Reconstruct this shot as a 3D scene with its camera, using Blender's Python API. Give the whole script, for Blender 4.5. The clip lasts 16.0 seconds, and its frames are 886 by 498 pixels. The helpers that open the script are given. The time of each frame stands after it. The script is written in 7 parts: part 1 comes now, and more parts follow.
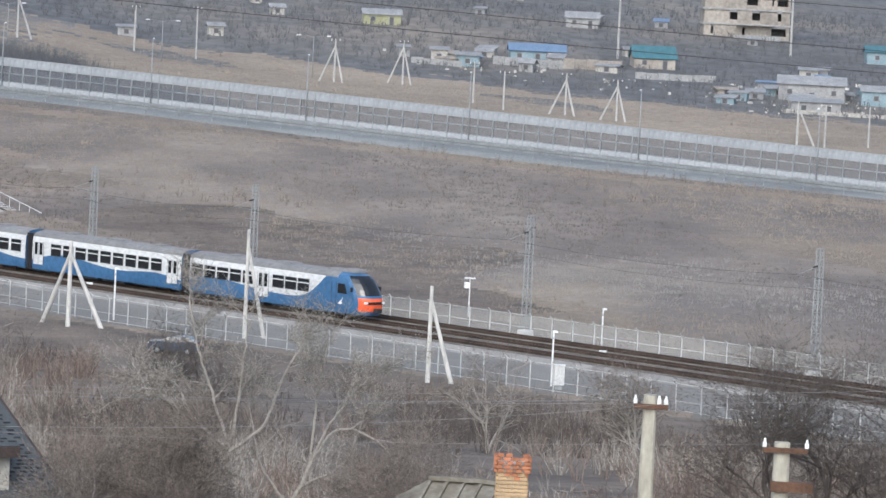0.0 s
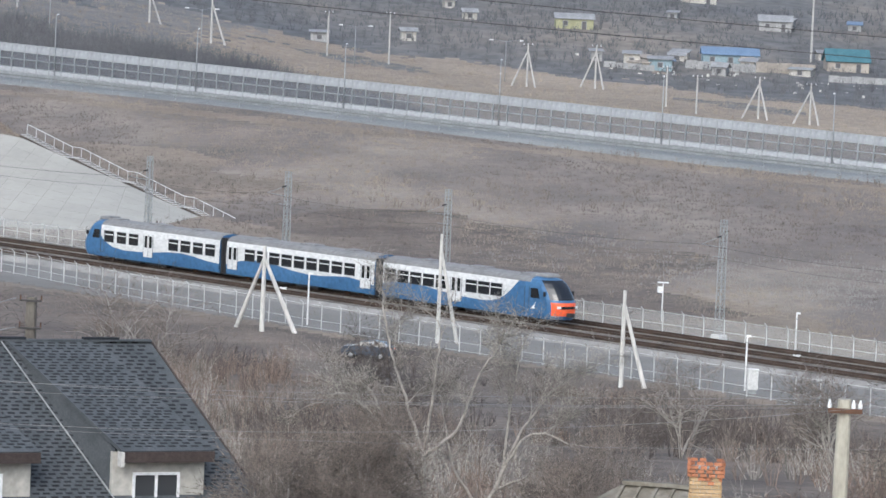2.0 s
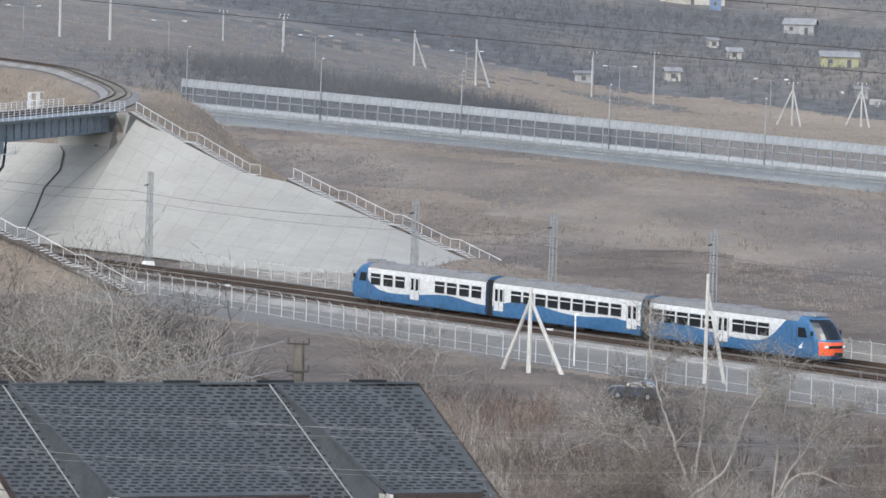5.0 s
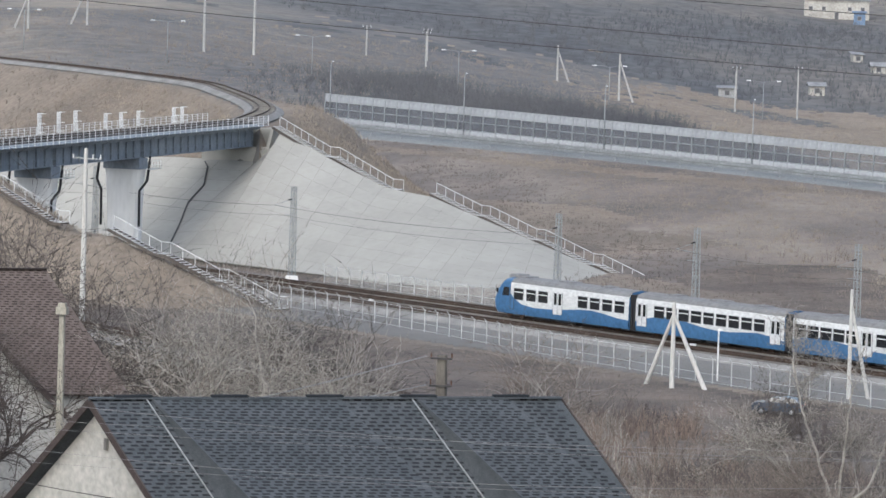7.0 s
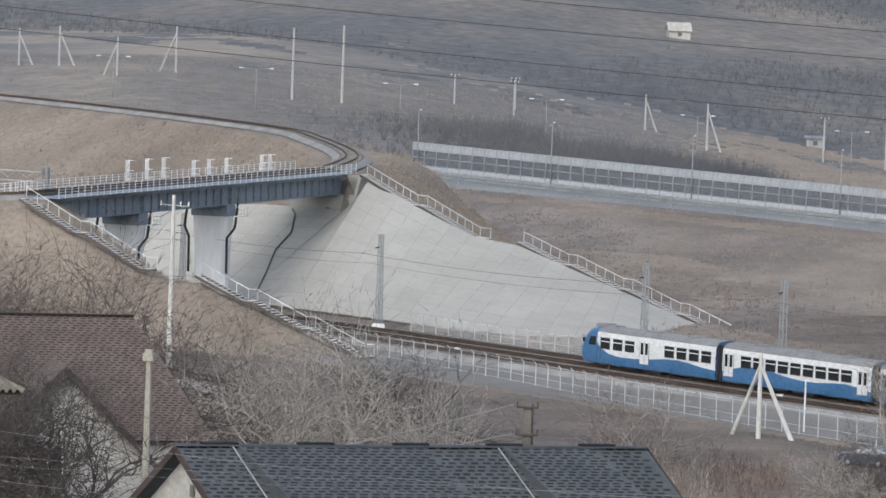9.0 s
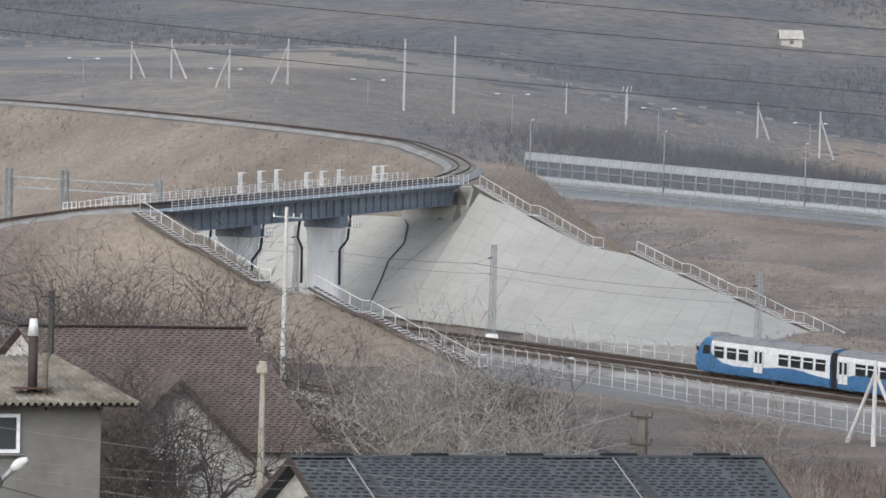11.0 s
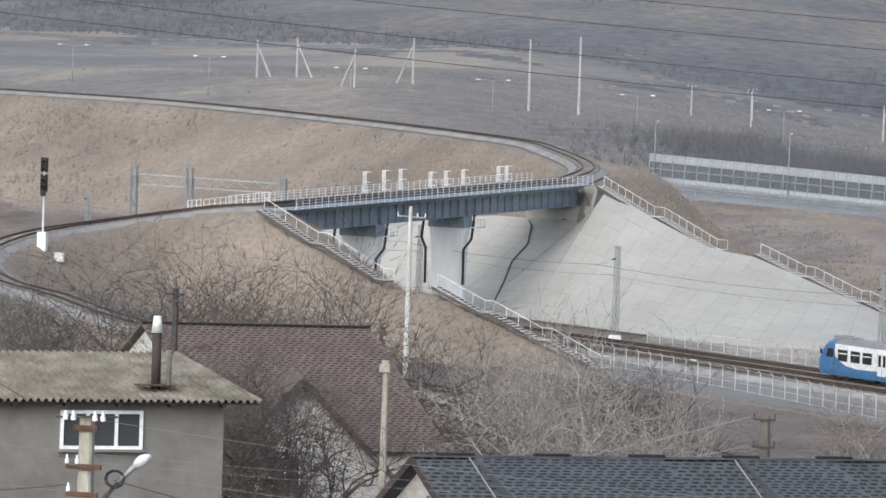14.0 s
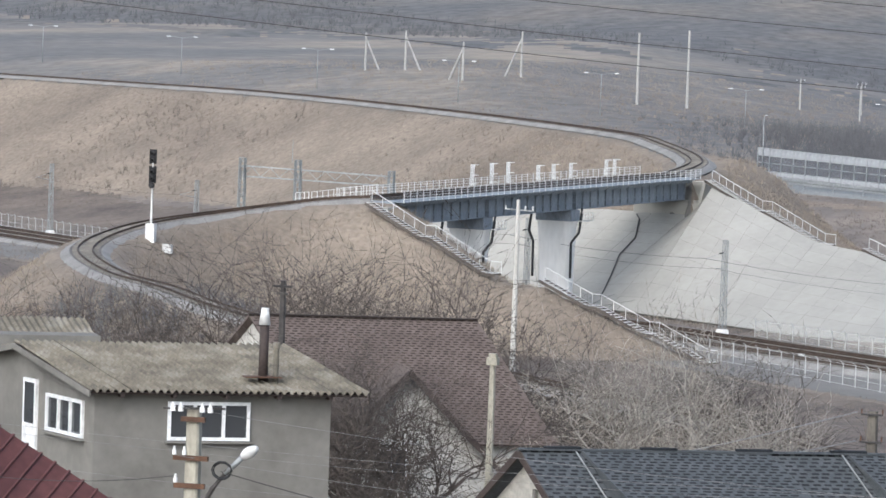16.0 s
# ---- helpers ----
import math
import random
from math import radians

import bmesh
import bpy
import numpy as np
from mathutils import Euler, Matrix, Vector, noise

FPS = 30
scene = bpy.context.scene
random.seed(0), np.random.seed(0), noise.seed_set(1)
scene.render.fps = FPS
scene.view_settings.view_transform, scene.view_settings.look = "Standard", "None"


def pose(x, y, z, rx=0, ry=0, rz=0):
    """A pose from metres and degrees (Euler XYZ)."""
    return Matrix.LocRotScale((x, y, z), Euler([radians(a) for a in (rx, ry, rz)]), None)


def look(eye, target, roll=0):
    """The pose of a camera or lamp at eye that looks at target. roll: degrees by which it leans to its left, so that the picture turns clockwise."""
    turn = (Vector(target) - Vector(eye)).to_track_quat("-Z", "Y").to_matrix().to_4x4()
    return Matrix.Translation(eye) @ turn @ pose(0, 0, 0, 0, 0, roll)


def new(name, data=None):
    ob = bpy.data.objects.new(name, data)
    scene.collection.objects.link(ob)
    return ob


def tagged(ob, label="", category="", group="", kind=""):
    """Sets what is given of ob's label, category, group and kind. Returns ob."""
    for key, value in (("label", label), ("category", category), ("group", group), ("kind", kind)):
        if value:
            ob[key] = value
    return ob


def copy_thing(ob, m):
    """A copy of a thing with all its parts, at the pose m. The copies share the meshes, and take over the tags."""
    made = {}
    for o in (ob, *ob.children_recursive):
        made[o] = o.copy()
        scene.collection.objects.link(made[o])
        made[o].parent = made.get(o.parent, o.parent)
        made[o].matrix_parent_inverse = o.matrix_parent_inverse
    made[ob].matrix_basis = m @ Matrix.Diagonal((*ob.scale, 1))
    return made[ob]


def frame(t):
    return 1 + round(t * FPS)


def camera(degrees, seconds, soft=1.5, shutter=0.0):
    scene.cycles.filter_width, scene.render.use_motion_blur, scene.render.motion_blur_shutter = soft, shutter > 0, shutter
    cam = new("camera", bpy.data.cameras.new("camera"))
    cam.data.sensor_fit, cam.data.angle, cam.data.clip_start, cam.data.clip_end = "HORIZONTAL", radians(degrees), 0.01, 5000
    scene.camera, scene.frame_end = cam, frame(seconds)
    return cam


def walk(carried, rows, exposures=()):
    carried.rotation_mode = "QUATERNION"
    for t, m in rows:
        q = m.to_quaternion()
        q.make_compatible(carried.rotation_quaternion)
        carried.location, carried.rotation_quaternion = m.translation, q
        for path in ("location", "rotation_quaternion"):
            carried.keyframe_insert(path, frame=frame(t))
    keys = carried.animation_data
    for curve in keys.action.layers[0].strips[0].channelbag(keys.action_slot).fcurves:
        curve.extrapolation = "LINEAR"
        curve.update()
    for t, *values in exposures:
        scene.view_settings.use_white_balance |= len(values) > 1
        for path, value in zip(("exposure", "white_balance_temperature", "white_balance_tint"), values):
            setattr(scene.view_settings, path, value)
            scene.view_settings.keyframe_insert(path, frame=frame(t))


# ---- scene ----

# camera: stands still on the hillside and turns to follow the railway
EYE = (0.0, 0.0, 33.5)
cam = camera(2 * math.degrees(math.atan(784 / 7500)), 16.0, soft=1.6)
# seconds, turn to the left, tilt, lean
TURNS = [
    (0.0, 0.000, -4.063, 2.800),
    (0.5, 0.666, -4.178, 2.724),
    (1.0, 1.280, -4.287, 2.534),
    (1.5, 1.846, -4.214, 2.501),
    (2.0, 2.614, -4.122, 2.502),
    (2.5, 3.190, -4.091, 2.421),
    (3.0, 3.693, -4.112, 2.344),
    (3.5, 4.304, -4.183, 1.943),
    (4.0, 4.980, -4.068, 1.963),
    (4.5, 5.602, -3.860, 2.073),
    (5.0, 6.235, -3.700, 1.759),
    (7.3, 8.425, -3.472, 1.539),
    (7.5, 8.538, -3.163, 1.425),
    (8.0, 8.790, -2.928, 1.644),
    (8.5, 9.059, -2.887, 1.830),
    (9.0, 9.375, -2.939, 1.974),
    (9.5, 9.743, -3.013, 1.762),
    (10.0, 10.178, -2.907, 1.863),
    (10.2, 10.388, -2.799, 1.707),
    (12.5, 11.642, -3.092, 1.786),
    (13.0, 11.956, -3.108, 1.841),
    (13.5, 12.310, -3.045, 1.998),
    (14.0, 12.579, -2.891, 1.881),
    (14.5, 12.895, -2.842, 1.959),
    (15.0, 13.210, -2.882, 1.913),
    (15.5, 13.567, -2.993, 1.929),
    (16.0, 14.030, -3.034, 2.050),
]
walk(cam, [(t, pose(*EYE, 0, 0, yaw) @ pose(0, 0, 0, 90 + tilt) @ pose(0, 0, 0, 0, 0, lean)) for t, yaw, tilt, lean in TURNS],
     exposures=[(0.0, 0.66, 5860, 8), (5.0, 0.64, 5880, 8), (9.0, 0.42, 5980, 8.5), (12.5, 0.53, 6030, 8.5), (16.0, 0.71, 5960, 8.5)])

# ---- light: bright overcast winter day ----
world = bpy.data.worlds.new("overcast_sky")
scene.world = world
world.use_nodes = True
wn = world.node_tree
wn.nodes.clear()
sky = wn.nodes.new("ShaderNodeTexSky")
sky.sky_type, sky.sun_disc = "NISHITA", False
sky.sun_elevation, sky.sun_rotation = radians(40), radians(194)
sky.dust_density, sky.air_density, sky.altitude = 4.0, 1.0, 50
hsv = wn.nodes.new("ShaderNodeHueSaturation")
hsv.inputs["Saturation"].default_value = 0.75
bg = wn.nodes.new("ShaderNodeBackground")
bg.inputs["Strength"].default_value = 0.15
wo = wn.nodes.new("ShaderNodeOutputWorld")
wn.links.new(sky.outputs[0], hsv.inputs["Color"])
wn.links.new(hsv.outputs[0], bg.inputs["Color"])
wn.links.new(bg.outputs[0], wo.inputs["Surface"])
sun = new("sun", bpy.data.lights.new("sun", "SUN"))
sun.data.energy, sun.data.angle, sun.data.color = 0.8, radians(60), (1.0, 0.97, 0.94)
sun.matrix_world = look((-28, -110, 95), (0, 0, 0))


# ---- materials ----
def mat(name, c1, c2, scale=1.0, fine=8.0, rough=0.85, bump=0.2, metal=0.0, c3=None, stretch=(1, 1, 1), island=0.0, dist=0.05, coat=0.0, grain=0.22):
    """Two-scale mottled surface: broad patches between c1 and c2 (and c3), fine grain on top, bump from the grain."""
    m = bpy.data.materials.new(name)
    m.use_nodes = True
    n, l = m.node_tree.nodes, m.node_tree.links
    b = n["Principled BSDF"]
    tc = n.new("ShaderNodeTexCoord")
    mp = n.new("ShaderNodeMapping")
    mp.inputs["Scale"].default_value = stretch
    l.new(tc.outputs["Object"], mp.inputs["Vector"])
    big, small = n.new("ShaderNodeTexNoise"), n.new("ShaderNodeTexNoise")
    big.inputs["Scale"].default_value, big.inputs["Detail"].default_value, big.inputs["Roughness"].default_value = scale, 6, 0.62
    small.inputs["Scale"].default_value, small.inputs["Detail"].default_value = fine, 4
    l.new(mp.outputs[0], big.inputs["Vector"])
    l.new(mp.outputs[0], small.inputs["Vector"])
    ramp = n.new("ShaderNodeValToRGB")
    e = ramp.color_ramp.elements
    e[0].position, e[1].position = 0.32, 0.68
    e[0].color, e[1].color = (*c1, 1), (*c2, 1)
    if c3:
        x = e.new(0.5)
        x.color = (*c3, 1)
    l.new(big.outputs["Fac"], ramp.inputs[0])
    val = n.new("ShaderNodeMapRange")
    val.inputs["From Min"].default_value, val.inputs["From Max"].default_value = 0.25, 0.75
    val.inputs["To Min"].default_value, val.inputs["To Max"].default_value = 1 - grain, 1 + grain
    l.new(small.outputs["Fac"], val.inputs["Value"])
    mul = n.new("ShaderNodeVectorMath")
    mul.operation = "SCALE"
    l.new(ramp.outputs[0], mul.inputs[0])
    l.new(val.outputs[0], mul.inputs["Scale"])
    out = mul.outputs[0]
    if island:
        oi, geo = n.new("ShaderNodeObjectInfo"), n.new("ShaderNodeNewGeometry")
        add = n.new("ShaderNodeMath")
        l.new(oi.outputs["Random"], add.inputs[0])
        l.new(geo.outputs["Random Per Island"], add.inputs[1])
        fr = n.new("ShaderNodeMath")
        fr.operation = "FRACT"
        l.new(add.outputs[0], fr.inputs[0])
        mr = n.new("ShaderNodeMapRange")
        mr.inputs["To Min"].default_value, mr.inputs["To Max"].default_value = 1 - island, 1 + island
        l.new(fr.outputs[0], mr.inputs["Value"])
        m2 = n.new("ShaderNodeVectorMath")
        m2.operation = "SCALE"
        l.new(out, m2.inputs[0])
        l.new(mr.outputs[0], m2.inputs["Scale"])
        out = m2.outputs[0]
    l.new(out, b.inputs["Base Color"])
    b.inputs["Roughness"].default_value, b.inputs["Metallic"].default_value = rough, metal
    b.inputs["Coat Weight"].default_value = coat
    b.inputs["Specular IOR Level"].default_value = 0.3
    if bump:
        bp = n.new("ShaderNodeBump")
        bp.inputs["Strength"].default_value, bp.inputs["Distance"].default_value = bump, dist
        l.new(small.outputs["Fac"], bp.inputs["Height"])
        l.new(bp.outputs[0], b.inputs["Normal"])
    return m


def glass_mat(name, tint, rough=0.06):
    m = bpy.data.materials.new(name)
    m.use_nodes = True
    b = m.node_tree.nodes["Principled BSDF"]
    b.inputs["Base Color"].default_value, b.inputs["Roughness"].default_value = (*tint, 1), rough
    b.inputs["Specular IOR Level"].default_value = 0.7
    return m


def net_mat(name, tint, cover):
    """Fine wire netting: most of it is open."""
    m = bpy.data.materials.new(name)
    m.use_nodes = True
    n, l = m.node_tree.nodes, m.node_tree.links
    b = n["Principled BSDF"]
    b.inputs["Base Color"].default_value, b.inputs["Roughness"].default_value = (*tint, 1), 0.5
    tr, mix = n.new("ShaderNodeBsdfTransparent"), n.new("ShaderNodeMixShader")
    mix.inputs["Fac"].default_value = cover
    l.new(tr.outputs[0], mix.inputs[1])
    l.new(b.outputs[0], mix.inputs[2])
    l.new(mix.outputs[0], n["Material Output"].inputs["Surface"])
    return m


M_FIELD = mat("dry_field", (0.11, 0.096, 0.088), (0.29, 0.25, 0.204), 0.035, 1.1, c3=(0.182, 0.157, 0.135), bump=0.35, dist=0.4, grain=0.12, stretch=(1, 0.55, 1))
M_TAN = mat("dry_grass", (0.16, 0.134, 0.108), (0.265, 0.222, 0.174), 0.05, 1.4, c3=(0.21, 0.176, 0.139), bump=0.6, dist=0.4)
M_SCRUB = mat("scrub_soil", (0.086, 0.072, 0.061), (0.195, 0.161, 0.13), 0.09, 1.2, c3=(0.137, 0.114, 0.095), bump=0.6, dist=0.5)
M_HILL = mat("hillside", (0.092, 0.095, 0.1), (0.215, 0.188, 0.154), 0.011, 0.3, c3=(0.128, 0.125, 0.12), bump=0.5, dist=1.5, grain=0.34, stretch=(1, 0.5, 1))
M_REED = mat("reed_field", (0.2, 0.168, 0.134), (0.3, 0.25, 0.195), 0.02, 0.6, bump=0.5, dist=0.6)
M_MEADOW = mat("patchy_meadow", (0.112, 0.113, 0.116), (0.3, 0.258, 0.204), 0.02, 0.5, c3=(0.17, 0.162, 0.15), bump=0.5, dist=0.8, stretch=(0.55, 1, 1), grain=0.25)
M_GRAVEL = mat("gravel", (0.15, 0.144, 0.132), (0.2, 0.193, 0.178), 0.12, 3.0, grain=0.1, bump=0.4)
M_VERGE = mat("grassy_gravel", (0.115, 0.112, 0.098), (0.185, 0.178, 0.158), 0.1, 3.0, bump=0.4)
M_BALLAST = mat("ballast", (0.19, 0.184, 0.174), (0.29, 0.28, 0.262), 0.3, 9.0, bump=0.5)
M_TRACK = mat("oily_ballast", (0.1, 0.092, 0.084), (0.16, 0.15, 0.138), 0.5, 8.0, bump=0.5)
M_SLEEPER = mat("concrete_sleeper", (0.16, 0.15, 0.135), (0.25, 0.235, 0.21), 0.4, 6.0, island=0.15)
M_RAIL = mat("rusty_rail", (0.05, 0.036, 0.028), (0.11, 0.078, 0.058), 0.5, 12.0, rough=0.55, metal=0.5)
M_ROAD = mat("asphalt", (0.17, 0.178, 0.178), (0.235, 0.243, 0.24), 0.05, 3.0, bump=0.2)
M_CONC = mat("slope_concrete", (0.318, 0.31, 0.278), (0.372, 0.363, 0.328), 0.08, 1.2, rough=0.9, bump=0.0, island=0.03, grain=0.05)
# near-white base colour holds the bounced light on the piers; footings share it
M_CONC2 = mat("bounce_lit_weathered_concrete", (0.7, 0.69, 0.66), (0.8, 0.79, 0.76), 0.3, 2.0, rough=0.9, bump=0.04, stretch=(1, 1, 0.3), grain=0.06)
M_STEEL = mat("bridge_blue_grey_paint", (0.21, 0.24, 0.27), (0.3, 0.33, 0.36), 0.5, 4.0, rough=0.55, bump=0.1)
# girder paint lightened towards blue, so the colour carries the distance haze
M_STEEL_D = mat("hazed_girder_paint", (0.2, 0.23, 0.265), (0.285, 0.317, 0.355), 0.4, 4.0, rough=0.6, bump=0.1, stretch=(1, 1, 0.4))
M_WHITE = mat("white_paint", (0.62, 0.62, 0.6), (0.8, 0.8, 0.78), 0.8, 6.0, rough=0.5, bump=0.05)
M_RAILING = mat("light_grey_railing", (0.52, 0.52, 0.5), (0.7, 0.7, 0.68), 0.8, 6.0, rough=0.5, bump=0.05)
M_GALV = mat("galvanised_steel", (0.24, 0.255, 0.255), (0.36, 0.375, 0.375), 0.6, 5.0, rough=0.5, metal=0.4, bump=0.08)
M_POLE = mat("concrete_pole", (0.42, 0.41, 0.38), (0.6, 0.585, 0.55), 0.5, 6.0, rough=0.9, bump=0.2, stretch=(1, 1, 0.25))
M_POLE_Y = mat("lichened_concrete_pole", (0.27, 0.25, 0.2), (0.42, 0.4, 0.33), 1.5, 14.0, rough=0.9, bump=0.3, stretch=(1, 1, 0.4))
M_BLACK = mat("black_rubber", (0.012, 0.012, 0.013), (0.03, 0.03, 0.032), 1.0, 8.0, rough=0.6, bump=0.1)
M_DARK = mat("dark_metal", (0.035, 0.033, 0.032), (0.07, 0.064, 0.06), 1.0, 8.0, rough=0.6, bump=0.1)
M_RUST = mat("rusty_steel", (0.055, 0.032, 0.022), (0.13, 0.07, 0.042), 2.0, 16.0, rough=0.75, bump=0.2)
M_NET = net_mat("wire_netting", (0.36, 0.36, 0.345), 0.12)
M_NET2 = net_mat("dense_netting", (0.42, 0.42, 0.4), 0.38)


# ---- mesh building ----
class Mesh:
    def __init__(self):
        self.v, self.f, self.mi = [], [], []

    def face(self, pts, k=0):
        i = len(self.v)
        self.v.extend([tuple(p) for p in pts])
        self.f.append(tuple(range(i, i + len(pts))))
        self.mi.append(k)
        return self

    def box(self, c, s, rz=0.0, k=0, taper=1.0, m=None):
        """Box with its centre, its size and its turn; the top is scaled by taper."""
        i = len(self.v)
        ca, sa = math.cos(rz), math.sin(rz)
        for z, q in ((-0.5, 1.0), (0.5, taper)):
            for x, y in ((-0.5, -0.5), (0.5, -0.5), (0.5, 0.5), (-0.5, 0.5)):
                X, Y = x * s[0] * q, y * s[1] * q
                p = Vector((c[0] + X * ca - Y * sa, c[1] + X * sa + Y * ca, c[2] + z * s[2]))
                self.v.append(tuple(m @ p) if m else tuple(p))
        for q in ((0, 3, 2, 1), (4, 5, 6, 7), (0, 1, 5, 4), (1, 2, 6, 5), (2, 3, 7, 6), (3, 0, 4, 7)):
            self.f.append(tuple(i + a for a in q))
            self.mi.append(k)
        return self

    def tube(self, p0, p1, r0, r1=None, seg=6, k=0, caps=True):
        r1 = r0 if r1 is None else r1
        p0, p1 = Vector(p0), Vector(p1)
        d = (p1 - p0).normalized()
        a = d.orthogonal().normalized()
        b = d.cross(a)
        i = len(self.v)
        for p, r in ((p0, r0), (p1, r1)):
            for j in range(seg):
                w = 2 * math.pi * (j + 0.5) / seg
                self.v.append(tuple(p + (a * math.cos(w) + b * math.sin(w)) * r))
        for j in range(seg):
            self.f.append((i + j, i + (j + 1) % seg, i + seg + (j + 1) % seg, i + seg + j))
            self.mi.append(k)
        if caps:
            self.f.append(tuple(i + j for j in reversed(range(seg))))
            self.f.append(tuple(i + seg + j for j in range(seg)))
            self.mi.extend((k, k))
        return self

    def path(self, pts, r, seg=6, k=0):
        """One bent round bar through the points."""
        pts = [Vector(p) for p in pts]
        i0, n = len(self.v), len(pts)
        for i, p in enumerate(pts):
            d = (pts[min(i + 1, n - 1)] - pts[max(i - 1, 0)]).normalized()
            ref = Vector((0, 0, 1)) if abs(d.z) < 0.8 else Vector((0.6, 0.8, 0))
            a = d.cross(ref).normalized()
            b = d.cross(a)
            for j in range(seg):
                w = 2 * math.pi * j / seg
                self.v.append(tuple(p + (a * math.cos(w) + b * math.sin(w)) * r))
        for i in range(n - 1):
            for j in range(seg):
                q = i0 + i * seg
                self.f.append((q + j, q + (j + 1) % seg, q + seg + (j + 1) % seg, q + seg + j))
                self.mi.append(k)
        self.f.append(tuple(i0 + j for j in reversed(range(seg))))
        self.f.append(tuple(i0 + (n - 1) * seg + j for j in range(seg)))
        self.mi.extend((k, k))
        return self

    def beam(self, p0, p1, w, h, k=0):
        """Rectangular bar from p0 to p1, w wide, h high."""
        p0, p1 = Vector(p0), Vector(p1)
        d = (p1 - p0).normalized()
        s = d.cross(Vector((0, 0, 1)))
        s = s.normalized() if s.length > 1e-4 else Vector((1, 0, 0))
        u = s.cross(d).normalized()
        i = len(self.v)
        for p in (p0, p1):
            for x, y in ((-1, -1), (1, -1), (1, 1), (-1, 1)):
                self.v.append(tuple(p + s * x * w / 2 + u * y * h / 2))
        for q in ((0, 1, 2, 3), (7, 6, 5, 4), (0, 4, 5, 1), (1, 5, 6, 2), (2, 6, 7, 3), (3, 7, 4, 0)):
            self.f.append(tuple(i + a for a in q))
            self.mi.append(k)
        return self

    def prism(self, outline, p, along, k=0):
        """Closed outline of (a, b) pairs, given as 3D points, swept by the vector along."""
        n, i = len(outline), len(self.v)
        q = [Vector(o) for o in outline]
        self.v.extend([tuple(o + Vector(p)) for o in q] + [tuple(o + Vector(p) + Vector(along)) for o in q])
        for j in range(n):
            self.f.append((i + j, i + (j + 1) % n, i + n + (j + 1) % n, i + n + j))
            self.mi.append(k)
        self.f.append(tuple(i + j for j in reversed(range(n))))
        self.f.append(tuple(i + n + j for j in range(n)))
        self.mi.extend((k, k))
        return self

    def data(self, name, mats, smooth=False):
        d = bpy.data.meshes.new(name)
        d.from_pydata(self.v, [], self.f)
        for m in mats if isinstance(mats, (list, tuple)) else [mats]:
            d.materials.append(m)
        if any(self.mi):
            d.polygons.foreach_set("material_index", self.mi)
        if smooth:
            d.polygons.foreach_set("use_smooth", [True] * len(d.polygons))
        d.update()
        return d


def thing(name, mesh, mats, label, category, group="", kind="", smooth=False, at=None):
    ob = new(name, mesh.data(name, mats, smooth) if mesh else None)
    if at is not None:
        ob.matrix_world = at
    return tagged(ob, label, category, group, kind)


def part(name, mesh, mats, parent, label="", smooth=False):
    ob = new(name, mesh.data(name, mats, smooth) if isinstance(mesh, Mesh) else mesh)
    ob.parent = parent
    return tagged(ob, label)


def fillet(ob, w, seg=2):
    md = ob.modifiers.new("worn_edges", "BEVEL")
    md.width, md.segments, md.limit_method = w, seg, "ANGLE"
    return ob


def arrays(name, v, f, mats, mi=None, smooth=False):
    """Mesh from arrays of vertices and of faces with equal corner counts."""
    d = bpy.data.meshes.new(name)
    v, f = np.asarray(v, np.float32), np.asarray(f, np.int32)
    d.vertices.add(len(v))
    d.vertices.foreach_set("co", v.ravel())
    d.loops.add(f.size)
    d.loops.foreach_set("vertex_index", f.ravel())
    d.polygons.add(len(f))
    d.polygons.foreach_set("loop_start", np.arange(len(f), dtype=np.int32) * f.shape[1])
    for m in mats if isinstance(mats, (list, tuple)) else [mats]:
        d.materials.append(m)
    if mi is not None:
        d.polygons.foreach_set("material_index", np.asarray(mi, np.int32))
    if smooth:
        d.polygons.foreach_set("use_smooth", np.ones(len(f), bool))
    d.update(calc_edges=True)
    return d


# ---- plan ----
P0 = np.array((-40.0000, 404.2232))          # on the main line
DV = np.array((0.6852, -0.7284))      # along it, towards the viewer's right
NV = np.array((0.7284, 0.6852))       # across it, away from the viewer
TRACKS = (4.9, 0.9, -3.6)              # the three tracks, across


def rail_xy(s, c):
    return P0 + DV * s + NV * c


def at3(s, c, z):
    return Vector((*rail_xy(s, c), z))


def curve_pts(ctrl, step=3.0):
    """Smooth run of points through the control points."""
    c = [Vector(p) for p in ctrl]
    c = [2 * c[0] - c[1]] + c + [2 * c[-1] - c[-2]]
    out = []
    for a, b, d, e in zip(c[:-3], c[1:-2], c[2:-1], c[3:]):
        n = max(2, int((d - b).length / step))
        for i in range(n):
            t = i / n
            out.append(0.5 * (2 * b + (d - a) * t + (2 * a - 5 * b + 4 * d - e) * t * t + (3 * b - a - 3 * d + e) * t ** 3))
    return out + [c[-2]]


UPPER = curve_pts([(-101.05, 520, 15.7), (-101.7, 541, 16.9), (-111.4, 568, 18.2), (-122.7, 590, 19.0), (-158.8, 635, 20.1), (-196.4, 670, 21.1), (-234.7, 700, 21.4), (-300, 740, 22)])
LOWER = curve_pts([(-119.55, 445, 14.3), (-124.5, 443.2, 13.9), (-133.5, 437, 12.4), (-139.6, 425, 11.1), (-139.3, 408, 9.5), (-129.7, 388, 8.5), (-119.4, 374, 8.1), (-108, 358, 7.4), (-88, 339, 6.2), (-58.5, 312, 4.9), (-46, 292, 5.0), (-34, 268, 4.6)])
BR_L, BR_R = Vector((-119.55, 445, 14.3)), Vector((-101.05, 520, 15.7))
BR_D = Vector((BR_R.x - BR_L.x, BR_R.y - BR_L.y, 0)).normalized()


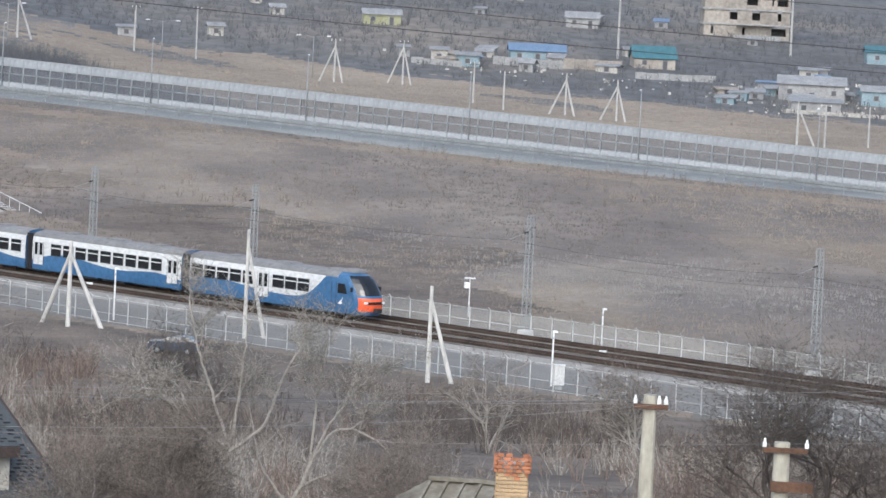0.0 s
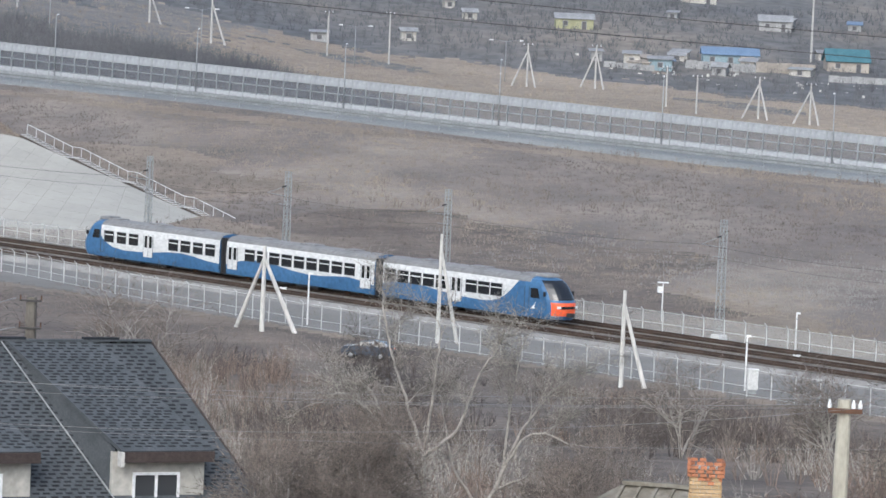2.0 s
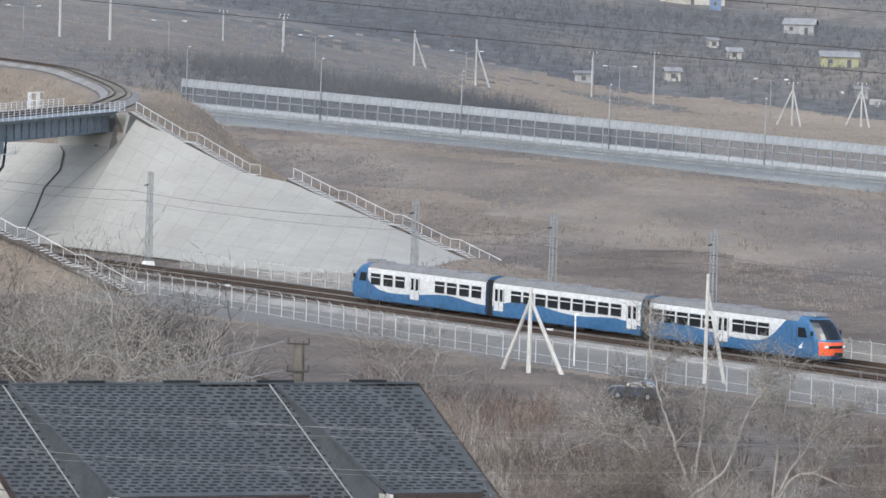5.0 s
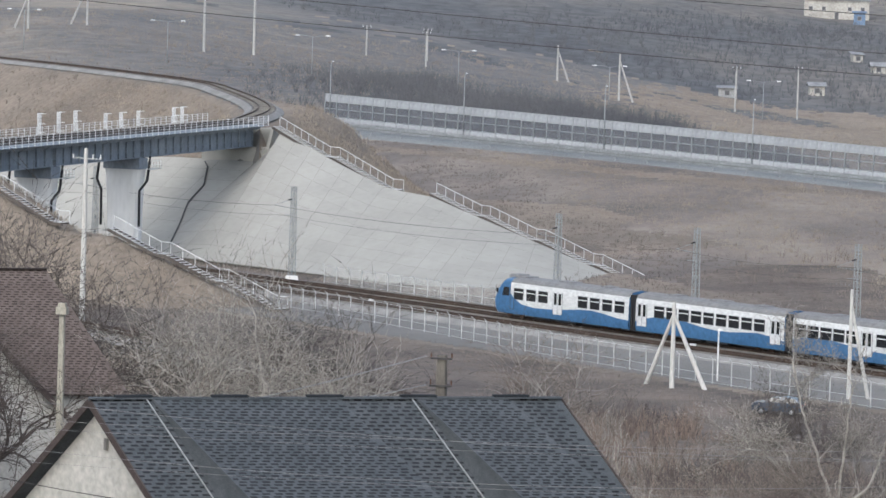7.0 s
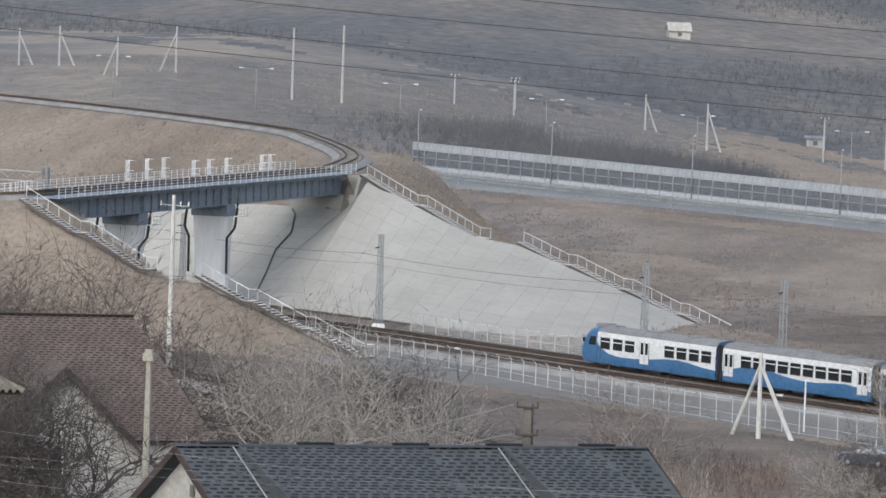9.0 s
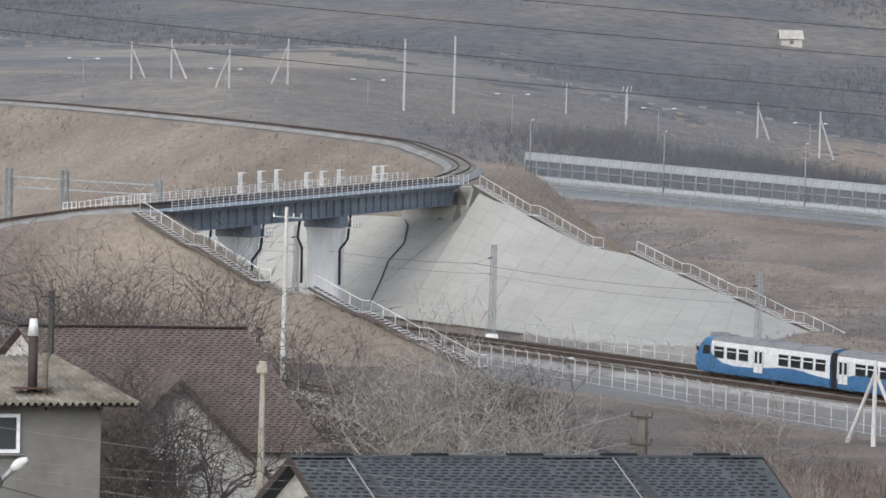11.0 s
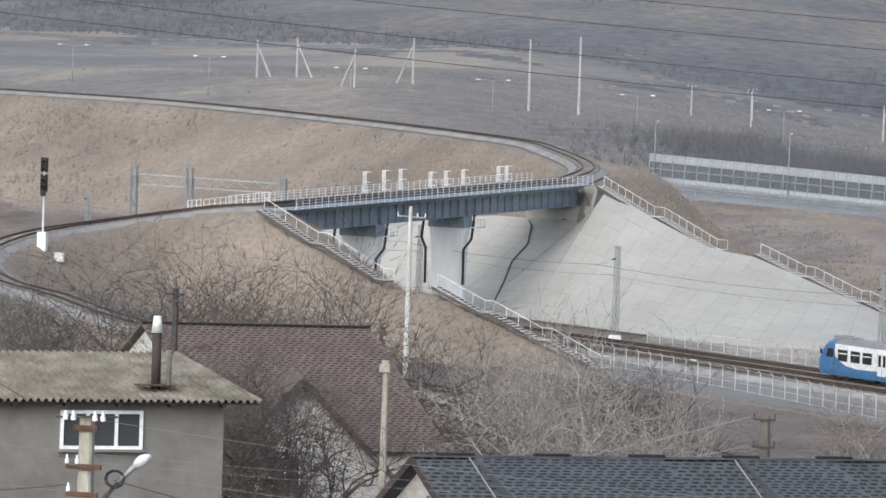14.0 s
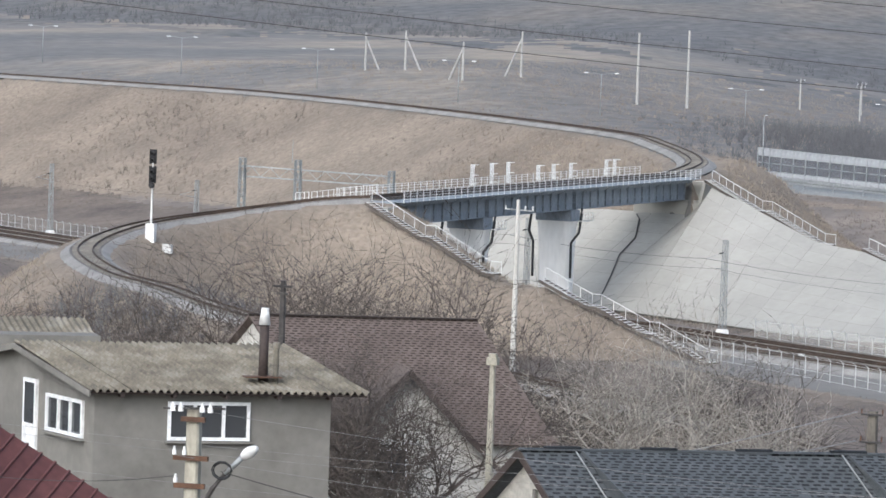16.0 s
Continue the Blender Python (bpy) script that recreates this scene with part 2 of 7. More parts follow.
def from_end(a, l, z):
    """Place by the bridge's far end: a along the bridge, l to its left, z up."""
    return Vector((BR_R.x + BR_D.x * a - BR_D.y * l, BR_R.y + BR_D.y * a + BR_D.x * l, z))


STAIR_R = [(-96.2, 520, 15.3), (-77.3, 500, 8.9), (-72.6, 495.6, 8.9), (-43.2, 470, 0.2)]
STAIR_L = [(-118.4, 440.0, 14.1), (-101.7, 431, 7.6), (-96.5, 429, 7.4), (-76.5, 421, 0.3)]


def road_y(x):
    return 660 - 100 * (x + 113.5) / 171


def road_z(x):
    return 10.65 - 6.85 * np.clip((x + 113.5) / 171, -0.5, 1.7)


def spine(x, y, pts, half, slope):
    """Height of an embankment that carries a line of points."""
    best = np.full(x.shape, -1e3)
    for a, b in zip(pts[:-1], pts[1:]):
        dx, dy = b[0] - a[0], b[1] - a[1]
        t = np.clip(((x - a[0]) * dx + (y - a[1]) * dy) / (dx * dx + dy * dy), 0, 1)
        d = np.hypot(x - a[0] - t * dx, y - a[1] - t * dy)
        best = np.maximum(best, a[2] + t * (b[2] - a[2]) - np.maximum(0, d - half) / slope)
    return best


def ditch(x, y, pts, half, slope):
    """Greatest height that the ground may have beside a line of points."""
    best = np.full(x.shape, 1e4)
    for a, b in zip(pts[:-1], pts[1:]):
        dx, dy = b[0] - a[0], b[1] - a[1]
        t = np.clip(((x - a[0]) * dx + (y - a[1]) * dy) / (dx * dx + dy * dy), 0, 1)
        d = np.hypot(x - a[0] - t * dx, y - a[1] - t * dy)
        best = np.minimum(best, a[2] + t * (b[2] - a[2]) - 0.45 + np.maximum(0, d - half) / slope)
    return best


def bumps(x, y, k, amp, seed):
    r = np.random.RandomState(seed)
    z = 0
    for i in range(6):
        a, b, p = r.uniform(-1, 1) * k * 1.6 ** (i * 0.5), r.uniform(-1, 1) * k * 1.6 ** (i * 0.5), r.uniform(0, 6.28)
        z = z + np.sin(a * x + b * y + p) / (1 + 0.4 * i)
    return z * amp / 3


def ground_z(x, y):
    x, y = np.asarray(x, float), np.asarray(y, float)
    s, c = (x - P0[0]) * DV[0] + (y - P0[1]) * DV[1], (x - P0[0]) * NV[0] + (y - P0[1]) * NV[1]
    d = np.hypot(x, y)
    near = np.interp(d, [0, 30, 60, 105, 145, 205, 260, 325], [26, 23, 19.5, 17, 12, 8.0, 3.5, 0]) + bumps(x, y, 0.09, 0.5, 3) * np.clip((-c - 24) / 20, 0, 1)
    yr, zr = road_y(x), road_z(x)
    yf = P0[1] + (12 - (x - P0[0]) * NV[0]) / NV[1]
    w = np.clip((y - yf) / np.maximum(yr - 10 - yf, 1), 0, 1)
    far = zr * w ** 1.15 + bumps(x, y, 0.05, 0.5, 5) * np.clip((c - 20) / 30, 0, 1) * (w < 1)
    h = np.maximum(0, y - yr - 6)
    far = far + np.clip(1.65 - 1.55 * (x + 113.5) / 171, 0, 1.8) * np.clip((h - 8) / 45, 0, 1)
    left = np.clip((-60 - x) / 120, 0, 1)
    far = far + np.maximum(0, h - 120 + 110 * left) * 0.05 + bumps(x, y, 0.02, 2.5, 7) * np.clip((h - 60) / 200, 0, 1) + 6 * left * np.clip(h / 60, 0, 1)
    z = np.where(c > 12, far, np.where(c < -22, near * np.clip((-22 - c) / 40, 0, 1), 0.0))
    bank = np.maximum(spine(x, y, UPPER, 3.2, 1.7), spine(x, y, LOWER, 3.2, 1.5)) - 0.45
    bank = np.maximum(bank, spine(x, y, STAIR_R, 0.4, 1.6) - 0.7)
    bank = np.maximum(bank, spine(x, y, STAIR_L, 0.5, 1.6) - 0.8)
    z = np.maximum(z, bank)
    z = z + 3.1 * np.exp(-((x + 95.0) / 6.5) ** 2 - ((y - 560) / 15) ** 2)
    cut = np.where(c > 0, np.interp(c, [14.5, 30, 36.5, 60, 6000], [0, 5.0, 14.3, 40, 5000]), np.maximum(0, -c - 7.5) * 1.1)
    z = np.where(s < 40, np.minimum(z, np.maximum(cut, 0) + 0.0), z)
    z = np.minimum(z, ditch(x, y, UPPER, 5.0, 2.5))
    # the bank steps back below the bridge's far end
    a, l = (x - BR_R.x) * BR_D.x + (y - BR_R.y) * BR_D.y, (y - BR_R.y) * BR_D.x - (x - BR_R.x) * BR_D.y
    z = np.where((a < -0.7) & (a > -22) & (np.abs(l) < 9), np.minimum(z, np.maximum(0, 10.5 + (a + 0.7) / 1.5)), z)
    side = (l < -3.4) & (l > -12) & (a > -0.7) & (a < 2.4)
    return np.where(side, np.minimum(z, np.maximum(0, 10.5 + (a + 0.7) * 1.3 - np.maximum(0, -4.2 - l) / 1.5)), z)


def gz(x, y):
    return float(ground_z(np.array([x]), np.array([y]))[0])


# ---- ground: one sheet to the horizon, finest where it is seen ----
def build_ground():
    ang = np.concatenate([np.arange(-180, -26, 7.0), np.arange(-26, -20, 0.4), np.arange(-20, 8, 0.1), np.arange(8, 14, 0.5), np.arange(14, 179, 7.0), [180.0]])
    rad = np.concatenate([[0.0, 5, 10, 20, 30, 40], np.arange(50, 330, 4.0), np.arange(330, 560, 1.5), np.arange(560, 810, 2.5), np.arange(810, 1050, 4.0), 1050 * 1.018 ** np.arange(0, 87)])
    A, R = np.meshgrid(np.radians(ang), rad)
    X, Y = R * np.sin(A), R * np.cos(A)
    Z = ground_z(X, Y)
    back = np.cos(A) < 0.5
    Z = np.where(back, np.interp(R, [0, 60, 4800], [26, 24, 60]), Z)
    n, m = X.shape
    v = np.stack([X, Y, Z], -1).reshape(-1, 3)
    i = (np.arange(n - 1)[:, None] * m + np.arange(m - 1)[None]).ravel()
    f = np.stack([i, i + m, i + m + 1, i + 1], 1)
    ce = v[f].mean(1)
    x, y, z = ce.T
    s, c = (x - P0[0]) * DV[0] + (y - P0[1]) * DV[1], (x - P0[0]) * NV[0] + (y - P0[1]) * NV[1]
    k = np.full(len(f), 2)                                   # scrub
    wob = bumps(x, y, 0.12, 2.0, 11)
    k[(c > 12)] = 0                                          # field
    k[(c > 12) & (bumps(x, y, 0.06, 3.0, 21) + 0.15 * np.random.RandomState(4).normal(0, 1, len(f)) > 1.05)] = 1
    k[(c > 13 + wob) & (c < 62 + 6 * wob) & (x < 6 + 3 * wob) & (bumps(x, y, 0.1, 3.0, 25) > -0.5)] = 2   # heath near the line
    yr = road_y(x)
    k[(c > 12) & (y > yr - 34 + 3 * wob) & (y < yr - 24)] = 1
    k[(y > yr + 4)] = 4                                      # reeds behind the road
    rj = np.random.RandomState(3).normal(0, 1, len(f))
    k[(y > yr + 190 + 30 * wob + 4 * rj)] = 3                         # hillside
    k[(y > yr + 4) & (y < yr + 190 + 30 * wob) & (x < -78 + 8 * wob + 5 * rj)] = 7   # patchy meadow by the upper line
    k[np.hypot((x + 93) / 9, (y - 560) / 20) < 1] = 4
    k[(c > -20.5) & (c < 12)] = 6                            # verge by the line
    k[(c > -19.6 + 0.5 * wob) & (c < 10)] = 5                              # gravel
    k[(c > -22.6 + 0.6 * wob) & (c < -20.5)] = 1
    bank = np.maximum(spine(x, y, UPPER, 3.2, 1.7), spine(x, y, LOWER, 3.2, 1.7)) - 0.6
    bank = np.maximum(bank, np.maximum(spine(x, y, STAIR_R, 0.4, 1.6), spine(x, y, STAIR_L, 0.5, 1.6)) - 0.9)
    k[(z <= bank + 0.5) & (z > 0.3)] = 1
    k[(np.hypot((x + 80) / 26, (y - 530) / 34) < 1 + 0.1 * wob) & (z > 2.0)] = 1
    top = np.maximum(spine(x, y, UPPER, 2.6, 0.3), spine(x, y, LOWER, 2.6, 0.3)) - 0.5
    k[z <= top] = 5
    ob = new("ground", arrays("ground", v, f, [M_FIELD, M_TAN, M_SCRUB, M_HILL, M_REED, M_GRAVEL, M_VERGE, M_MEADOW], k, True))
    tagged(ob, "brown winter ground of dry grass, scrub and gravel", "ground", kind="structure")


build_ground()


# ---- railway tracks ----
def ribbon(mesh, pts, prof, k=0):
    """Sweep an open profile of (across, up) along points."""
    rows = []
    for i, p in enumerate(pts):
        d = (pts[min(i + 1, len(pts) - 1)] - pts[max(i - 1, 0)])
        d.z = 0
        d.normalize()
        s = Vector((-d.y, d.x, 0))
        rows.append([p + s * a + Vector((0, 0, b)) for a, b in prof])
    i0, w = len(mesh.v), len(prof)
    for r in rows:
        mesh.v.extend(tuple(q) for q in r)
    for i in range(len(rows) - 1):
        for j in range(w - 1):
            a = i0 + i * w + j
            mesh.f.append((a, a + w, a + w + 1, a + 1))
            mesh.mi.append(k)


def build_track(name, pts, label, zoff=0.0):
    """Ballast bed, sleepers and two rails; the points lie at the rail's head."""
    bed = Mesh()
    ribbon(bed, pts, [(-2.6, -0.75), (-1.75, -0.3), (-1.6, -0.28)], 0)
    ribbon(bed, pts, [(-1.6, -0.28), (-0.3, -0.27), (0.3, -0.27), (1.6, -0.28)], 1)
    ribbon(bed, pts, [(1.6, -0.28), (1.75, -0.3), (2.6, -0.75)], 0)
    ob = thing(name, bed, [M_BALLAST, M_TRACK], label, "railway track", "railway tracks", "structure")
    for side in (-0.76, 0.76):
        rail = Mesh()
        ribbon(rail, pts, [(side - 0.08, -0.2), (side - 0.04, -0.15), (side - 0.04, 0), (side + 0.04, 0), (side + 0.04, -0.15), (side + 0.08, -0.2)])
        part("rail", rail, M_RAIL, ob, "rusty steel rail")
    sl = Mesh()
    acc = 0.0
    for a, b in zip(pts[:-1], pts[1:]):
        L = (b - a).length
        while acc < L:
            p = a.lerp(b, acc / L)
            sl.box((p.x, p.y, p.z - 0.27), (2.7, 0.25, 0.16), math.atan2(b.y - a.y, b.x - a.x) + math.pi / 2)
            acc += 0.6
        acc -= L
    tagged(part("sleeper_bed", sl, M_SLEEPER, ob, "grey concrete sleepers"), kind="stuff")


for c in TRACKS:
    build_track("main_track", [at3(s, c, 0.75) for s in range(-340, 190, 6)], "main-line railway track on dark oily ballast")
build_track("loop_track", [p + Vector((0, 0, 0.3)) for p in UPPER], "single track curving round on a grassy embankment")
build_track("loop_track", [p + Vector((0, 0, 0.3)) for p in LOWER], "single track curving down on a grassy embankment")


# ---- road with a noise barrier ----
def build_road():
    pts = [Vector((x, road_y(x) - 7.0, float(road_z(x)) + 0.35)) for x in range(-125, 130, 5)]
    m = Mesh()
    ribbon(m, pts, [(6.4, 0.0), (-6.4, 0.0), (-8.0, -0.4), (-12.5, -2.4)])
    thing("road", m, M_ROAD, "grey asphalt road beside the noise barrier", "road", kind="structure")
    for off in (-7.0, 2.0):
        g = Mesh()
        for i in range(2 if off < 0 else 1):
            ribbon(g, pts, [(off, 0.45 + 0.45 * i), (off - 0.08, 0.55 + 0.45 * i), (off, 0.65 + 0.45 * i), (off - 0.08, 0.75 + 0.45 * i)])
        ob = thing("guard_rail", g, M_GALV, "galvanised steel guard rail along the road", "guard rail", "guard rails", "structure")
        pm = Mesh().box((0, 0, 0.5), (0.12, 0.18, 1.3)).data("guard_post", M_GALV)
        for i, p in enumerate(pts):
            q = part("guard_post", pm, None, ob)
            d = Vector((171, -100, 0)).normalized()
            q.location = p + Vector((-d.y, d.x, 0)) * (off + 0.1)


build_road()

M_BAR_W = mat("pale_barrier_panel", (0.33, 0.342, 0.356), (0.385, 0.398, 0.412), 0.3, 2.0, rough=0.45, bump=0.05, island=0.04)
M_BAR_G = mat("grey_barrier_panel", (0.265, 0.277, 0.29), (0.325, 0.338, 0.352), 0.3, 2.0, rough=0.5, bump=0.05, island=0.05)
# dark tint paints what the clear panes reflect
M_CLEAR = net_mat("dark_reflection_clear_panel", (0.15, 0.16, 0.18), 0.34)


def build_barrier():
    a, b = Vector((-114.5, road_y(-114.5), 0)), Vector((125, road_y(125), 0))
    d = (b - a).normalized()
    n = int((b - a).length / 2.45)
    side = Vector((d.y, -d.x, 0))
    ob = thing("noise_barrier", None, None, "long noise barrier, pale panels with clear panes between", "noise barrier", kind="structure")
    rz = math.atan2(d.y, d.x)
    post = Mesh().box((0, 0, 2.45), (0.15, 0.24, 5.0)).data("barrier_post", M_GALV)
    low = Mesh().box((1.225, 0, 0.63), (2.27, 0.12, 1.26)).box((1.225, -0.07, 0.35), (2.27, 0.03, 0.06)).data("lower_panel", M_BAR_W)
    top = Mesh().box((1.225, 0, 4.35), (2.33, 0.12, 1.2)).box((1.225, -0.07, 4.92), (2.27, 0.05, 0.05)).data("upper_panel", M_BAR_G)
    pane = Mesh().box((1.225, 0, 2.5), (2.27, 0.03, 2.46)).data("clear_pane", M_CLEAR)
    bar = Mesh().box((1.225, -0.03, 2.6), (2.27, 0.08, 0.12)).box((1.225, -0.03, 1.36), (2.27, 0.08, 0.1)).box((1.225, -0.03, 3.72), (2.27, 0.08, 0.1)).data("pane_frame", M_GALV)
    for i in range(n):
        p = a + d * 2.45 * i
        z0, z1 = float(road_z(p.x)), float(road_z(p.x + d.x * 2.45))
        tilt = -math.atan2(z1 - z0, 2.45)
        for nm, me in (("barrier_post", post), ("lower_panel", low), ("upper_panel", top), ("clear_pane", pane), ("pane_frame", bar)):
            q = part(nm, me, None, ob)
            q.matrix_local = Matrix.Translation((p.x, p.y, z0 + 0.3)) @ Matrix.Rotation(rz, 4, "Z") @ Matrix.Rotation(tilt, 4, "Y")


build_barrier()


def street_lamp():
    m = Mesh().tube((0, 0, 0), (0, 0, 9.6), 0.11, 0.06, 8)
    ob = thing("street_lamp", None, None, "grey steel street lamp beside the noise barrier", "street lamp", "road lamps")
    part("pole", m, M_GALV, ob, smooth=True)
    part("arm", Mesh().path([(0, 0, 9.5), (0, 0.5, 10.0), (0, 1.6, 10.15)], 0.045), M_GALV, ob)
    part("lamp_head", Mesh().box((0, 1.95, 10.15), (0.28, 0.8, 0.14), taper=0.7), M_WHITE, ob, "white lamp head")
    return ob


lamp0 = None
for i in range(2, 11):
    x = -160.0 + 23.25 * i * 1.0
    m = Matrix.Translation((x, road_y(x) - 0.35, float(road_z(x)) + 0.2))
    if lamp0 is None:
        lamp0 = street_lamp()
        lamp0.matrix_world = m
    else:
        copy_thing(lamp0, m)


def double_lamp():
    ob = thing("double_street_lamp", None, None, "slim grey street lamp with two white heads on the far slope", "street lamp", "far road lamps")
    part("pole", Mesh().tube((0, 0, -0.5), (0, 0, 7.3), 0.09, 0.05, 7), M_GALV, ob, smooth=True)
    for sx in (-1, 1):
        part("arm", Mesh().path([(0, 0, 7.2), (1.2 * sx, 0, 7.45), (2.4 * sx, 0, 7.5)], 0.03), M_GALV, ob)
        part("lamp_head", Mesh().box((2.75 * sx, 0, 7.5), (0.85, 0.4, 0.16), taper=0.7), M_WHITE, ob, "white lamp head")
    return ob


lamp2 = None
for x, y in ((-290.6, 820.0), (-251.9, 791.8), (-216.6, 764.8), (-184.0, 743.4), (-156.4, 737.4), (-129.6, 733.5), (-105.3, 745.4), (-79.9, 760.5), (-53.1, 774.8), (-25.2, 767.2)):
    m = Matrix.Translation((x, y, gz(x, y)))
    if lamp2 is None:
        lamp2 = double_lamp()
        lamp2.matrix_world = m
    else:
        copy_thing(lamp2, m)


# ---- bridge ----
def build_bridge():
    ax = (BR_R - BR_L)
    L = ax.length
    d = Vector((ax.x, ax.y, 0)).normalized()
    rz = math.atan2(d.y, d.x)
    T = Matrix.Translation(BR_L) @ Matrix.Rotation(rz, 4, "Z") @ Matrix.Rotation(-math.asin(ax.z / L), 4, "Y")
    ob = thing("railway_bridge", None, None, "blue-grey steel girder railway bridge on concrete piers", "bridge", at=T)
    # local: x along, y to the far-left side, near side is -y
    part("deck", Mesh().box((L / 2, 0, -0.35), (L, 5.6, 0.35)).box((L / 2, -2.9, -0.5), (L, 0.25, 0.55)).box((L / 2, 2.9, -0.5), (L, 0.25, 0.55)), M_STEEL, ob)
    cuts = (0.0, 0.305, 0.595, 1.0)
    for i in range(3):
        x0, x1 = L * cuts[i] + 0.25, L * cuts[i + 1] - 0.25
        for y in (-2.0, 2.0):
            g = Mesh().box(((x0 + x1) / 2, y, -1.75), (x1 - x0, 0.06, 2.3))
            g.box(((x0 + x1) / 2, y, -0.6), (x1 - x0, 0.5, 0.08)).box(((x0 + x1) / 2, y, -2.9), (x1 - x0, 0.55, 0.1))
            gi = part("girder", g, M_STEEL_D, ob, "dark blue-grey plate girder")
            rib = Mesh().box((0, 0, -1.75), (0.07, 0.4, 2.2)).data("stiffener", M_STEEL)
            n = (11, 11, 15)[i]
            for j in range(n + 1):
                q = part("stiffener", rib, None, gi)
                q.location = (x0 + (x1 - x0) * j / n, y - 0.05 * (1 if y < 0 else -1), 0)
        br = Mesh().beam((0, -2, -0.9), (0, 2, -2.6), 0.12, 0.12).beam((0, 2, -0.9), (0, -2, -2.6), 0.12, 0.12).data("cross_brace", M_STEEL_D)
        for j in range(8):
            part("cross_brace", br, None, ob).location = (x0 + (x1 - x0) * (j + 0.5) / 8, 0, 0)
    # walkways with railings
    for y, nm in ((-3.6, 1), (3.6, 0)):
        w = Mesh().box((L / 2, y, -0.25), (L, 1.2, 0.06))
        for j in range(26):
            xx = L * (j + 0.5) / 26
            w.beam((xx, y + 0.55 * (1 if y < 0 else -1), -0.9), (xx, y - 0.5 * (1 if y < 0 else -1), -0.28), 0.07, 0.07)
        wk = part("walkway", w, M_STEEL, ob, "grey steel walkway")
        ye = y + (-0.58 if y < 0 else 0.58)
        rl = Mesh()
        for h in (0.3, 0.6, 0.9, 1.15):
            rl.box((L / 2, ye, h - 0.22), (L, 0.045, 0.045))
        part("handrail", rl, M_RAILING, wk, "pale grey handrail")
        pm = Mesh().box((0, 0, 0.35), (0.07, 0.07, 1.3)).data("rail_post", M_RAILING)
        for j in range(53):
            q = part("rail_post", pm, None, wk)
            q.location = (L * j / 52, ye, -0.0)
    # white cages (refuges) on the far side
    for fx, hh in ((0.423, 2.5), (0.486, 2.5), (0.541, 2.5), (0.643, 1.9), (0.696, 1.9), (0.757, 1.9), (0.885, 2.0), (0.915, 2.0)):
        c = Mesh()
        for dx in (-0.4, -0.13, 0.13, 0.4):
            c.box((L * fx + dx, 4.6, hh / 2), (0.07, 0.07, hh))
        for h in (0.25, hh * 0.5, hh - 0.05):
            c.box((L * fx, 4.6, h), (0.86, 0.06, 0.06)).box((L * fx - 0.4, 4.3, h), (0.06, 0.6, 0.06)).box((L * fx + 0.4, 4.3, h), (0.06, 0.6, 0.06))
        part("refuge_cage", c, M_WHITE, ob, "white barred refuge cage")
    # rails over the bridge, with their guard bars
    tr = Mesh().box((L / 2, 0, -0.1), (L, 3.0, 0.14))
    trk = part("track_bed", tr, M_TRACK, ob, "dark track bed")
    for y in (-0.76, 0.76):
        part("rail", Mesh().box((L / 2, y, 0.2), (L, 0.08, 0.2)), M_RAIL, trk, "rusty steel rail")
    tie = Mesh().box((0, 0, 0.03), (0.24, 3.2, 0.22)).data("bridge_tie", M_DARK)
    for j in range(96):
        q = part("bridge_tie", tie, None, trk)
        q.location = (L * (j + 0.5) / 96, 0, 0)
    # piers
    for i in (1, 2):
        x = L * cuts[i]
        base = 17.0
        p = Mesh()
        for j, (za, zb, wa, wb) in enumerate(((-4.3, -4.65, 5.0, 5.0), (-4.65, -9.0, 4.8, 4.2), (-9.0, -base, 4.2, 3.9))):
            i0 = len(p.v)
            for z, w in ((zb, wb), (za, wa)):
                for k in range(16):
                    a = 2 * math.pi * k / 16
                    p.v.append((x + 1.1 * math.copysign(abs(math.cos(a)) ** 0.6, math.cos(a)), w / 2 * math.copysign(abs(math.sin(a)) ** 0.6, math.sin(a)), z))
            for k in range(16):
                p.f.append((i0 + k, i0 + (k + 1) % 16, i0 + 16 + (k + 1) % 16, i0 + 16 + k))
                p.mi.append(0)
            p.f.append(tuple(range(i0 + 16, i0 + 32)))
            p.mi.append(0)
        pr = part("pier", p, M_CONC2, ob, "concrete pier, whitened for bounced light under the deck")
        part("bearing_cap", Mesh().box((x, 0, -3.65), (2.3, 4.7, 1.3)), M_STEEL_D, pr)
        for sx in (-1, 1):
            part("drain_pipe", Mesh().path([(x + 0.6, 2.9 * sx, -2.9), (x + 0.6 - 0.9, 3.3 * sx, -3.4), (x - 0.9, 3.3 * sx, -5.6), (x - 1.3, 2.5 * sx, -6.8), (x - 1.3, 2.5 * sx, -11.0)], 0.16, 8), M_BLACK, pr, "black drain pipe")
        pl = Mesh().box((x, -3.6, -4.2), (2.4, 1.0, 0.06))
        for dx in (-1.15, -0.4, 0.4, 1.15):
            pl.box((x + dx, -4.05, -3.7), (0.05, 0.05, 1.0))
        pl.box((x, -4.05, -3.22), (2.4, 0.05, 0.05)).box((x, -4.05, -3.7), (2.4, 0.05, 0.05))
        part("inspection_platform", pl, M_RAILING, pr, "small railed inspection platform")
